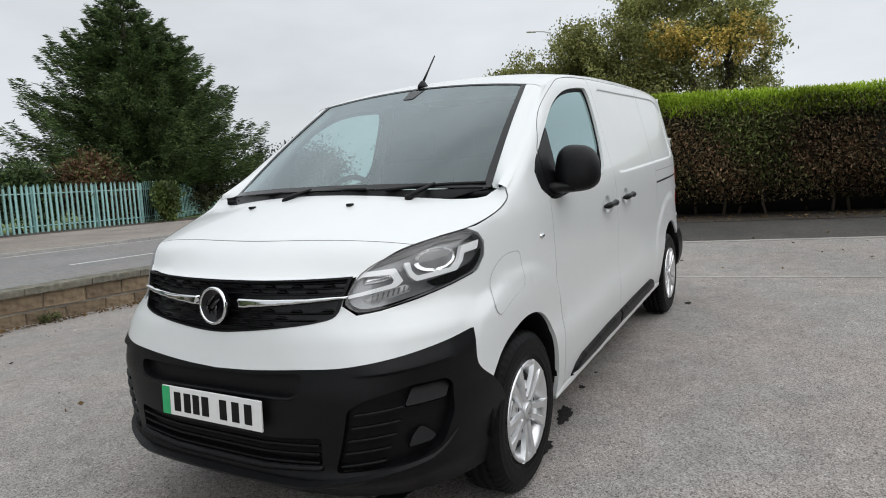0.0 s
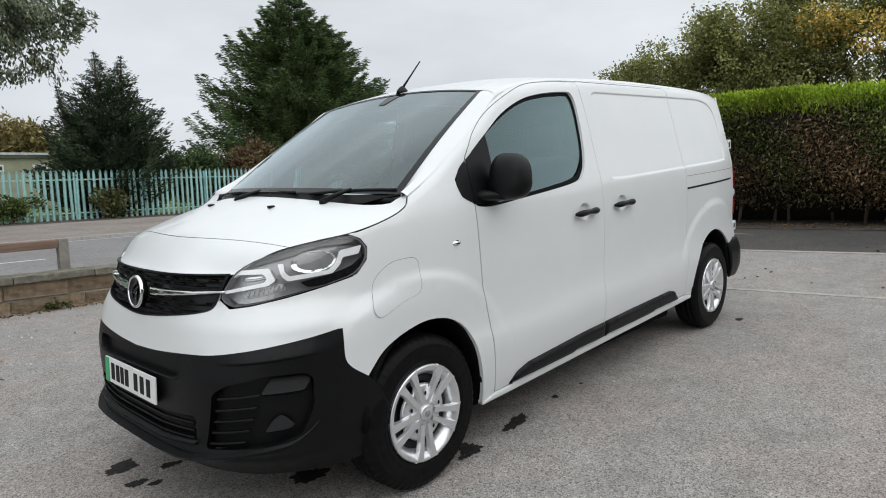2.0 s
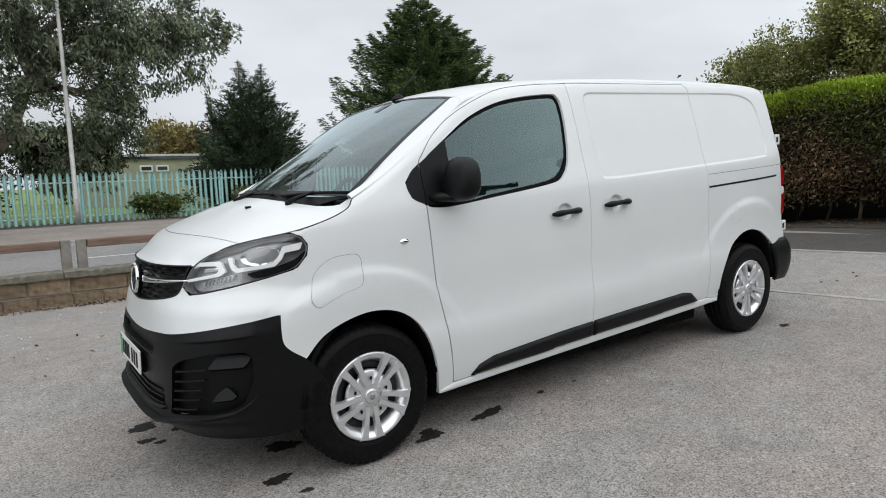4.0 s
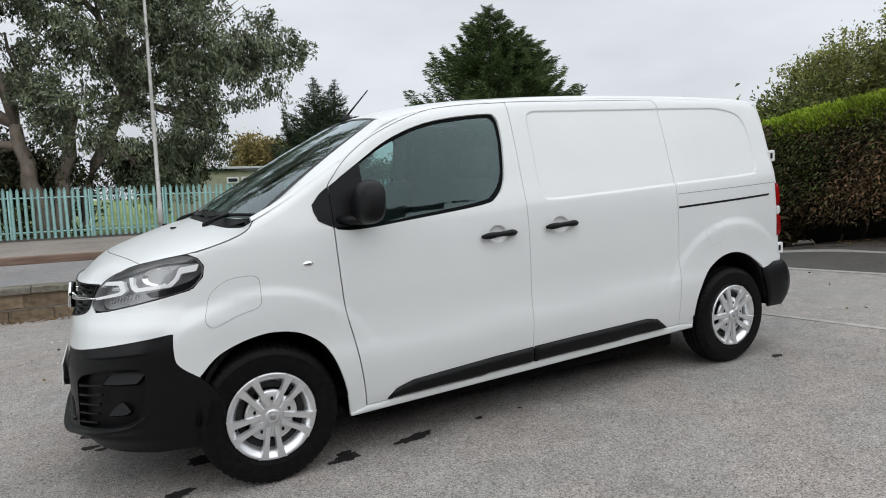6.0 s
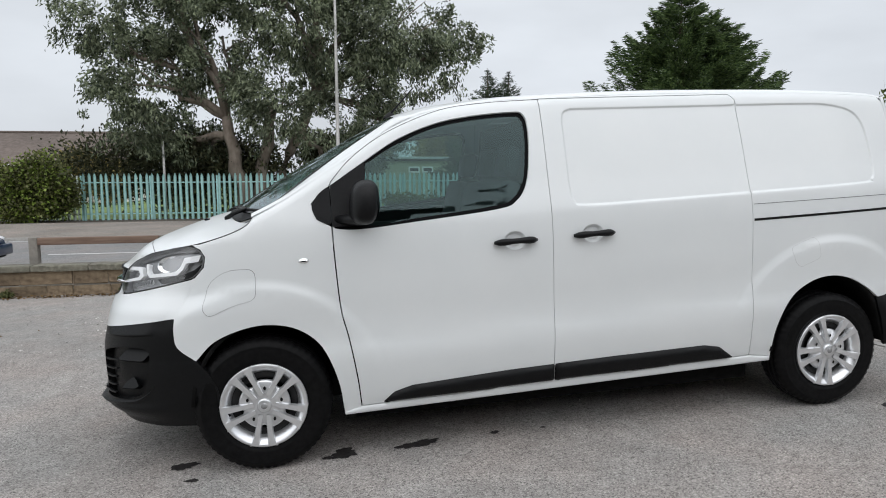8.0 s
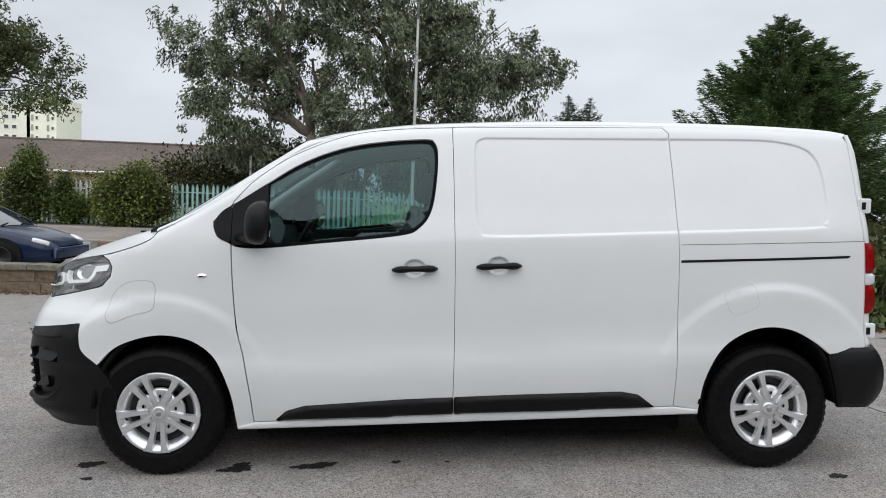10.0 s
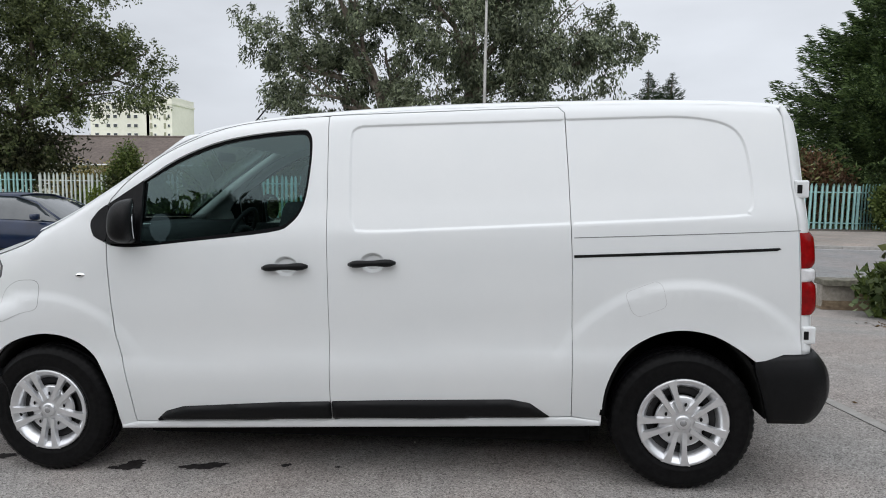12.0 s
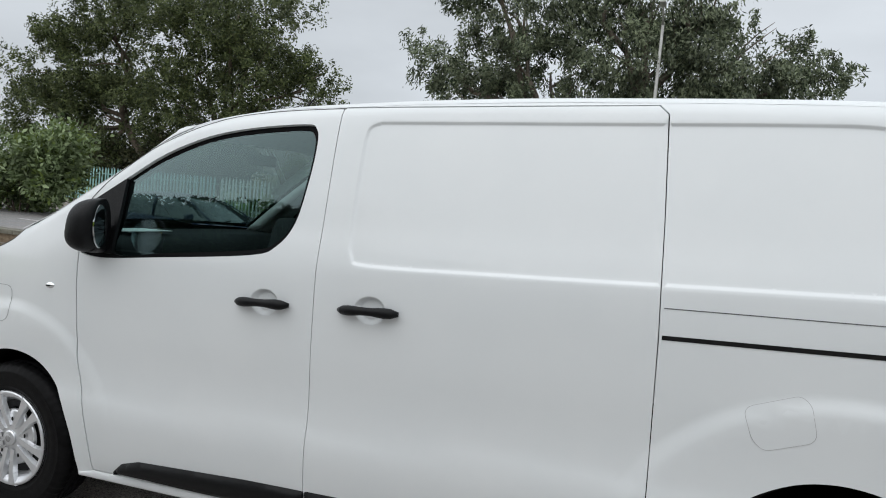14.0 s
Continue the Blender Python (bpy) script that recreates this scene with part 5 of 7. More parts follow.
def tarmac(name, low, high, stones, rough=0.85, patch=0.18):
    """Worn asphalt: stones in a binder, slow patches."""
    m, b, n, l = shader(name, rough)
    b.inputs["Specular IOR Level"].default_value = 0.12
    co = n.new("ShaderNodeTexCoord")
    vor = n.new("ShaderNodeTexVoronoi")
    vor.inputs["Scale"].default_value = stones
    l.new(co.outputs["Object"], vor.inputs["Vector"])
    sep = n.new("ShaderNodeSeparateColor")
    l.new(vor.outputs["Color"], sep.inputs[0])
    fine = n.new("ShaderNodeTexNoise")
    fine.inputs["Scale"].default_value, fine.inputs["Detail"].default_value, fine.inputs["Roughness"].default_value = 42.0, 6.0, 0.65
    l.new(co.outputs["Object"], fine.inputs["Vector"])
    slow = n.new("ShaderNodeTexNoise")
    slow.inputs["Scale"].default_value, slow.inputs["Detail"].default_value, slow.inputs["Roughness"].default_value = 0.55, 6.0, 0.55
    l.new(co.outputs["Object"], slow.inputs["Vector"])
    add = n.new("ShaderNodeMath")
    add.operation = "MULTIPLY_ADD"
    add.inputs[1].default_value = 0.62
    l.new(sep.outputs[0], add.inputs[0])
    half_ = n.new("ShaderNodeMath")
    half_.operation = "MULTIPLY"
    half_.inputs[1].default_value = 0.40
    l.new(fine.outputs["Fac"], half_.inputs[0])
    l.new(half_.outputs[0], add.inputs[2])
    ramp = n.new("ShaderNodeValToRGB")          # pits, binder, grey stones, a few pale ones
    ramp.color_ramp.elements[0].position, ramp.color_ramp.elements[0].color = 0.16, (*low, 1)
    ramp.color_ramp.elements[1].position, ramp.color_ramp.elements[1].color = 0.88, (*[min(0.8, v * 1.45) for v in high], 1)
    body = ramp.color_ramp.elements.new(0.36)
    body.color = (*[0.45 * a + 0.55 * b for a, b in zip(low, high)], 1)
    grey = ramp.color_ramp.elements.new(0.74)
    grey.color = (*high, 1)
    l.new(add.outputs[0], ramp.inputs["Fac"])
    rg = n.new("ShaderNodeMapRange")
    rg.inputs["From Min"].default_value, rg.inputs["From Max"].default_value = 0.32, 0.68
    rg.inputs["To Min"].default_value, rg.inputs["To Max"].default_value = 1 - patch, 1 + patch
    l.new(slow.outputs["Fac"], rg.inputs["Value"])
    mx = n.new("ShaderNodeVectorMath")
    mx.operation = "SCALE"
    l.new(ramp.outputs["Color"], mx.inputs[0])
    l.new(rg.outputs[0], mx.inputs["Scale"])
    mott = n.new("ShaderNodeTexNoise")
    mott.inputs["Scale"].default_value, mott.inputs["Detail"].default_value, mott.inputs["Roughness"].default_value = 5.0, 7.0, 0.7
    l.new(co.outputs["Object"], mott.inputs["Vector"])
    worn = n.new("ShaderNodeMapRange")
    worn.inputs["From Min"].default_value, worn.inputs["From Max"].default_value = 0.32, 0.68
    worn.inputs["To Min"].default_value, worn.inputs["To Max"].default_value = 0.86, 1.14
    l.new(mott.outputs["Fac"], worn.inputs["Value"])
    my = n.new("ShaderNodeVectorMath")
    my.operation = "SCALE"
    l.new(mx.outputs[0], my.inputs[0])
    l.new(worn.outputs[0], my.inputs["Scale"])
    hue = n.new("ShaderNodeTexNoise")
    hue.inputs["Scale"].default_value, hue.inputs["Detail"].default_value = 1.1, 5.0
    l.new(co.outputs["Object"], hue.inputs["Vector"])
    tone = n.new("ShaderNodeValToRGB")
    tone.color_ramp.elements[0].position, tone.color_ramp.elements[0].color = 0.36, (0.99, 1.0, 0.985, 1)
    tone.color_ramp.elements[1].position, tone.color_ramp.elements[1].color = 0.64, (1.0, 0.945, 0.905, 1)
    l.new(hue.outputs["Fac"], tone.inputs["Fac"])
    mz = n.new("ShaderNodeVectorMath")
    mz.operation = "MULTIPLY"
    l.new(my.outputs[0], mz.inputs[0])
    l.new(tone.outputs["Color"], mz.inputs[1])
    l.new(mz.outputs[0], b.inputs["Base Color"])
    bp = n.new("ShaderNodeBump")
    bp.inputs["Distance"].default_value, bp.inputs["Strength"].default_value = 0.004, 0.8
    l.new(vor.outputs["Distance"], bp.inputs["Height"])
    l.new(bp.outputs[0], b.inputs["Normal"])
    return m


TARMAC = tarmac("forecourt_tarmac", (0.085, 0.081, 0.078), (0.372, 0.357, 0.347), 170.0, patch=0.10)
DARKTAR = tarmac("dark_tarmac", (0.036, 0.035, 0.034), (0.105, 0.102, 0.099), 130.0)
ROADTAR = tarmac("road_tarmac", (0.15, 0.15, 0.153), (0.26, 0.259, 0.263), 90.0, patch=0.1)
FOOTWAY = tarmac("footway_tarmac", (0.165, 0.148, 0.135), (0.29, 0.268, 0.25), 90.0)
GRASS = surface("verge_grass", (0.09, 0.15, 0.03), (0.20, 0.27, 0.09), 6.0, 0.9, big=0.3, bump=0.02, bump_scale=30)
EARTH = surface("earth", (0.035, 0.028, 0.022), (0.09, 0.075, 0.06), 9.0, 0.95, big=0.3, bump=0.02, bump_scale=25)
KERBSTONE = surface("kerb_concrete", (0.26, 0.25, 0.235), (0.38, 0.37, 0.35), 14.0, 0.85, big=0.2, vary=0.08, bump=0.002, bump_scale=60)
LINEPAINT = surface("road_paint", (0.5, 0.5, 0.49), (0.72, 0.72, 0.70), 5.0, 0.7, big=0.2)
STAIN = surface("oil_stain", (0.012, 0.011, 0.011), (0.04, 0.037, 0.036), 40.0, 0.75, spec=0.15)

far = [-420, -260, -150, -90, -60]
tagged(land("ground", far + ranks(-40, 40, 2.0) + [60, 90, 150, 260, 420], [-420, -200, -90, -50] + ranks(-30, 40, 1.0) + [55, 80, 120, 200, 420], GRASS, -0.03, "rough grass land round the forecourt"), "", "ground", "", "structure")
lot_x, lot_y = ranks(-14, 9.2, 0.8), ranks(-13.5, 6.9, 0.5)
tagged(land("forecourt", lot_x, lot_y, TARMAC, 0.0, "worn grey tarmac forecourt"), "", "ground", "", "structure")
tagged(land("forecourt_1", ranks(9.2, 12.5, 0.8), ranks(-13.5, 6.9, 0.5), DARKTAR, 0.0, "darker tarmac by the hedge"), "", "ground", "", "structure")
tagged(land("road", ranks(-140, 140, 5), ranks(8.6, 16.4, 0.8), ROADTAR, 0.012, "grey asphalt road"), "", "road", "", "structure")
tagged(land("pavement_1", ranks(-140, 140, 4), ranks(7.0, 8.45, 0.5), FOOTWAY, 0.09, "narrow asphalt footway behind the wall"), "", "pavement", "", "structure")
tagged(land("pavement_2", ranks(-140, 140, 4), ranks(16.55, 23.6, 0.8), FOOTWAY, 0.06, "brownish asphalt footway across the road"), "", "pavement", "", "structure")
tagged(land("verge", ranks(-140, 140, 2), ranks(23.6, 26.4, 0.4), EARTH, 0.035, "earth strip with dead leaves under the fence"), "", "verge", "", "structure")
tagged(land("drive", ranks(3.9, 6.9, 0.5), ranks(6.9, 8.6, 0.4), TARMAC, 0.10, "tarmac crossover to the road"), "", "drive", "", "structure")


def ribbon(name, pts, width, material, lift, label, category, thick=0.0, kind="structure"):
    """A narrow strip on the ground along points."""
    verts, faces = [], []
    P = [Vector((*p, 0)) for p in pts]
    for i, p in enumerate(P):
        d = (P[min(i + 1, len(P) - 1)] - P[max(i - 1, 0)]).normalized()
        n = Vector((-d.y, d.x, 0)) * width / 2
        for q, h in ((p - n, 0), (p - n, thick), (p + n, thick), (p + n, 0)):
            verts.append((q.x, q.y, ground_z(q.x, q.y) + lift + h - (0.02 if thick and h == 0 else 0)))
    for i in range(len(P) - 1):
        for k in range(3):
            faces.append((i * 4 + k, i * 4 + k + 1, i * 4 + 4 + k + 1, i * 4 + 4 + k))
    return tagged(link(name, verts, faces, material, None, "", smooth=False), label, category, "", kind)


def line(a, b, gap=0.4):
    n = max(1, math.ceil(math.hypot(b[0] - a[0], b[1] - a[1]) / gap))
    return [(a[0] + (b[0] - a[0]) * i / n, a[1] + (b[1] - a[1]) * i / n) for i in range(n + 1)]


# concrete edging strips let into the forecourt
ribbon("edging_1", line((4.50, 1.0), (5.95, -6.5)), 0.075, KERBSTONE, 0.001, "narrow concrete edging across the tarmac", "edging", 0.006)
ribbon("edging_2", line((6.77, 2.6), (9.27, -7.0)), 0.11, KERBSTONE, 0.001, "pale concrete edging across the tarmac", "edging", 0.008)
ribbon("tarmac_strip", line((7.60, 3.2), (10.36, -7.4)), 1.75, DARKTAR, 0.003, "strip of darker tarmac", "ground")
for y, nm in ((8.525, "kerb_1"), (16.475, "kerb_2")):
    kerb = thing(nm, "concrete kerb along the road", "kerb", None, "", "structure")
    base = None
    for i in range(120):
        x = -48 + i * 0.75
        if y < 9 and 3.8 < x < 7.0:
            continue
        if base is None:
            base = part("kerbstone", box((0.742, 0.15, 0.22), (0, 0, -0.02), 0.012), KERBSTONE, kerb).data
            ob = kerb.children[0]
        else:
            ob = new("kerbstone", base)
            ob.parent = kerb
        ob.location = (x, y, ground_z(x, y) + 0.01)
for i in range(24):
    x = -60 + i * 6.0
    ribbon("centre_line", line((x, 12.6), (x + 2.2, 12.6)), 0.10, LINEPAINT, 0.016, "worn white centre line dash", "road marking")
ribbon("edge_line", line((-140, 16.2), (140, 16.2), 8), 0.07, LINEPAINT, 0.016, "worn pale edge line", "road marking")


def blot(at, size, seed, turn=0.0):
    """A damp dark stain with a ragged edge, soaked into the tarmac."""
    rnd = random.Random(seed)
    pts, n = [], 54
    ph = [rnd.uniform(0, 6.28) for _ in range(6)]
    for i in range(n):
        a = 2 * math.pi * i / n
        r = 1 + 0.13 * math.sin(2 * a + ph[0]) + 0.12 * math.sin(3 * a + ph[1]) + 0.10 * math.sin(7 * a + ph[2]) + 0.08 * math.sin(11 * a + ph[3]) + 0.07 * rnd.uniform(-1, 1)
        x, y = size[0] * r * math.cos(a), size[1] * r * math.sin(a)
        x, y = x * math.cos(turn) - y * math.sin(turn) + at[0], x * math.sin(turn) + y * math.cos(turn) + at[1]
        pts.append((x, y, ground_z(x, y) + 0.0025))
    pts.append((at[0], at[1], ground_z(*at) + 0.0025))
    ob = link("stain", pts, [(i, (i + 1) % n, n) for i in range(n)], STAIN)
    tagged(ob, "dark oil stain soaked into the tarmac", "stain", "stains under the van", "structure")


for k, (at, size, turn) in enumerate((((0.385, -0.785), (0.075, 0.055), 0.5), ((0.79, -0.77), (0.115, 0.042), 0.15), ((1.236, -0.73), (0.027, 0.020), 0), ((1.522, -0.735), (0.014, 0.012), 0),
                                      ((-0.44, -0.718), (0.062, 0.045), 0.2), ((-0.37, -0.905), (0.035, 0.016), 0), ((-0.82, 0.45), (0.085, 0.055), 0.3), ((-0.84, 0.22), (0.045, 0.035), 0), ((-0.78, 0.15), (0.03, 0.025), 0), ((-0.65, 0.28), (0.05, 0.03), 0),
                                      ((-0.283, -0.371), (0.09, 0.06), 0), ((0.30, -0.82), (0.03, 0.02), 0), ((3.62, -0.98), (0.05, 0.03), 0.3))):
    blot(at, size, k, turn)

# ---- low stone wall with a timber rail ----
WALLSTONE = surface("wall_stone", (0.105, 0.075, 0.047), (0.25, 0.19, 0.125), 12.0, 0.9, vary=0.22, big=0.25, bump=0.006, bump_scale=35)
MORTAR = surface("wall_mortar", (0.20, 0.18, 0.15), (0.30, 0.28, 0.245), 20.0, 0.95, big=0.2, bump=0.004, bump_scale=40)
COPING = surface("wall_coping", (0.085, 0.08, 0.06), (0.21, 0.20, 0.16), 10.0, 0.9, vary=0.1, big=0.3, bump=0.006, bump_scale=30)
TIMBER = surface("weathered_timber", (0.12, 0.075, 0.055), (0.24, 0.165, 0.125), 7.0, 0.85, big=0.25, bump=0.003, bump_scale=40, stretch=(0.25, 3, 3))
POSTWOOD = surface("grey_post", (0.17, 0.155, 0.135), (0.30, 0.28, 0.25), 8.0, 0.85, big=0.2, bump=0.003, bump_scale=40)


def stone_wall(name, x0, x1, y, label):
    wall = thing(name, label, "wall", None, "", "structure")
    rnd = random.Random(5)
    bz = ground_z((x0 + x1) / 2, y)
    core = box((x1 - x0, 0.17, 0.46), ((x0 + x1) / 2, y, bz + 0.19))
    part("wall_core", core, MORTAR, wall)
    shapes = []
    for k in range(6):
        bm = box((0.44, 0.21, 0.20), (0, 0, 0), 0.012)
        for v in bm.verts:
            v.co += Vector((rnd.uniform(-1, 1), rnd.uniform(-1, 1), rnd.uniform(-1, 1))) * 0.010
        me = bpy.data.meshes.new("block")
        bm.to_mesh(me)
        bm.free()
        me.materials.append(WALLSTONE)
        shapes.append(me)
    for course, (zc, hs) in enumerate(((0.055, 0.75), (0.265, 1.05))):
        x = x0 - (0.22 if course else 0.0)
        while x < x1 - 0.1:
            w = rnd.uniform(0.50, 0.84) if course else rnd.uniform(0.30, 0.60)
            if x > x0 - 0.05 and x + w < x1 + 0.02:
                ob = new("block", shapes[rnd.randrange(6)])
                ob.parent = wall
                ob.matrix_basis = Matrix.Translation((x + w / 2, y + rnd.uniform(-0.008, 0.008), bz + zc + 0.02)) @ Matrix.Diagonal(((w - 0.012) / 0.44, 1, hs, 1))
            x += w
    cop = None
    x = x0 - 0.02
    while x < x1:
        w = rnd.uniform(0.7, 1.1)
        if cop is None:
            bm = box((1.0, 0.33, 0.095), (0, 0, 0), 0.018)
            bmesh.ops.subdivide_edges(bm, edges=[e for e in bm.edges if abs(e.verts[0].co.x - e.verts[1].co.x) > 0.5], cuts=5)
            for v in bm.verts:
                v.co += Vector((0, rnd.uniform(-1, 1), rnd.uniform(-1, 1))) * 0.006
            me = bpy.data.meshes.new("coping_stone")
            bm.to_mesh(me)
            bm.free()
            me.materials.append(COPING)
            cop = me
        w = min(w, x1 + 0.02 - x)
        ob = new("coping_stone", cop)
        ob.parent = wall
        ob.matrix_basis = Matrix.Translation((x + w / 2, y, bz + 0.425 + rnd.uniform(-0.004, 0.004))) @ Matrix.Diagonal((w - 0.006, 1, 1, 1))
        x += w
    return wall


stone_wall("boundary_wall_1", -22.0, 3.9, 6.75, "low wall of brown stone blocks with a mossy coping")
stone_wall("boundary_wall_2", 7.2, 13.0, 6.4, "overgrown end of the low stone wall")
fence_rail = thing("timber_rail", "low weathered timber rail on posts behind the wall", "rail")
POSTS = [0.95, -0.40, -2.20, -4.15]
for x in POSTS + [-0.60]:
    z0 = ground_z(x, 7.15)
    ob = part("post", box((0.13, 0.13, 0.62 - z0 + 0.1), (0, 0, (0.62 - z0 - 0.1) / 2), 0.012), POSTWOOD, fence_rail, "grey timber post")
    ob.location = (x, 7.15, z0)
for a, b in zip(POSTS, POSTS[1:]):
    a2, b2 = (-0.60, b) if a == -0.40 else (a, b)
    ob = part("rail", box((a2 - b2 - 0.15, 0.15, 0.115), (0, 0, 0), 0.012), TIMBER, fence_rail, "reddish timber rail")
    ob.location = ((a2 + b2) / 2, 7.13, 0.555)

# ---- plants ----
BARK = surface("bark", (0.045, 0.036, 0.028), (0.13, 0.10, 0.075), 8.0, 0.95, big=0.3, bump=0.02, bump_scale=18, stretch=(1, 1, 0.3))
PALEBARK = surface("pale_bark", (0.11, 0.088, 0.068), (0.24, 0.20, 0.165), 5.0, 0.9, big=0.3, bump=0.012, bump_scale=14, stretch=(1, 1, 0.35))
FIRLEAF = leafy("fir_foliage", (0.014, 0.032, 0.014), (0.125, 0.18, 0.062), 0.6, 0.28)
DARKFIR = leafy("dark_conifer_foliage", (0.018, 0.034, 0.020), (0.075, 0.105, 0.055), 0.6, 0.15)
EUCLEAF = leafy("gum_leaves", (0.033, 0.048, 0.029), (0.265, 0.30, 0.19), 0.45, 0.34)
EUCOLIVE = leafy("olive_leaves", (0.045, 0.055, 0.020), (0.19, 0.20, 0.08), 0.5, 0.3)
GREENLEAF = leafy("green_leaves", (0.034, 0.058, 0.014), (0.145, 0.19, 0.05), 0.5, 0.3)
OLIVEGREEN = leafy("olive_green_leaves", (0.075, 0.090, 0.028), (0.34, 0.345, 0.115), 0.5, 0.42)
BROADLEAF = leafy("broad_leaves", (0.026, 0.040, 0.016), (0.15, 0.175, 0.072), 0.5, 0.3)
DENSE = surface("hedge_core_dark", (0.012, 0.014, 0.008), (0.04, 0.042, 0.025), 9.0, 0.95, bump=0.05, bump_scale=14, big=0.4)
UNDERLEAF = leafy("undergrowth_leaves", (0.016, 0.022, 0.010), (0.085, 0.085, 0.042), 0.6, 0.2)
LIMELEAF = leafy("lime_leaves", (0.10, 0.16, 0.02), (0.28, 0.36, 0.08), 0.5, 0.3)
PALELEAF = leafy("pale_leaves", (0.09, 0.13, 0.05), (0.30, 0.37, 0.20), 0.5, 0.3)
YELLOWLEAF = leafy("yellow_leaves", (0.34, 0.25, 0.05), (0.72, 0.55, 0.16), 0.5, 0.35)
TURNINGLEAF = leafy("turning_leaves", (0.09, 0.105, 0.032), (0.38, 0.39, 0.135), 0.5, 0.42)
RUSTLEAF = leafy("rusty_leaves", (0.055, 0.030, 0.016), (0.17, 0.095, 0.050), 0.6, 0.2)
AUTUMNLEAF = leafy("autumn_leaves", (0.12, 0.10, 0.035), (0.33, 0.27, 0.11), 0.6, 0.25)
HEDGETOP = leafy("hedge_new_growth", (0.19, 0.28, 0.02), (0.47, 0.60, 0.085), 0.5, 0.5)
HEDGESIDE = leafy("hedge_old_growth", (0.045, 0.038, 0.018), (0.18, 0.14, 0.075), 0.7, 0.2)
HEDGEBROWN = leafy("hedge_brown_growth", (0.065, 0.040, 0.020), (0.26, 0.155, 0.088), 0.7, 0.22)
HEDGEMID = leafy("hedge_green_side", (0.034, 0.047, 0.015), (0.16, 0.20, 0.055), 0.6, 0.3)
HEDGECORE = surface("hedge_core_shade", (0.010, 0.009, 0.006), (0.022, 0.019, 0.013), 9.0, 0.95)


def leaf_mesh(name, centres, dirs, length, width, material, parent, rng, label="", bend=0.25):
    """One small bent blade at each centre, along dirs."""
    c, d = np.asarray(centres), np.asarray(dirs)
    n = len(c)
    d = d / (np.linalg.norm(d, axis=1, keepdims=True) + 1e-9)
    r = rng.normal(size=(n, 3))
    s = np.cross(d, r)
    s /= np.linalg.norm(s, axis=1, keepdims=True) + 1e-9
    u = np.cross(s, d)
    L = length * rng.uniform(0.6, 1.3, (n, 1))
    W = width * rng.uniform(0.6, 1.3, (n, 1))
    a, m, e = c - d * L * 0.5, c + u * L * bend * 0.4, c + d * L * 0.5
    verts = np.stack([a, m - s * W * 0.5, e, m + s * W * 0.5], 1).reshape(-1, 3)
    idx = np.arange(n)[:, None] * 4
    quads = np.concatenate([idx + 0, idx + 1, idx + 2, idx + 3], 1)
    me = bpy.data.meshes.new(name)
    me.vertices.add(len(verts))
    me.vertices.foreach_set("co", verts.ravel())
    me.loops.add(n * 4)
    me.loops.foreach_set("vertex_index", quads.ravel().astype(np.int32))
    me.polygons.add(n)
    me.polygons.foreach_set("loop_start", (np.arange(n) * 4).astype(np.int32))
    me.polygons.foreach_set("loop_total", np.full(n, 4, np.int32))
    me.update(calc_edges=True)
    me.materials.append(material)
    ob = new(name, me)
    ob.parent = parent
    return tagged(ob, label)


def limb(a, b, r0, r1, rnd, wob=0.08, steps=6):
    a, b = Vector(a), Vector(b)
    pts = []
    L = (b - a).length
    for i in range(steps + 1):
        t = i / steps
        w = Vector((rnd.uniform(-1, 1), rnd.uniform(-1, 1), rnd.uniform(-0.5, 0.5))) * L * wob * math.sin(math.pi * t)
        pts.append(a.lerp(b, t) + w)
    return tube(pts, [r0 + (r1 - r0) * i / steps for i in range(steps + 1)], 8), pts


def join(bms):
    out = bmesh.new()
    for bm in bms:
        me = bpy.data.meshes.new("tmp")
        bm.to_mesh(me)
        bm.free()
        out.from_mesh(me)
        bpy.data.meshes.remove(me)
    return out


def crown_points(rng, lobes, clumps, per, spread, shell=0.45, boughs=0, reach=0.7):
    """Clumps near the outer part of ellipsoid lobes; leaves round each clump."""
    vol = np.array([r[0] * r[1] * r[2] for _, r in lobes]) ** 0.75
    pick = rng.choice(len(lobes), clumps, p=vol / vol.sum())
    v = rng.normal(size=(clumps, 3))
    v /= np.linalg.norm(v, axis=1, keepdims=True)
    rad = rng.uniform(shell, 1.0, (clumps, 1)) ** 0.6
    C = np.array([c for c, _ in lobes])[pick] + v * rad * np.array([r for _, r in lobes])[pick]
    if boughs:      # clumps gather on boughs, with open sky between them
        own = rng.integers(0, boughs, clumps)
        C = C[own] + np.clip(rng.normal(size=(clumps, 3)), -1.6, 1.6) * np.array([reach, reach, reach * 0.62]) * rng.uniform(0.6, 1.3, (boughs, 1))[own]
        v = v[own]
    size = rng.uniform(0.5, 1.4, (clumps, 1, 1))
    P = C[:, None] + np.clip(rng.normal(size=(clumps, per, 3)), -1.7, 1.7) * spread * size
    return P.reshape(-1, 3), np.repeat(v, per, 0)


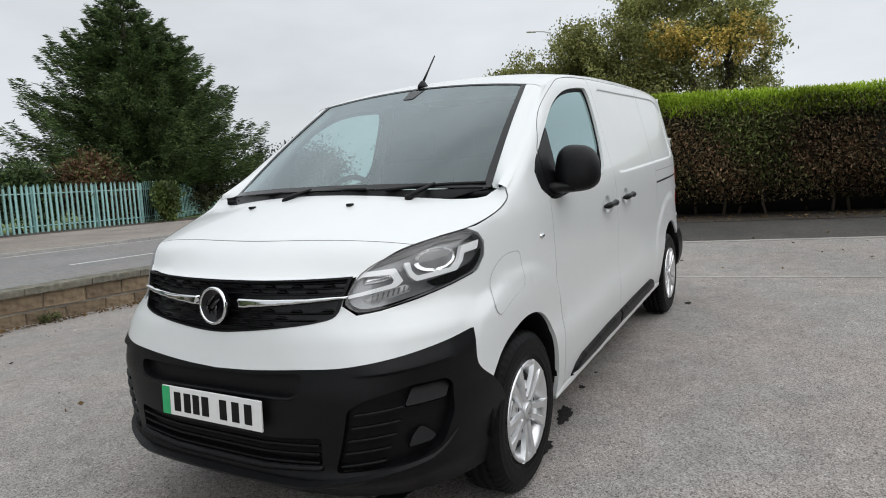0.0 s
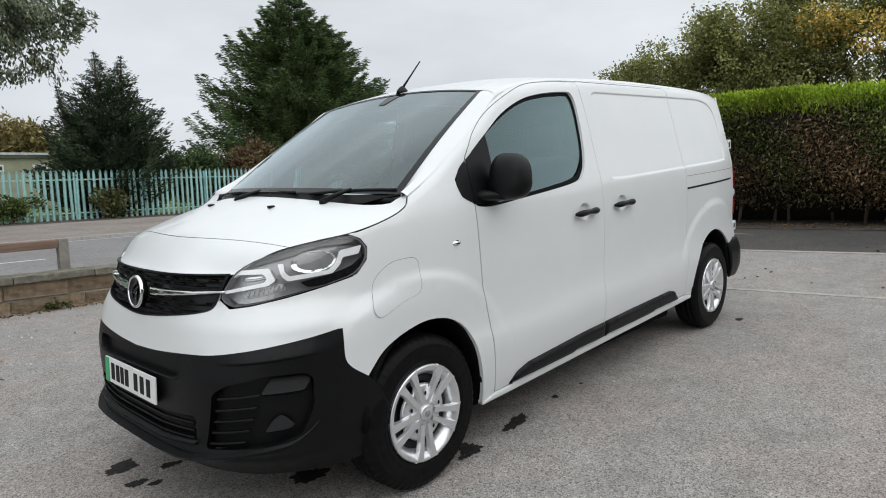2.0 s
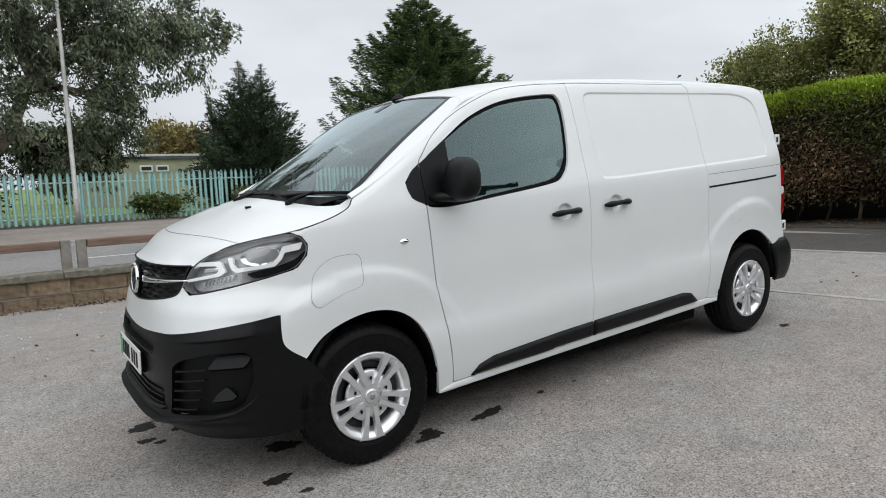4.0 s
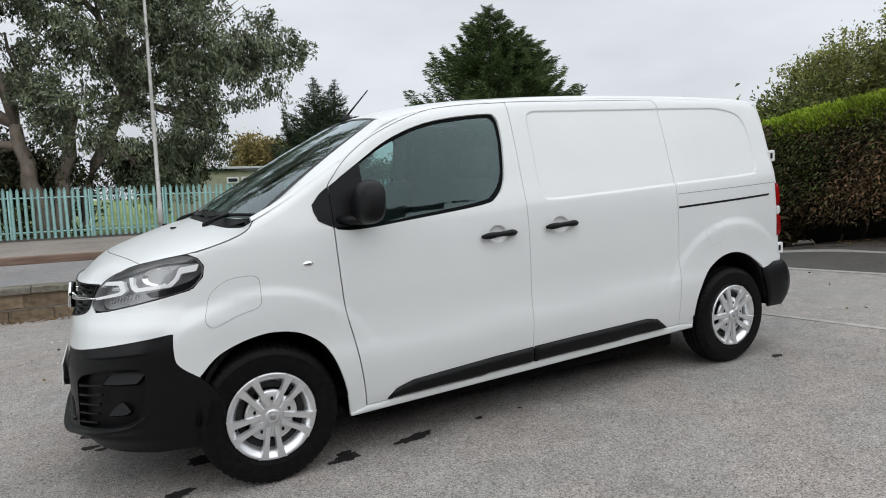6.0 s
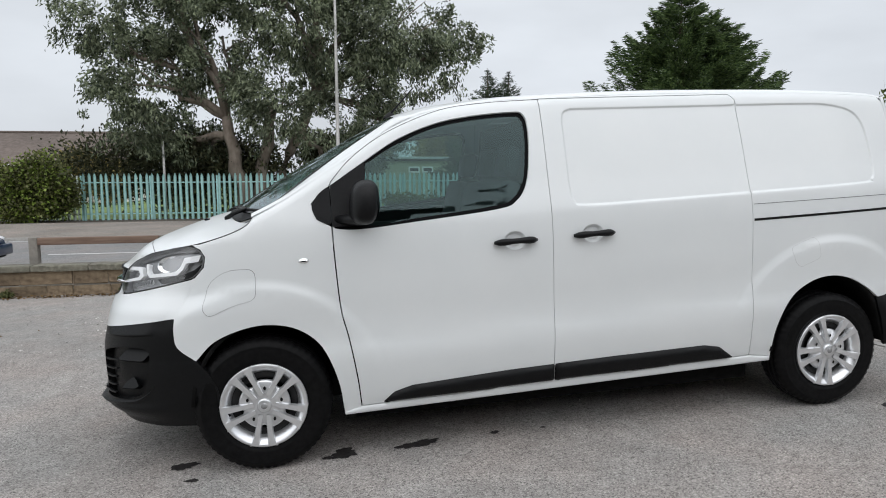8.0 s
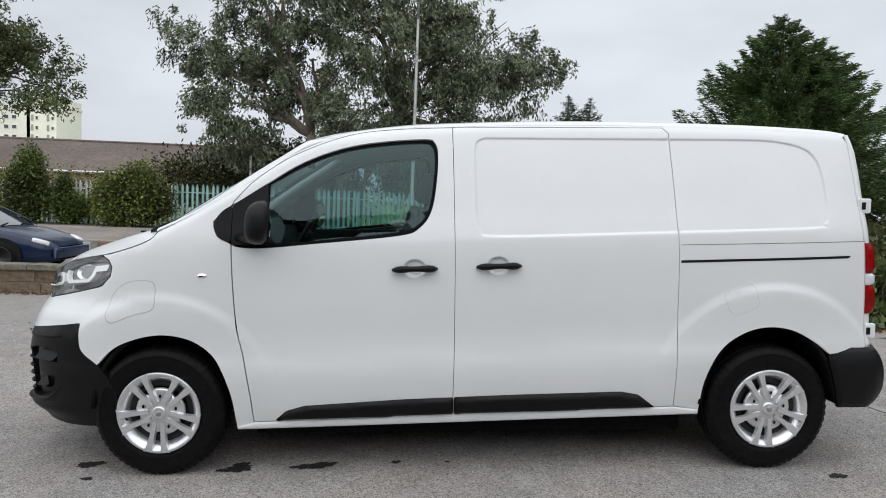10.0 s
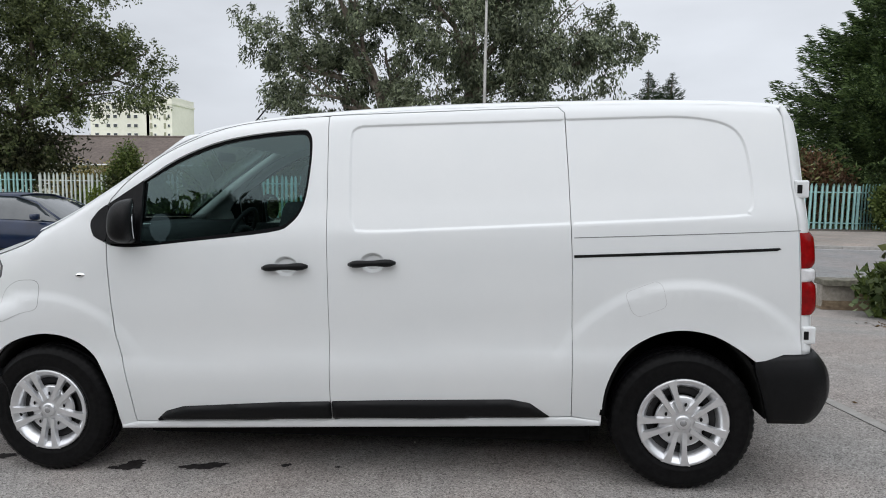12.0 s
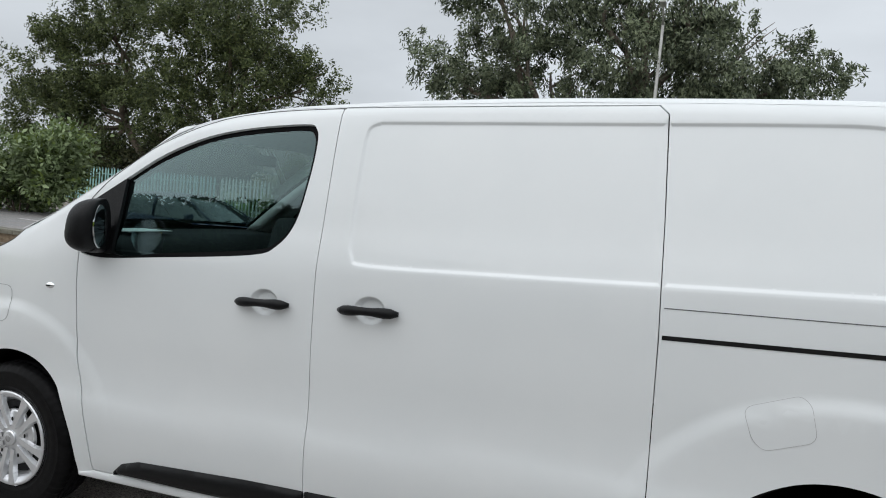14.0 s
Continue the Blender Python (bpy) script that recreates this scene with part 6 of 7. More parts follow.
def tree(name, label, at, trunk, lobes, clumps, per, spread, leaf, seed, material, bark=BARK, hang=0.5, radius=0.3, extra=None, group="", category="tree", boughs=0, reach=0.7):
    """A broadleaf: trunks, limbs to each lobe, a crown of many leaves."""
    rnd, rng = random.Random(seed), np.random.default_rng(seed)
    base = (*at, ground_z(*at))
    T = thing(name, label, category, Matrix.Translation(base), group)
    wood = []
    forks = []
    for k, (b, e) in enumerate(trunk):
        bm, pts = limb(b, e, radius * (1 - 0.2 * k), radius * 0.55, rnd, 0.05)
        wood.append(bm)
        forks += pts[3:]
    part("trunk", join(wood), bark, T, "", True)
    wood = []
    for c, r in lobes:
        f = min(forks, key=lambda p: (Vector(c) - p).length)
        bm, pts = limb(f, c, radius * 0.45, radius * 0.12, rnd, 0.10)
        wood.append(bm)
        for _ in range(4):
            q = Vector(c) + Vector((rnd.uniform(-1, 1) * r[0], rnd.uniform(-1, 1) * r[1], rnd.uniform(-0.6, 1) * r[2])) * 0.75
            bm, _p = limb(pts[rnd.randrange(2, 6)], q, radius * 0.14, radius * 0.03, rnd, 0.10, 4)
            wood.append(bm)
    tagged(part("limb", join(wood), bark, T, "", True), kind="stuff")
    P, v = crown_points(rng, lobes, clumps, per, spread, 0.35 if boughs else 0.45, boughs, reach)
    d = v * 0.6 + rng.normal(size=v.shape) * 0.6 + np.array([0, 0, -hang])
    leaf_mesh("crown", P, d, leaf[0], leaf[1], material, T, rng)
    if extra:
        lob, cl, mat2 = extra
        P, v = crown_points(rng, lob, cl, per, spread)
        leaf_mesh("crown", P, v * 0.6 + rng.normal(size=v.shape) * 0.6 + np.array([0, 0, -hang]), leaf[0], leaf[1], mat2, T, rng)
    return T


def conifer(name, label, at, height, radius, seed, material, leaf=(0.30, 0.07), dense=1.0, low=0.3, power=0.75, droop=0.15, rise=0.25, tops=((0, 0, 1.0),), uneven=0.3, group="", widest=99.0, spray=0.15, tier=0.42):
    """Tiers of boughs, each a spray of many narrow blades; tops: offsets and heights of its leaders."""
    rnd, rng = random.Random(seed), np.random.default_rng(seed)
    T = thing(name, label, "tree", Matrix.Translation((*at, ground_z(*at))), group)
    wood, P, D, S = [], [], [], []
    for ox, oy, f in tops:
        H, R = height * f, radius * (f if f < 0.95 else 1.0) * (1.0 if len(tops) == 1 else 0.85)
        wood.append(tube([(ox * 0.3, oy * 0.3, -0.1), (ox * 0.8, oy * 0.8, H * 0.5), (ox, oy, H)], [0.05 * R + 0.08, 0.03 * R + 0.05, 0.01], 8))
        z = low
        while z < H * 0.995:
            t = z / H
            reach = min(widest, R * max(0.02, (1 - t)) ** power)
            count = max(4, int((5 + 9 * (1 - t)) * dense))
            for k in range(count):
                a = rnd.uniform(0, 2 * math.pi)
                L = reach * (1 + rnd.uniform(-uneven, uneven * 0.6))
                tip = np.array([math.cos(a) * L, math.sin(a) * L, -droop * L + rise * L * rnd.uniform(0.2, 1.3)])
                org = np.array([ox * t, oy * t, z])
                n = max(8, int(58 * dense * (L + 0.3)))
                u = rng.uniform(0.12, 1.0, n) ** 0.75
                side = rng.normal(size=(n, 3)) * np.array([1, 1, 0.45]) * (spray * L * (1.08 - u) + 0.05)[:, None]
                sag = np.stack([0 * u, 0 * u, -0.10 * L * np.sin(u * 3.0) + 0.10 * L * (u > 0.9) * (u - 0.9) * 10], 1)
                P.append(org + tip * u[:, None] + side + sag)
                S.append(np.full((n, 1), min(1.0, 0.30 + 0.45 * L)))
                D.append(np.tile(tip / (np.linalg.norm(tip) + 1e-6), (n, 1)) + rng.normal(size=(n, 3)) * 0.28 + side * 0.9)
            z += max(0.14, tier * (1 - t) * height / 10 + 0.12)
    part("trunk", join(wood), BARK, T, "", True)
    S = np.concatenate(S)
    leaf_mesh("crown", np.concatenate(P), np.concatenate(D), leaf[0] * S, leaf[1] * S, material, T, rng)
    return T


def bush(name, label, at, size, n, leaf, material, seed, group="", lift=0.0, stems=6, extra=None):
    rnd, rng = random.Random(seed), np.random.default_rng(seed)
    T = thing(name, label, "shrub", Matrix.Translation((*at, ground_z(*at) + lift)), group)
    wood = []
    for _ in range(stems):
        a = rnd.uniform(0, 6.28)
        q = Vector((math.cos(a) * size[0] * 0.6, math.sin(a) * size[1] * 0.6, size[2] * rnd.uniform(0.5, 0.95)))
        wood.append(limb((q.x * 0.15, q.y * 0.15, -0.05), q, 0.03, 0.008, rnd, 0.12)[0])
    tagged(part("stem", join(wood), BARK, T, "", True), kind="stuff")
    lobes = []
    for _ in range(9):
        f = rnd.uniform(0.25, 0.5)
        lobes.append(((rnd.uniform(-1, 1) * size[0] * (1 - f), rnd.uniform(-1, 1) * size[1] * (1 - f), size[2] * rnd.uniform(0.3, 0.95 - f * 0.4)), (size[0] * f * 1.2, size[1] * f * 1.2, size[2] * f * 0.75)))
    P, v = crown_points(rng, lobes, n // 8, 8, 0.07 * max(size[0], size[2]), 0.3)
    P[:, 2] = np.maximum(P[:, 2], 0.02)
    leaf_mesh("leaves", P, v + rng.normal(size=v.shape) * 0.7, leaf[0], leaf[1], material, T, rng, bend=0.35)
    if extra:
        P, v = crown_points(rng, lobes, n // 24, 8, 0.07 * max(size[0], size[2]), 0.6)
        P[:, 2] = np.maximum(P[:, 2], 0.02)
        leaf_mesh("leaves", P, v + rng.normal(size=v.shape) * 0.7, leaf[0], leaf[1], extra, T, rng, bend=0.35)
    return T


# hedge beside the forecourt
def hedge_x(y):
    return 10.35 - 0.22 * y


def build_hedge():
    rng = np.random.default_rng(3)
    rnd = random.Random(3)
    H = thing("hedge", "tall clipped conifer hedge, brown sides and bright green top", "hedge", Matrix.Identity(4))
    y0, y1, deep = -13.0, 3.75, 1.7
    rows = []
    wood = []
    for i in range(35):
        y = y0 + (y1 - y0) * (i + 0.5) / 35
        y += rnd.uniform(-0.2, 0.2)
        x = hedge_x(y) + 0.95 + rnd.uniform(-0.3, 0.4)
        g = ground_z(x, y)
        wood.append(limb((x, y, g - 0.05), (x + rnd.uniform(-0.1, 0.1), y + rnd.uniform(-0.15, 0.15), g + 1.2), 0.032, 0.022, rnd, 0.10, 4)[0])
    tagged(part("stem", join(wood), BARK, H, "", True), kind="stuff")
    # solid core: the shade inside the hedge is put into its near-black colour
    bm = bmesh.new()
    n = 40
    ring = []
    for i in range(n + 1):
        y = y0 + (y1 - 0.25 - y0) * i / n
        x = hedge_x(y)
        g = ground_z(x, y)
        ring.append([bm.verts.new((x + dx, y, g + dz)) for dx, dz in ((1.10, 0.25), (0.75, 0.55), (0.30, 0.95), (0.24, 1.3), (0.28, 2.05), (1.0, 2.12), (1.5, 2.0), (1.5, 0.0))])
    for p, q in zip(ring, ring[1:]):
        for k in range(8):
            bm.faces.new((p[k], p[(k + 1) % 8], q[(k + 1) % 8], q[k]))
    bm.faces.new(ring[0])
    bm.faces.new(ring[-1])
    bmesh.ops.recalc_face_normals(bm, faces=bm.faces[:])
    part("inner_growth", bm, HEDGECORE, H, "near-black core standing in for the hedge's inner shade")

    def wave(y, z):
        return 0.10 * np.sin(y * 1.7 + 0.6 * z) + 0.06 * np.sin(y * 4.3 + z * 2.1)
    def lay(name, cnt, zlo, zhi, mat, L, W, out, bias=(0, 0, -0.25), pow_=1.0, patch=0):
        y = rng.uniform(y0, y1, cnt)
        z = zlo + (zhi - zlo) * rng.uniform(0, 1, cnt) ** pow_
        if patch:       # old brown growth and green growth lie in patches
            keep = patch * (np.sin(1.3 * y + 2.1 * z) + np.sin(2.9 * y - 1.7 * z + 1) + np.sin(0.7 * y + 3.1 * z + 2) + rng.normal(0, 0.5, cnt)) > 0.3
            y, z = y[keep], z[keep]
            cnt = len(y)
        keep = rng.uniform(0, 1, cnt) < np.clip((z - 0.15) / 0.75, 0.25, 1.0)      # thin and hollow near the ground
        y, z = y[keep], z[keep]
        cnt = len(y)
        x = hedge_x(y) + 0.22 + 0.05 * (z - 1.2) ** 2 + 0.85 * np.maximum(0.0, 0.85 - z) ** 1.4 - np.abs(rng.normal(0, out, cnt)) + wave(y, z)
        g = np.array([ground_z(a, b) for a, b in zip(x, y)])
        d = np.stack([-np.ones(cnt) * 0.7, rng.normal(0, 0.5, cnt), rng.normal(0, 0.6, cnt)], 1) + np.array(bias)
        leaf_mesh(name, np.stack([x, y, g + z], 1), d, L, W, mat, H, rng)
    lay("side_growth", 60000, 0.28, 2.15, HEDGESIDE, 0.095, 0.030, 0.10)
    lay("side_growth", 70000, 0.5, 2.2, HEDGEMID, 0.09, 0.028, 0.13, pow_=0.65, patch=1)
    lay("side_growth", 30000, 0.35, 1.7, HEDGEBROWN, 0.09, 0.032, 0.12, patch=-1)
    # new growth on top and over the upper edge
    cnt = 105000
    y = rng.uniform(y0, y1, cnt)
    a = rng.uniform(-0.15, 1.6, cnt)
    edge = a < 0.35
    x = hedge_x(y) + np.where(edge, 0.12 + rng.normal(0, 0.05, cnt), a)
    z = np.where(edge, 2.25 - rng.uniform(0, 1, cnt) ** 2.2 * 0.34, 2.18 + 0.07 * np.sin(y * 2.3)) + rng.uniform(-0.05, 0.12, cnt) + 0.05 * np.sin(y * 1.1 + 1)
    x = x + wave(y, z) * edge
    g = np.array([ground_z(p, q) for p, q in zip(x, y)])
    d = np.stack([np.where(edge, -0.7, -0.1) + rng.normal(0, 0.4, cnt), rng.normal(0, 0.45, cnt), 0.9 + rng.normal(0, 0.3, cnt)], 1)
    leaf_mesh("new_growth", np.stack([x, y, g + z], 1), d, 0.085, 0.024, HEDGETOP, H, rng, "bright yellow-green new shoots")
    # end face
    cnt = 9000
    x = rng.uniform(0.1, 1.6, cnt)
    z = rng.uniform(0.10, 2.2, cnt)
    y = y1 - 0.1 + rng.normal(0, 0.09, cnt)
    x = x + hedge_x(y)
    g = np.array([ground_z(p, q) for p, q in zip(x, y)])
    leaf_mesh("end_growth", np.stack([x, y, g + z], 1), np.stack([rng.normal(0, 0.5, cnt), np.ones(cnt), rng.normal(0, 0.6, cnt)], 1), 0.16, 0.05, HEDGESIDE, H, rng)


build_hedge()
verts = []
ys = ranks(-13.5, 6.3, 0.6)
for y in ys:
    for dx in (-0.25, 0.6, 2.6, 9.0):
        x = hedge_x(y) + dx
        verts.append((x, y, ground_z(x, y) + 0.008))
tagged(link("hedge_bed", verts, [(j * 4 + i, j * 4 + i + 1, j * 4 + i + 5, j * 4 + i + 4) for j in range(len(ys) - 1) for i in range(3)], EARTH), "bare dark earth with litter under the hedge", "ground", "", "structure")

# across the road
conifer("fir_tree", "huge dark green spreading fir behind the fence", (21.8, 31.4), 12.6, 9.4, 11, FIRLEAF, (0.34, 0.060), 1.32, 2.3, 0.74, 0.05, 0.16, ((-0.4, 0, 1.0), (2.6, 0.4, 0.89)), 0.38, widest=7.1, spray=0.125, tier=0.46)
conifer("conifer", "dark twin-topped conifer behind the fence", (9.15, 27.3), 7.1, 3.7, 12, DARKFIR, (0.24, 0.058), 1.1, 0.3, 0.95, 0.02, 0.55, ((-0.5, 0, 1.0), (0.6, 0, 0.98), (-2.0, 0.2, 0.78)), 0.35)
tree("gum_tree", "big spreading gum tree with grey-green hanging leaves", (-2.8, 27.6),
     [((0, 0, -0.2), (-0.9, 0, 4.6)), ((0.35, 0, -0.2), (1.2, 0.2, 5.2)), ((0.9, 0.4, -0.2), (3.2, 0.4, 6.0))],
     [((-4.3, 0, 6.3), (2.6, 2.4, 2.6)), ((-1.0, 0.5, 8.3), (3.2, 2.8, 2.8)), ((2.6, 0.0, 9.0), (3.0, 2.8, 2.8)), ((6.6, 0, 8.6), (3.2, 2.4, 2.6)), ((9.1, -0.2, 7.8), (2.0, 1.8, 1.8)), ((-2.4, 0, 11.4), (3.6, 3.0, 2.6)), ((3.6, 0.2, 12.2), (4.2, 3.0, 2.6)),
      ((-4.6, 0.3, 3.6), (1.7, 1.8, 1.8)), ((1.6, -0.6, 4.8), (2.4, 1.8, 2.2)), ((4.9, -0.3, 5.2), (2.0, 1.8, 2.1)), ((-2.6, 1.0, 3.3), (1.8, 1.4, 1.5)), ((3.6, 0.8, 2.8), (1.9, 1.4, 1.5)), ((6.6, 0.2, 4.4), (1.0, 1.2, 1.2)), ((-6.0, 0.2, 8.6), (1.6, 1.8, 1.6)),
      ((-5.0, 0, 14.4), (3.4, 3.0, 2.4)), ((1.0, 0, 15.4), (4.0, 3.0, 2.6)), ((6.0, 0, 14.2), (3.0, 2.8, 2.2)), ((0.6, 0, 18.2), (4.2, 3.0, 2.2))],
     4100, 36, 0.19, (0.24, 0.082), 21, EUCLEAF, PALEBARK, 0.75, 0.42, boughs=420, reach=0.64)
tree("broad_tree", "broad olive-green tree behind the fence", (-27.0, 29.5),
     [((0, 0, -0.2), (-1.5, 0, 4.4)), ((0.5, 0, -0.2), (2.4, 0.4, 5.0)), ((-0.4, 0, -0.2), (-4.5, 0.3, 4.8))],
     [((9.0, -0.4, 7.3), (2.4, 2.2, 2.1)), ((5.6, 0, 8.6), (3.4, 2.8, 2.8)), ((6.2, -0.5, 5.7), (1.8, 1.6, 1.1)), ((1.0, 0, 9.8), (4.2, 3.2, 3.4)), ((-5.0, 0, 9.6), (4.8, 3.2, 3.6)), ((-10, 0, 8.6), (4.4, 3.2, 3.4)), ((1.0, -0.6, 5.6), (3.6, 2.4, 2.4)), ((-5.5, -0.5, 5.4), (4.2, 2.4, 2.6)), ((-11, 0, 4.8), (3.6, 2.4, 2.8)), ((2.0, 0, 2.8), (3.0, 1.6, 1.6)), ((-7, 0, 2.4), (4.2, 1.6, 1.5)), ((4, 0, 12.0), (4, 3, 2.4)), ((-6, 0, 12.6), (5, 3, 2.6))],
     3900, 34, 0.20, (0.22, 0.095), 22, BROADLEAF, BARK, 0.35, 0.42, boughs=400, reach=0.72)
# behind the hedge
tree("roadside_tree", "dense green tree close behind the hedge", (13.9, 2.9), [((0, 0, -0.2), (0.2, 0.2, 2.6))],
     [((-0.6, 1.9, 2.7), (1.0, 1.1, 1.1)), ((0, 0.8, 2.8), (1.2, 1.3, 1.15)), ((0.2, -0.7, 3.6), (1.2, 1.2, 1.2)), ((-0.2, 1.7, 2.1), (1.1, 0.9, 1.0)), ((0.3, 0.2, 3.8), (1.0, 0.8, 0.7)), ((0, 0, 1.9), (1.5, 2.2, 1.0)), ((0.2, -1.4, 2.8), (1.3, 1.3, 1.2)), ((0, 1.5, 3.2), (0.9, 0.9, 0.85)), ((0.2, 0.2, 3.9), (0.9, 0.8, 0.8))],
     3200, 28, 0.11, (0.085, 0.045), 31, OLIVEGREEN, BARK, 0.2, 0.16, boughs=350, reach=0.26)
tree("autumn_tree", "green tree turning yellow behind the hedge", (15.0, 0.6), [((0, 0, -0.2), (0, 0, 3.0)), ((0.2, 0.3, -0.2), (0.3, -0.8, 3.2))],
     [((0, 0.6, 4.6), (1.3, 1.2, 1.2)), ((0.3, -0.4, 4.9), (1.2, 1.0, 1.1)), ((0.2, -1.0, 4.0), (1.2, 0.8, 1.4)), ((0, 1.2, 3.6), (1.2, 1.2, 1.2)), ((0, -0.8, 2.6), (1.4, 1.2, 1.2)), ((0, 1.2, 5.4), (0.9, 0.8, 0.7))],
     1500, 26, 0.10, (0.095, 0.048), 32, TURNINGLEAF, BARK, 0.25, 0.16, boughs=150, reach=0.27, extra=([((-1.0, 0.4, 4.0), (0.5, 0.7, 0.40)), ((-0.9, -0.4, 3.7), (0.4, 0.5, 0.4)), ((-0.9, 0.8, 3.5), (0.4, 0.5, 0.35)), ((-0.9, -1.2, 3.9), (0.5, 0.6, 0.5))], 105, YELLOWLEAF))
bush("dark_shrub", "low dark evergreen shrub beside the hedge", (10.9, 4.75), (1.1, 0.9, 1.7), 9000, (0.11, 0.05), HEDGEMID, 40)
bush("dark_shrub", "dark evergreen shrub at the hedge's end", (12.0, 5.5), (1.7, 1.9, 3.2), 22000, (0.13, 0.055), HEDGEMID, 41, extra=OLIVEGREEN)
# along the fence
bush("rusty_shrub", "rust-brown shrub behind the fence", (15.9, 27.2), (2.4, 1.4, 3.3), 9000, (0.26, 0.10), RUSTLEAF, 42, extra=EUCOLIVE)
bush("laurel", "green shrub behind the fence", (12.8, 27.3), (2.0, 1.3, 2.9), 7000, (0.24, 0.10), FIRLEAF, 43)
bush("ivy_clump", "ivy growing through the fence", (18.5, 25.1), (0.8, 0.4, 2.1), 3000, (0.16, 0.11), GREENLEAF, 44)
bush("bramble", "bramble growing through the fence", (8.0, 25.2), (1.2, 0.35, 1.2), 900, (0.20, 0.11), EUCOLIVE, 45)
bush("bramble", "bramble growing through the fence", (4.4, 25.2), (1.5, 0.35, 1.0), 1100, (0.18, 0.11), GREENLEAF, 46)
bush("ivy_bush", "dense ivy bush over the end of the fence", (-10.9, 24.7), (1.45, 0.9, 2.8), 17000, (0.15, 0.10), EUCOLIVE, 47, extra=LIMELEAF)
bush("ivy_bush", "fence post overgrown with dense ivy", (-15.5, 25.0), (0.85, 0.6, 3.1), 9500, (0.14, 0.09), GREENLEAF, 48, extra=EUCOLIVE)
bush("ivy_bush", "fence post overgrown with dense ivy", (-13.9, 25.1), (0.45, 0.4, 2.0), 5000, (0.14, 0.09), GREENLEAF, 49)
bush("pale_shrub", "pale green leafy shrub beside the road", (-20.6, 14.6), (2.7, 1.6, 3.3), 11000, (0.24, 0.11), PALELEAF, 50, extra=GREENLEAF)
bush("understorey", "dark undergrowth under the gum tree", (-6.4, 28.9), (6.0, 1.3, 3.9), 20000, (0.24, 0.10), UNDERLEAF, 51)
bush("understorey", "dark undergrowth under the gum tree", (1.5, 29.8), (2.5, 1.2, 2.6), 7500, (0.24, 0.10), UNDERLEAF, 52, lift=1.7)
bush("understorey", "dark undergrowth beneath the fir", (21.5, 30.2), (6.5, 1.2, 2.8), 12000, (0.30, 0.12), UNDERLEAF, 53)
bush("understorey", "dark evergreen shrubs across the road", (35.0, 31.5), (8.0, 1.5, 4.4), 14000, (0.30, 0.12), UNDERLEAF, 57)
bush("autumn_clump", "round olive-brown tree far behind the fence", (11.7, 56), (3.7, 3.0, 6.3), 16000, (0.36, 0.20), AUTUMNLEAF, 54)
bush("autumn_clump", "round olive-brown tree far behind the fence", (4.0, 58), (3.4, 3.0, 5.6), 6000, (0.45, 0.24), AUTUMNLEAF, 55)
bush("autumn_clump", "olive bushes by the school", (-16.8, 50), (3.2, 2.4, 4.3), 5000, (0.4, 0.22), AUTUMNLEAF, 56)
# bed beside the crossover
bush("creeper", "leafy creeper over the wall end", (8.15, 5.2), (0.9, 1.0, 1.05), 1900, (0.13, 0.10), GREENLEAF, 57, extra=PALELEAF)
bush("creeper", "leafy creeper over the wall end", (9.3, 5.4), (1.1, 1.0, 1.3), 2400, (0.13, 0.10), GREENLEAF, 58, extra=PALELEAF)
bush("creeper", "tall straggling shrub by the wall end", (8.7, 6.2), (0.6, 0.5, 1.7), 1500, (0.15, 0.10), EUCOLIVE, 59)
for k, x in enumerate((-2.6, -4.4, 0.6, 2.1, -6.5)):
    bush("weed_tuft", "weeds at the foot of the wall", (x, 6.54), (0.22, 0.07, 0.11), 200, (0.08, 0.02), EUCOLIVE, 70 + k, "weeds along the wall", stems=2)

# ---- street furniture, fence, buildings, car ----
PALING = surface("palisade_green", (0.27, 0.50, 0.48), (0.42, 0.66, 0.64), 5.0, 0.5, 0.2, big=0.2, vary=0.12)
PALEPALING = surface("palisade_galvanised", (0.55, 0.61, 0.57), (0.72, 0.77, 0.73), 5.0, 0.5, 0.3, big=0.2, vary=0.1)
GALV = surface("galvanised_column", (0.34, 0.335, 0.32), (0.46, 0.455, 0.44), 6.0, 0.55, 0.3, big=0.15)


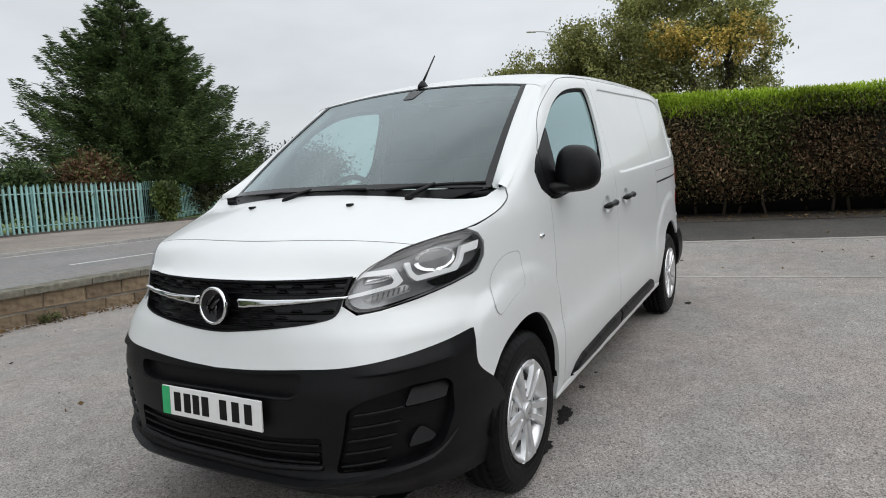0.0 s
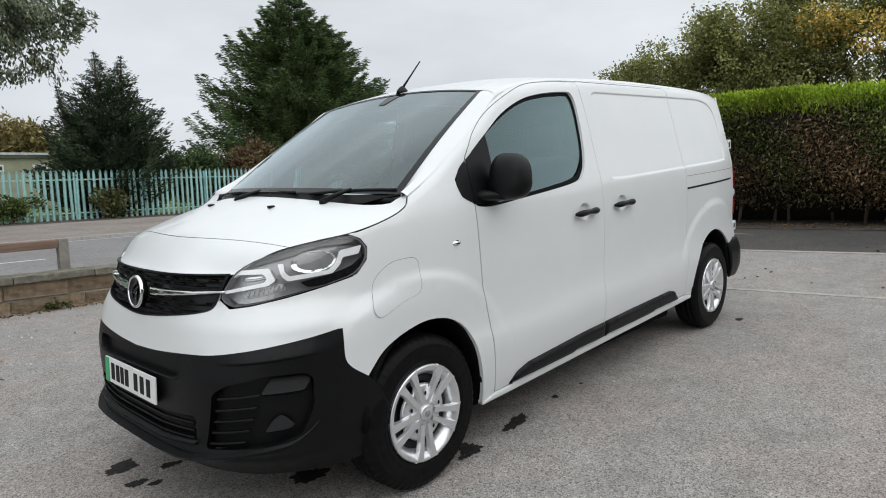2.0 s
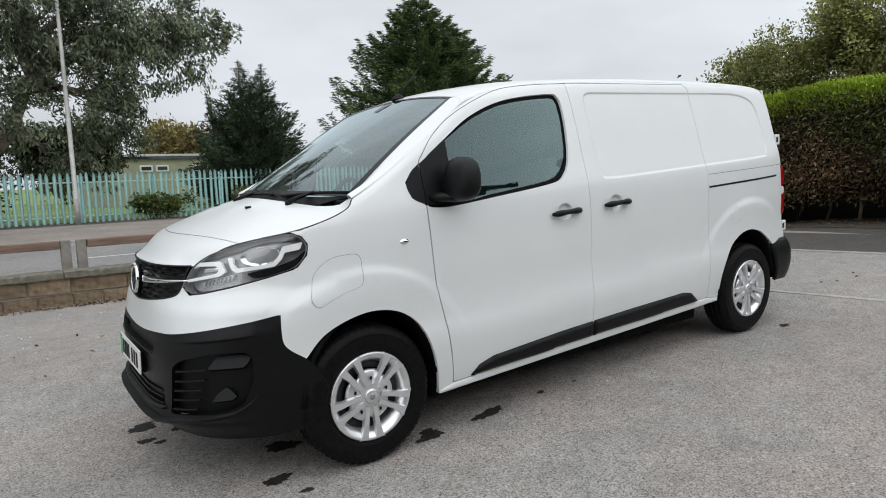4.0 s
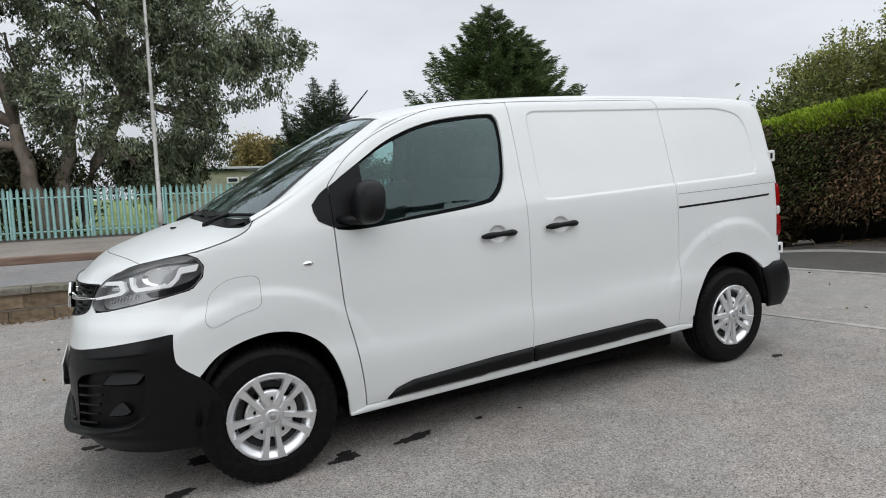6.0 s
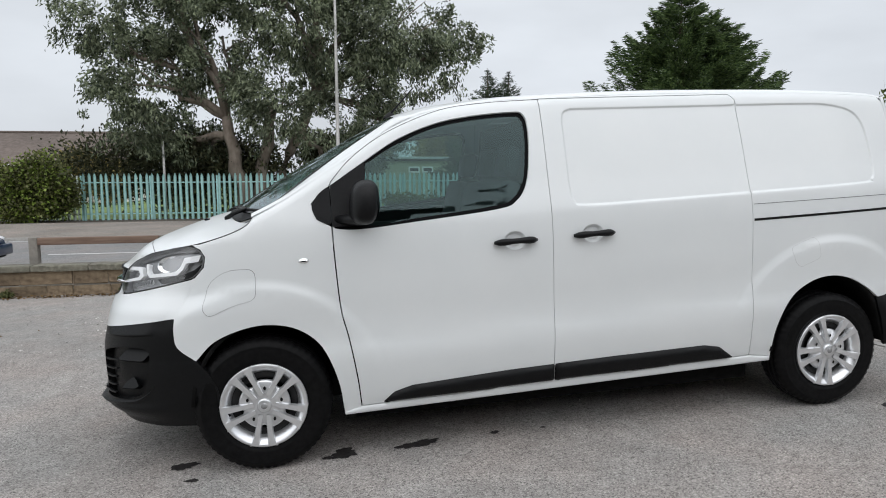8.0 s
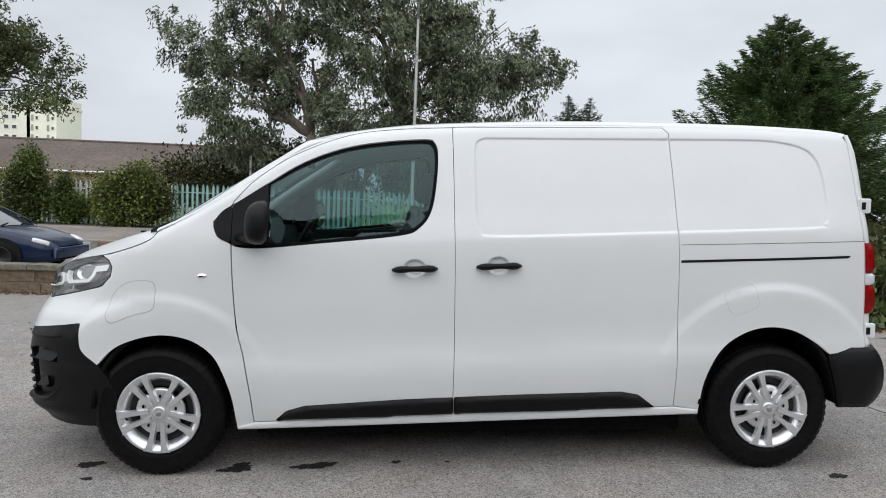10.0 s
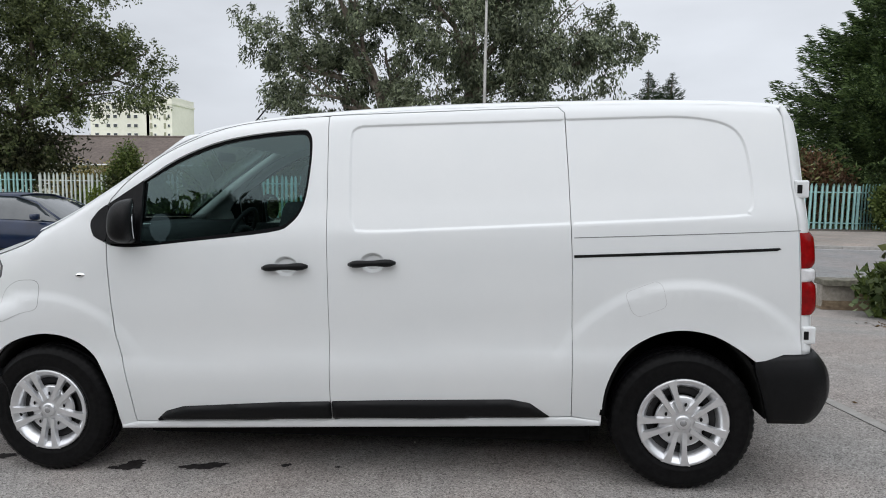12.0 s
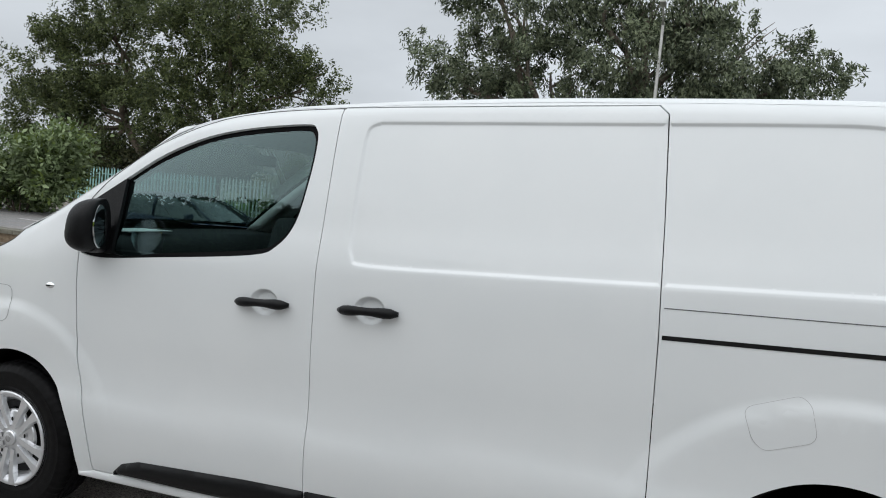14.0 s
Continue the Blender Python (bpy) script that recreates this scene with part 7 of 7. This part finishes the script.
def palisade(name, x0, x1, y, material, label, turn=0.0):
    """Steel pales on two rails between posts."""
    F = thing(name, label, "fence", Matrix.Translation((x0, y, ground_z(x0, y))) @ Matrix.Rotation(turn, 4, "Z"))
    n = int((x1 - x0) / 0.226)
    bm = bmesh.new()
    prof = [(-0.060, 0.0), (-0.022, -0.016), (0.022, -0.016), (0.060, 0.0)]
    z0, z1 = 0.03, 1.90
    low = [bm.verts.new((x, yy, z0)) for x, yy in prof]
    up = [bm.verts.new((x, yy, z1 - (0.0 if abs(x) < 0.02 else 0.02))) for x, yy in prof]
    tip = [bm.verts.new((x * 0.25, yy - 0.01, z1 + 0.10)) for x, yy in prof]
    for a, b in ((low, up), (up, tip)):
        for k in range(3):
            bm.faces.new((a[k], a[k + 1], b[k + 1], b[k]))
    r = bmesh.ops.solidify(bm, geom=bm.faces[:], thickness=0.004)
    me = None
    for i in range(n):
        if me is None:
            ob = part("pale", bm, material, F)
            me = ob.data
        else:
            ob = new("pale", me)
            ob.parent = F
        ob.matrix_basis = Matrix.Translation((0.113 + i * 0.226, 0, 0.01 * math.sin(i * 1.7))) @ Matrix.Rotation(0.012 * math.sin(i * 2.9), 4, "Y")
    for z in (0.30, 1.62):
        part("fence_rail", box((x1 - x0, 0.04, 0.045), ((x1 - x0) / 2, 0.025, z), 0.004), material, F)
    for i in range(int((x1 - x0) / 2.72) + 1):
        part("fence_post", box((0.06, 0.10, 1.95), (i * 2.72, 0.09, 0.93), 0.004), material, F)
    return F


palisade("palisade_fence", -9.4, 17.4, 25.5, PALING, "weathered green steel palisade fence")
palisade("palisade_fence", 17.4, 30.0, 25.5, PALING, "green palisade fence turning away from the road", radians(32))
palisade("palisade_fence", -20.5, -9.6, 25.7, PALEPALING, "pale galvanised steel palisade fence")
palisade("palisade_fence", -44.0, -20.6, 25.6, PALING, "green palisade fence beneath the broad tree")

col = thing("street_lamp", "tall grey steel lamp column beside the road", "street lamp", Matrix.Translation((1.25, 24.5, ground_z(1.25, 24.5))))
part("column", tube([(0, 0, -0.1), (0, 0, 1.3), (0, 0, 1.31), (0, 0, 5.0), (0, 0, 9.6)], [0.105, 0.105, 0.085, 0.075, 0.055], 14), GALV, col, "", True)
part("column_door", box((0.09, 0.02, 0.5), (0, -0.10, 0.75), 0.004), GALV, col)
part("lamp_arm", tube([(0, 0, 9.5), (0, -0.4, 9.75), (0, -1.2, 9.9)], [0.045, 0.035, 0.03], 10), GALV, col, "", True)
part("lantern", box((0.22, 0.6, 0.12), (0, -1.45, 9.9), 0.04), GALV, col, "", True)
far_lamp = thing("street_lamp", "tall street lamp far along the road behind the trees", "street lamp", Matrix.Translation((58.2, 19.6, ground_z(58.2, 19.6))))
part("column", tube([(0, 0, -0.1), (0, 0, 5.0), (0, 0, 10.0), (0, 0, 14.8)], [0.13, 0.11, 0.09, 0.07], 12), GALV, far_lamp, "", True)
part("lamp_arm", tube([(0, 0, 14.7), (-0.35, 0.55, 14.86), (-0.75, 1.15, 14.88)], [0.06, 0.05, 0.045], 8), GALV, far_lamp, "", True)
part("lantern", box((0.9, 0.26, 0.13), (0, 0, 0), 0.04, pose(-1.0, 1.55, 14.86, 0, 0, -57)), GALV, far_lamp, "", True)
pole = thing("sign_pole", "thin grey steel pole behind the fence", "pole", Matrix.Translation((-6.25, 26.3, ground_z(-6.25, 26.3))))
part("shaft", tube([(0, 0, -0.1), (0, 0, 1.7), (0, 0, 3.4)], [0.06, 0.055, 0.05], 10), GALV, pole, "", True)

ROOFTILE = surface("brown_roof_tiles", (0.085, 0.066, 0.055), (0.15, 0.12, 0.105), 3.0, 0.85, big=0.2, bump=0.02, bump_scale=6)
CREAMWALL = surface("cream_render", (0.79, 0.76, 0.69), (0.85, 0.82, 0.75), 1.2, 0.85, big=0.1)
OLIVEWALL = surface("olive_render", (0.30, 0.30, 0.22), (0.38, 0.38, 0.28), 2.0, 0.85, big=0.1)
# the sky's reflection off the hut roof is put into this blue-grey
SHEENFELT = surface("roof_felt_sky_sheen", (0.42, 0.44, 0.46), (0.58, 0.60, 0.62), 3.0, 0.7)
WHITEPVC = surface("white_frames", (0.72, 0.73, 0.73), (0.80, 0.80, 0.80), 5.0, 0.4)
DARKPANE = surface("dark_panes", (0.02, 0.025, 0.03), (0.05, 0.055, 0.06), 2.0, 0.1)


def school():
    B = thing("school_building", "long low building with a brown tiled roof", "building", Matrix.Translation((-34.0, 60.0, -0.2)))
    part("wall", box((36, 9.6, 3.3), (0, 0, 1.6)), CREAMWALL, B, "cream wall")
    bm = bmesh.new()
    prof = [(-5.6, 3.1), (0.0, 5.95), (5.6, 3.1), (5.6, 3.3), (0, 6.2), (-5.6, 3.3)]
    a = [bm.verts.new((-18.6, y, z)) for y, z in prof]
    b = [bm.verts.new((18.6, y, z)) for y, z in prof]
    for k in range(6):
        bm.faces.new((a[k], a[(k + 1) % 6], b[(k + 1) % 6], b[k]))
    bm.faces.new(a)
    bm.faces.new(b)
    bmesh.ops.recalc_face_normals(bm, faces=bm.faces[:])
    roof = part("roof", bm, ROOFTILE, B, "brown tiled roof")
    part("ridge", tube([(-18.6, 0, 6.2), (18.6, 0, 6.2)], 0.14, 8), ROOFTILE, roof)
    part("gutter", tube([(-18.6, -5.65, 3.15), (18.6, -5.65, 3.15)], 0.10, 8), WHITEPVC, roof, "white gutter")
    for i in range(9):
        w = part("window", box((2.0, 0.08, 1.3), (-16 + i * 4, -4.84, 1.9), 0.02), WHITEPVC, B, "white window frame")
        for dx in (-0.5, 0.5):
            part("pane", box((0.86, 0.03, 1.1), (-16 + i * 4 + dx, -4.89, 1.9)), DARKPANE, w)


school()
T = thing("tower_block", "cream concrete tower block in the distance", "building", Matrix.Translation((-131, 222, -1)))
for k, (w, dx, h) in enumerate(((22, -3.0, 29.0), (9.5, 11.5, 31.6))):
    part("wall", box((w, 16, h), (dx, 0, h / 2), 0.1), CREAMWALL, T, "cream wall")
part("parapet", box((31, 16.4, 0.8), (1.0, 0, 29.2), 0.05), CREAMWALL, T)
for j in range(9):
    z = 2.6 + j * 3.15
    for dx in (-11.5, -7.2, -4.6, 0.5, 3.0):
        w = part("window", box((1.5, 0.2, 1.25), (dx, -8.06, z), 0.02), WHITEPVC, T)
        part("pane", box((1.3, 0.08, 1.05), (dx, -8.16, z)), DARKPANE, w)
    for dx in (8.6, 13.6):
        # no hollow here: a darker block on the wall paints the recess's shade
        part("recess", box((0.7, 0.2, 1.9), (dx, -8.06, z)), OLIVEWALL, T, "olive block coloured like a recess in shade")
        w = part("window", box((0.9, 0.2, 1.1), (dx + 1.5, -8.06, z), 0.02), WHITEPVC, T)
        part("pane", box((0.7, 0.08, 0.9), (dx + 1.5, -8.16, z)), DARKPANE, w)
S = thing("classroom_hut", "olive flat-roofed hut with white windows", "building", Matrix.Translation((8.6, 48.0, -0.2)))
part("wall", box((9.5, 5, 3.3), (0, 0, 1.65), 0.02), OLIVEWALL, S)
part("roof", box((10.0, 5.6, 0.16), (0, 0, 3.48), 0.03), SHEENFELT, S, "flat roof with the sky's pale reflection in its colour")
part("fascia", box((9.9, 5.4, 0.18), (0, 0, 3.31), 0.02), DARKPANE, S, "dark eaves board")
for dx in (-0.9, 0.15, 2.6, 3.6):
    w = part("window", box((0.86, 0.08, 0.46), (dx, -2.53, 2.58), 0.02), WHITEPVC, S)
    part("pane", box((0.64, 0.03, 0.24), (dx, -2.58, 2.58)), DARKPANE, w)

# low wall closing the forecourt
BRICKWALL = surface("plain_brown_wall", (0.12, 0.085, 0.065), (0.20, 0.15, 0.115), 6.0, 0.9, big=0.2, bump=0.004, bump_scale=30)
tagged(part("wall_south", box((34, 0.3, 1.0), (2, -13.6, 0.4)), BRICKWALL), "plain brown boundary wall", "wall", "", "structure")


# ---- parked car on the road ----
CARBLUE = surface("dark_blue_paint", (0.003, 0.011, 0.036), (0.006, 0.019, 0.058), 4.0, 0.3, 0.0, coat=0.4, spec=0.3)
CARGLASS = surface("car_glass", (0.03, 0.04, 0.045), (0.06, 0.07, 0.075), 2.0, 0.04, coat=1.0)


def parked_car(at):
    C = thing("car", "dark blue hatchback parked beside the far side of the wall", "car", at)

    def loft(name, rows, material, parent, label="", thick=0.0):
        return grid_sheet(name, rows, material, parent, label, thick)
    # lower body: stations along x with bottom, belt height and half width
    lo = [(-2.12, 0.34, 0.74, 0.62), (-2.08, 0.26, 0.90, 0.78), (-1.9, 0.22, 0.97, 0.84), (-1.4, 0.20, 0.95, 0.875), (-0.6, 0.18, 0.925, 0.885), (0.3, 0.18, 0.90, 0.885), (1.0, 0.19, 0.87, 0.875), (1.45, 0.20, 0.80, 0.86), (1.8, 0.21, 0.70, 0.82), (2.02, 0.22, 0.60, 0.72), (2.12, 0.26, 0.50, 0.55)]
    rows = []
    for x, b, t, w in lo:
        prof = [(0.0, b), (-w * 0.90, b), (-w * 0.98, b + 0.12), (-w, b + (t - b) * 0.55), (-w * 0.975, t - 0.05), (-w * 0.93, t), (-w * 0.55, t + 0.028), (0.0, t + 0.035)]
        rows.append([(x, y, z) for y, z in prof] + [(x, -y, z) for y, z in prof[::-1][1:]])
    body = loft("body", rows, CARBLUE, C, "glossy dark blue bodywork")
    for k in (0, -1):
        r_ = rows[k]
        part("bumper", box((0.10, 1.3, 0.22), (r_[0][0] + (0.02 if k else -0.02), 0, 0.40), 0.05), CARBLUE, C, "", True)
    # cabin: glass house under a blue roof
    top = [(-1.98, 0.95, 0.70, 0.95), (-1.72, 0.95, 0.60, 1.32), (-1.2, 0.94, 0.585, 1.42), (-0.5, 0.93, 0.59, 1.455), (0.05, 0.92, 0.585, 1.43), (0.45, 0.91, 0.585, 1.30), (1.06, 0.885, 0.66, 0.90)]
    rows = []
    for x, b, w, t in top:
        wb = 0.80
        rows.append([(x, -wb, b), (x, -(wb + w) / 2 - 0.03, (b + t) / 2), (x, -w, t - 0.03), (x, -w * 0.5, t), (x, 0, t + 0.008), (x, w * 0.5, t), (x, w, t - 0.03), (x, (wb + w) / 2 + 0.03, (b + t) / 2), (x, wb, b)])
    loft("cabin_glass", rows, CARGLASS, C, "dark car windows")
    rr = []
    for x, b, w, t in top[1:-1]:
        rr.append([(x, y, z + 0.012) for y, z in ((-w - 0.012, t - 0.05), (-w * 0.85, t - 0.012), (0, t + 0.01), (w * 0.85, t - 0.012), (w + 0.012, t - 0.05))])
    loft("roof", rr[:4], CARBLUE, C, "", 0.01)
    for k in (-1, 1):
        for pts, rad in (([(1.10, k * 0.80, 0.89), (0.75, k * 0.72, 1.11), (0.42, k * 0.62, 1.30), (0.0, k * 0.605, 1.415)], 0.032), ([(-0.42, k * 0.81, 0.93), (-0.45, k * 0.74, 1.2), (-0.48, k * 0.62, 1.43)], 0.034),
                         ([(-1.30, k * 0.83, 0.94), (-1.42, k * 0.74, 1.2), (-1.50, k * 0.60, 1.38)], 0.10), ([(-1.80, k * 0.80, 0.95), (-1.80, k * 0.72, 1.15), (-1.70, k * 0.60, 1.33)], 0.085)):
            part("pillar", tube(pts, rad, 8, 0.45), CARBLUE, C, "", True)
        part("door_mirror", box((0.12, 0.18, 0.13), (0.62, k * 0.94, 0.99), 0.04), CARBLUE, C, "", True)
        part("headlamp", box((0.30, 0.16, 0.12), (0, 0, 0), 0.045, pose(1.90, k * 0.66, 0.62, 0, 18, -k * 28)), CLEARLENS, C, "clear headlamp", True)
        part("tail_lamp", box((0.10, 0.20, 0.17), (-2.03, k * 0.70, 0.84), 0.04), REDLENS, C, "red tail lamp", True)
        part("door_handle", box((0.16, 0.03, 0.03), (-0.25, k * 0.885, 0.80), 0.01), CARBLUE, C, "", True)
        part("sill_line", tube([(-1.2, k * 0.89, 0.30), (0, k * 0.895, 0.29), (1.0, k * 0.885, 0.30)], 0.02, 6), BLACK, C, "", True)
        for x in (-1.30, 1.32):
            part("wheel_arch", lathe([(0.36, 0.0), (0.36, 0.03), (0.0, 0.03)], "y", 28, Matrix.Translation((x, k * 0.875 - 0.015, 0.34))), INK, C, "dark wheel arch")
            w = part("wheel", lathe([(0.20, -0.10), (0.29, -0.105), (0.315, -0.07), (0.315, 0.07), (0.29, 0.105), (0.20, 0.10)], "y", 32, Matrix.Translation((x, k * 0.80, 0.315))), RUBBER, C, "black tyre on an alloy wheel", True)
            part("rim", lathe([(0.215, -0.11), (0.20, -0.112), (0.19, -0.09), (0.10, -0.08), (0.0, -0.08)], "y", 28, Matrix.Translation((x, k * 0.80, 0.315)) @ Matrix.Rotation(math.pi if k > 0 else 0, 4, "Z")), STEEL, w, "dark rim", True)
    part("grille", box((0.05, 0.8, 0.10), (2.12, 0, 0.42), 0.02), INK, C, "dark grille")
    for dy in (-0.35, 0.3):
        part("wiper", tube([(1.06, dy, 0.915), (1.0, dy + 0.3, 0.95)], 0.012, 6), BLACK, C, "", True)
    return C


parked_car(Matrix.Translation((-8.2, 9.65, ground_z(-8.2, 9.65) + 0.015)) @ Matrix.Diagonal((1.11, 1.02, 1.0, 1)))


# ---- leaf litter and grit ----
DEADLEAF = leafy("dead_leaves", (0.05, 0.030, 0.012), (0.22, 0.14, 0.06), 0.8, 0.05)


def litter(name, label, spots, count, size, material, seed):
    """Small flat leaves strewn on the ground along lines."""
    rng = np.random.default_rng(seed)
    P = []
    for (ax, ay), (bx, by), spread in spots:
        u = rng.uniform(0, 1, count)
        x = ax + (bx - ax) * u + rng.normal(0, spread, count)
        y = ay + (by - ay) * u + rng.normal(0, spread, count)
        P += [(a, b, ground_z(a, b) + 0.012) for a, b in zip(x, y)]
    P = np.array(P)
    d = rng.normal(size=P.shape) * np.array([1, 1, 0.12])
    T = thing(name, label, "litter", None, "", "stuff")
    tagged(leaf_mesh("leaf", P, d, size[0], size[1], material, T, rng, bend=0.15), kind="stuff")


litter("leaf_litter", "dead leaves and twigs at the foot of the wall", [((-12, 6.50), (3.8, 6.50), 0.07)], 2600, (0.045, 0.022), DEADLEAF, 201)
litter("leaf_litter", "dead leaves strewn under the hedge", [((10.3, 2.6), (12.6, -9.0), 0.30)], 900, (0.06, 0.03), DEADLEAF, 202)
litter("leaf_litter", "dead leaves along the foot of the fence", [((-30, 25.0), (24, 25.0), 0.22)], 5000, (0.10, 0.05), DEADLEAF, 203)
litter("leaf_litter", "dead leaves round the creeper bed", [((7.0, 3.9), (9.0, 4.6), 0.25)], 500, (0.06, 0.03), DEADLEAF, 204)
GRIT = leafy("pale_grit", (0.30, 0.29, 0.27), (0.62, 0.60, 0.57), 0.8, 0.0)
litter("grit", "pale grit and small stones strewn on the tarmac", [((-4.0, 5.4), (2.5, 5.6), 0.55), ((-3.0, 1.5), (-1.2, 4.5), 0.8)], 170, (0.022, 0.016), GRIT, 211)
litter("grit", "pale grit and small stones strewn on the tarmac", [((-0.5, -2.2), (4.0, -1.9), 0.7), ((4.4, -0.6), (5.6, -4.0), 0.5)], 60, (0.014, 0.010), GRIT, 212)
litter("leaf_litter", "a few dead leaves blown over the tarmac", [((-4.0, 3.0), (3.0, 5.5), 1.0), ((5.0, 1.0), (8.5, -4.0), 0.9)], 45, (0.05, 0.025), DEADLEAF, 213)
bush("yellow_shrub", "yellow-green shrub behind the pale fence", (-17.6, 25.9), (1.5, 0.4, 1.5), 6000, (0.16, 0.07), LIMELEAF, 91)
bush("yellow_shrub", "yellow-green shrub behind the pale fence", (-13.2, 25.9), (1.9, 0.4, 1.4), 6500, (0.16, 0.07), LIMELEAF, 92)
bush("understorey", "dark undergrowth under the broad tree", (-28.2, 30.2), (8.2, 1.4, 4.4), 16000, (0.30, 0.13), UNDERLEAF, 95)
bush("field_hedge", "olive hedge in front of the low building", (-30.0, 52.5), (13.0, 1.0, 1.7), 14000, (0.30, 0.16), AUTUMNLEAF, 94, stems=16)
for k, (x, y, h) in enumerate(((-12.4, -14.6, 7.2), (-9.2, -14.2, 7.0), (-6.1, -14.5, 7.3), (-3.4, -14.2, 6.0), (-0.6, -14.7, 5.4), (2.3, -14.2, 4.9), (5.2, -14.6, 5.3), (8.2, -14.3, 4.9))):
    conifer("boundary_conifer", "dark evergreen in the row behind the boundary wall", (x, y), h, 2.3, 300 + k, DARKFIR, (0.40, 0.13), 0.55, 0.3, 0.42, 0.05, 0.4, group="evergreens along the boundary")


# tall unclipped hedge closing the forecourt: a dense core under loose sprays
def boundary_hedge():
    rnd, rng = random.Random(93), np.random.default_rng(93)
    H = thing("boundary_hedge", "tall dark unclipped evergreen hedge behind the boundary wall", "hedge", Matrix.Translation((0, -14.2, ground_z(0, -14.2))))
    wood = [limb((x, 0, -0.05), (x + rnd.uniform(-0.2, 0.2), 0.1, 3.4), 0.06, 0.02, rnd, 0.1)[0] for x in range(-16, 15, 2)]
    tagged(part("stem", join(wood), BARK, H, "", True), kind="stuff")
    rows, tops = [], []
    for i in range(125):
        x = -17.0 + 0.26 * i
        top = 4.85 + 2.4 * min(1.0, max(0.0, (1.5 - x) / 7.0)) + 0.45 * noise.noise((x * 0.55, 3.0, 0.0)) + 0.3 * noise.noise((x * 1.9, 8.0, 0.0))
        tops.append((x, top))
        deep = 0.55 + 0.15 * noise.noise((x * 0.8, 1.0, 0.0))
        rows.append([(x, deep, 0.05), (x, deep * 1.1, top * 0.4), (x, deep * 0.8, top * 0.8), (x, 0.1, top), (x, -deep * 0.8, top * 0.8), (x, -deep, 0.05)])
    # solid dark sheet, added to stop sky showing between the leaves
    tagged(grid_sheet("dense_growth", rows, DENSE, H, "solid dark core added behind the loose leaves"), kind="stuff")
    P = []
    for x, top in tops:
        for k in range(150):
            z = top * rnd.uniform(0.0, 1.0) ** 0.6
            P.append((x + rnd.uniform(-0.2, 0.2), 0.62 * (1.15 - 0.6 * (z / top) ** 3) + rnd.uniform(-0.1, 0.18), z + rnd.uniform(-0.05, 0.28)))
    P = np.array(P)
    v = np.stack([rng.normal(size=len(P)) * 0.6, 0.5 + rng.normal(size=len(P)) * 0.4, 0.7 + rng.normal(size=len(P)) * 0.4], axis=1)
    leaf_mesh("leaves", P, v, 0.34, 0.13, DARKFIR, H, rng, bend=0.35)


boundary_hedge()
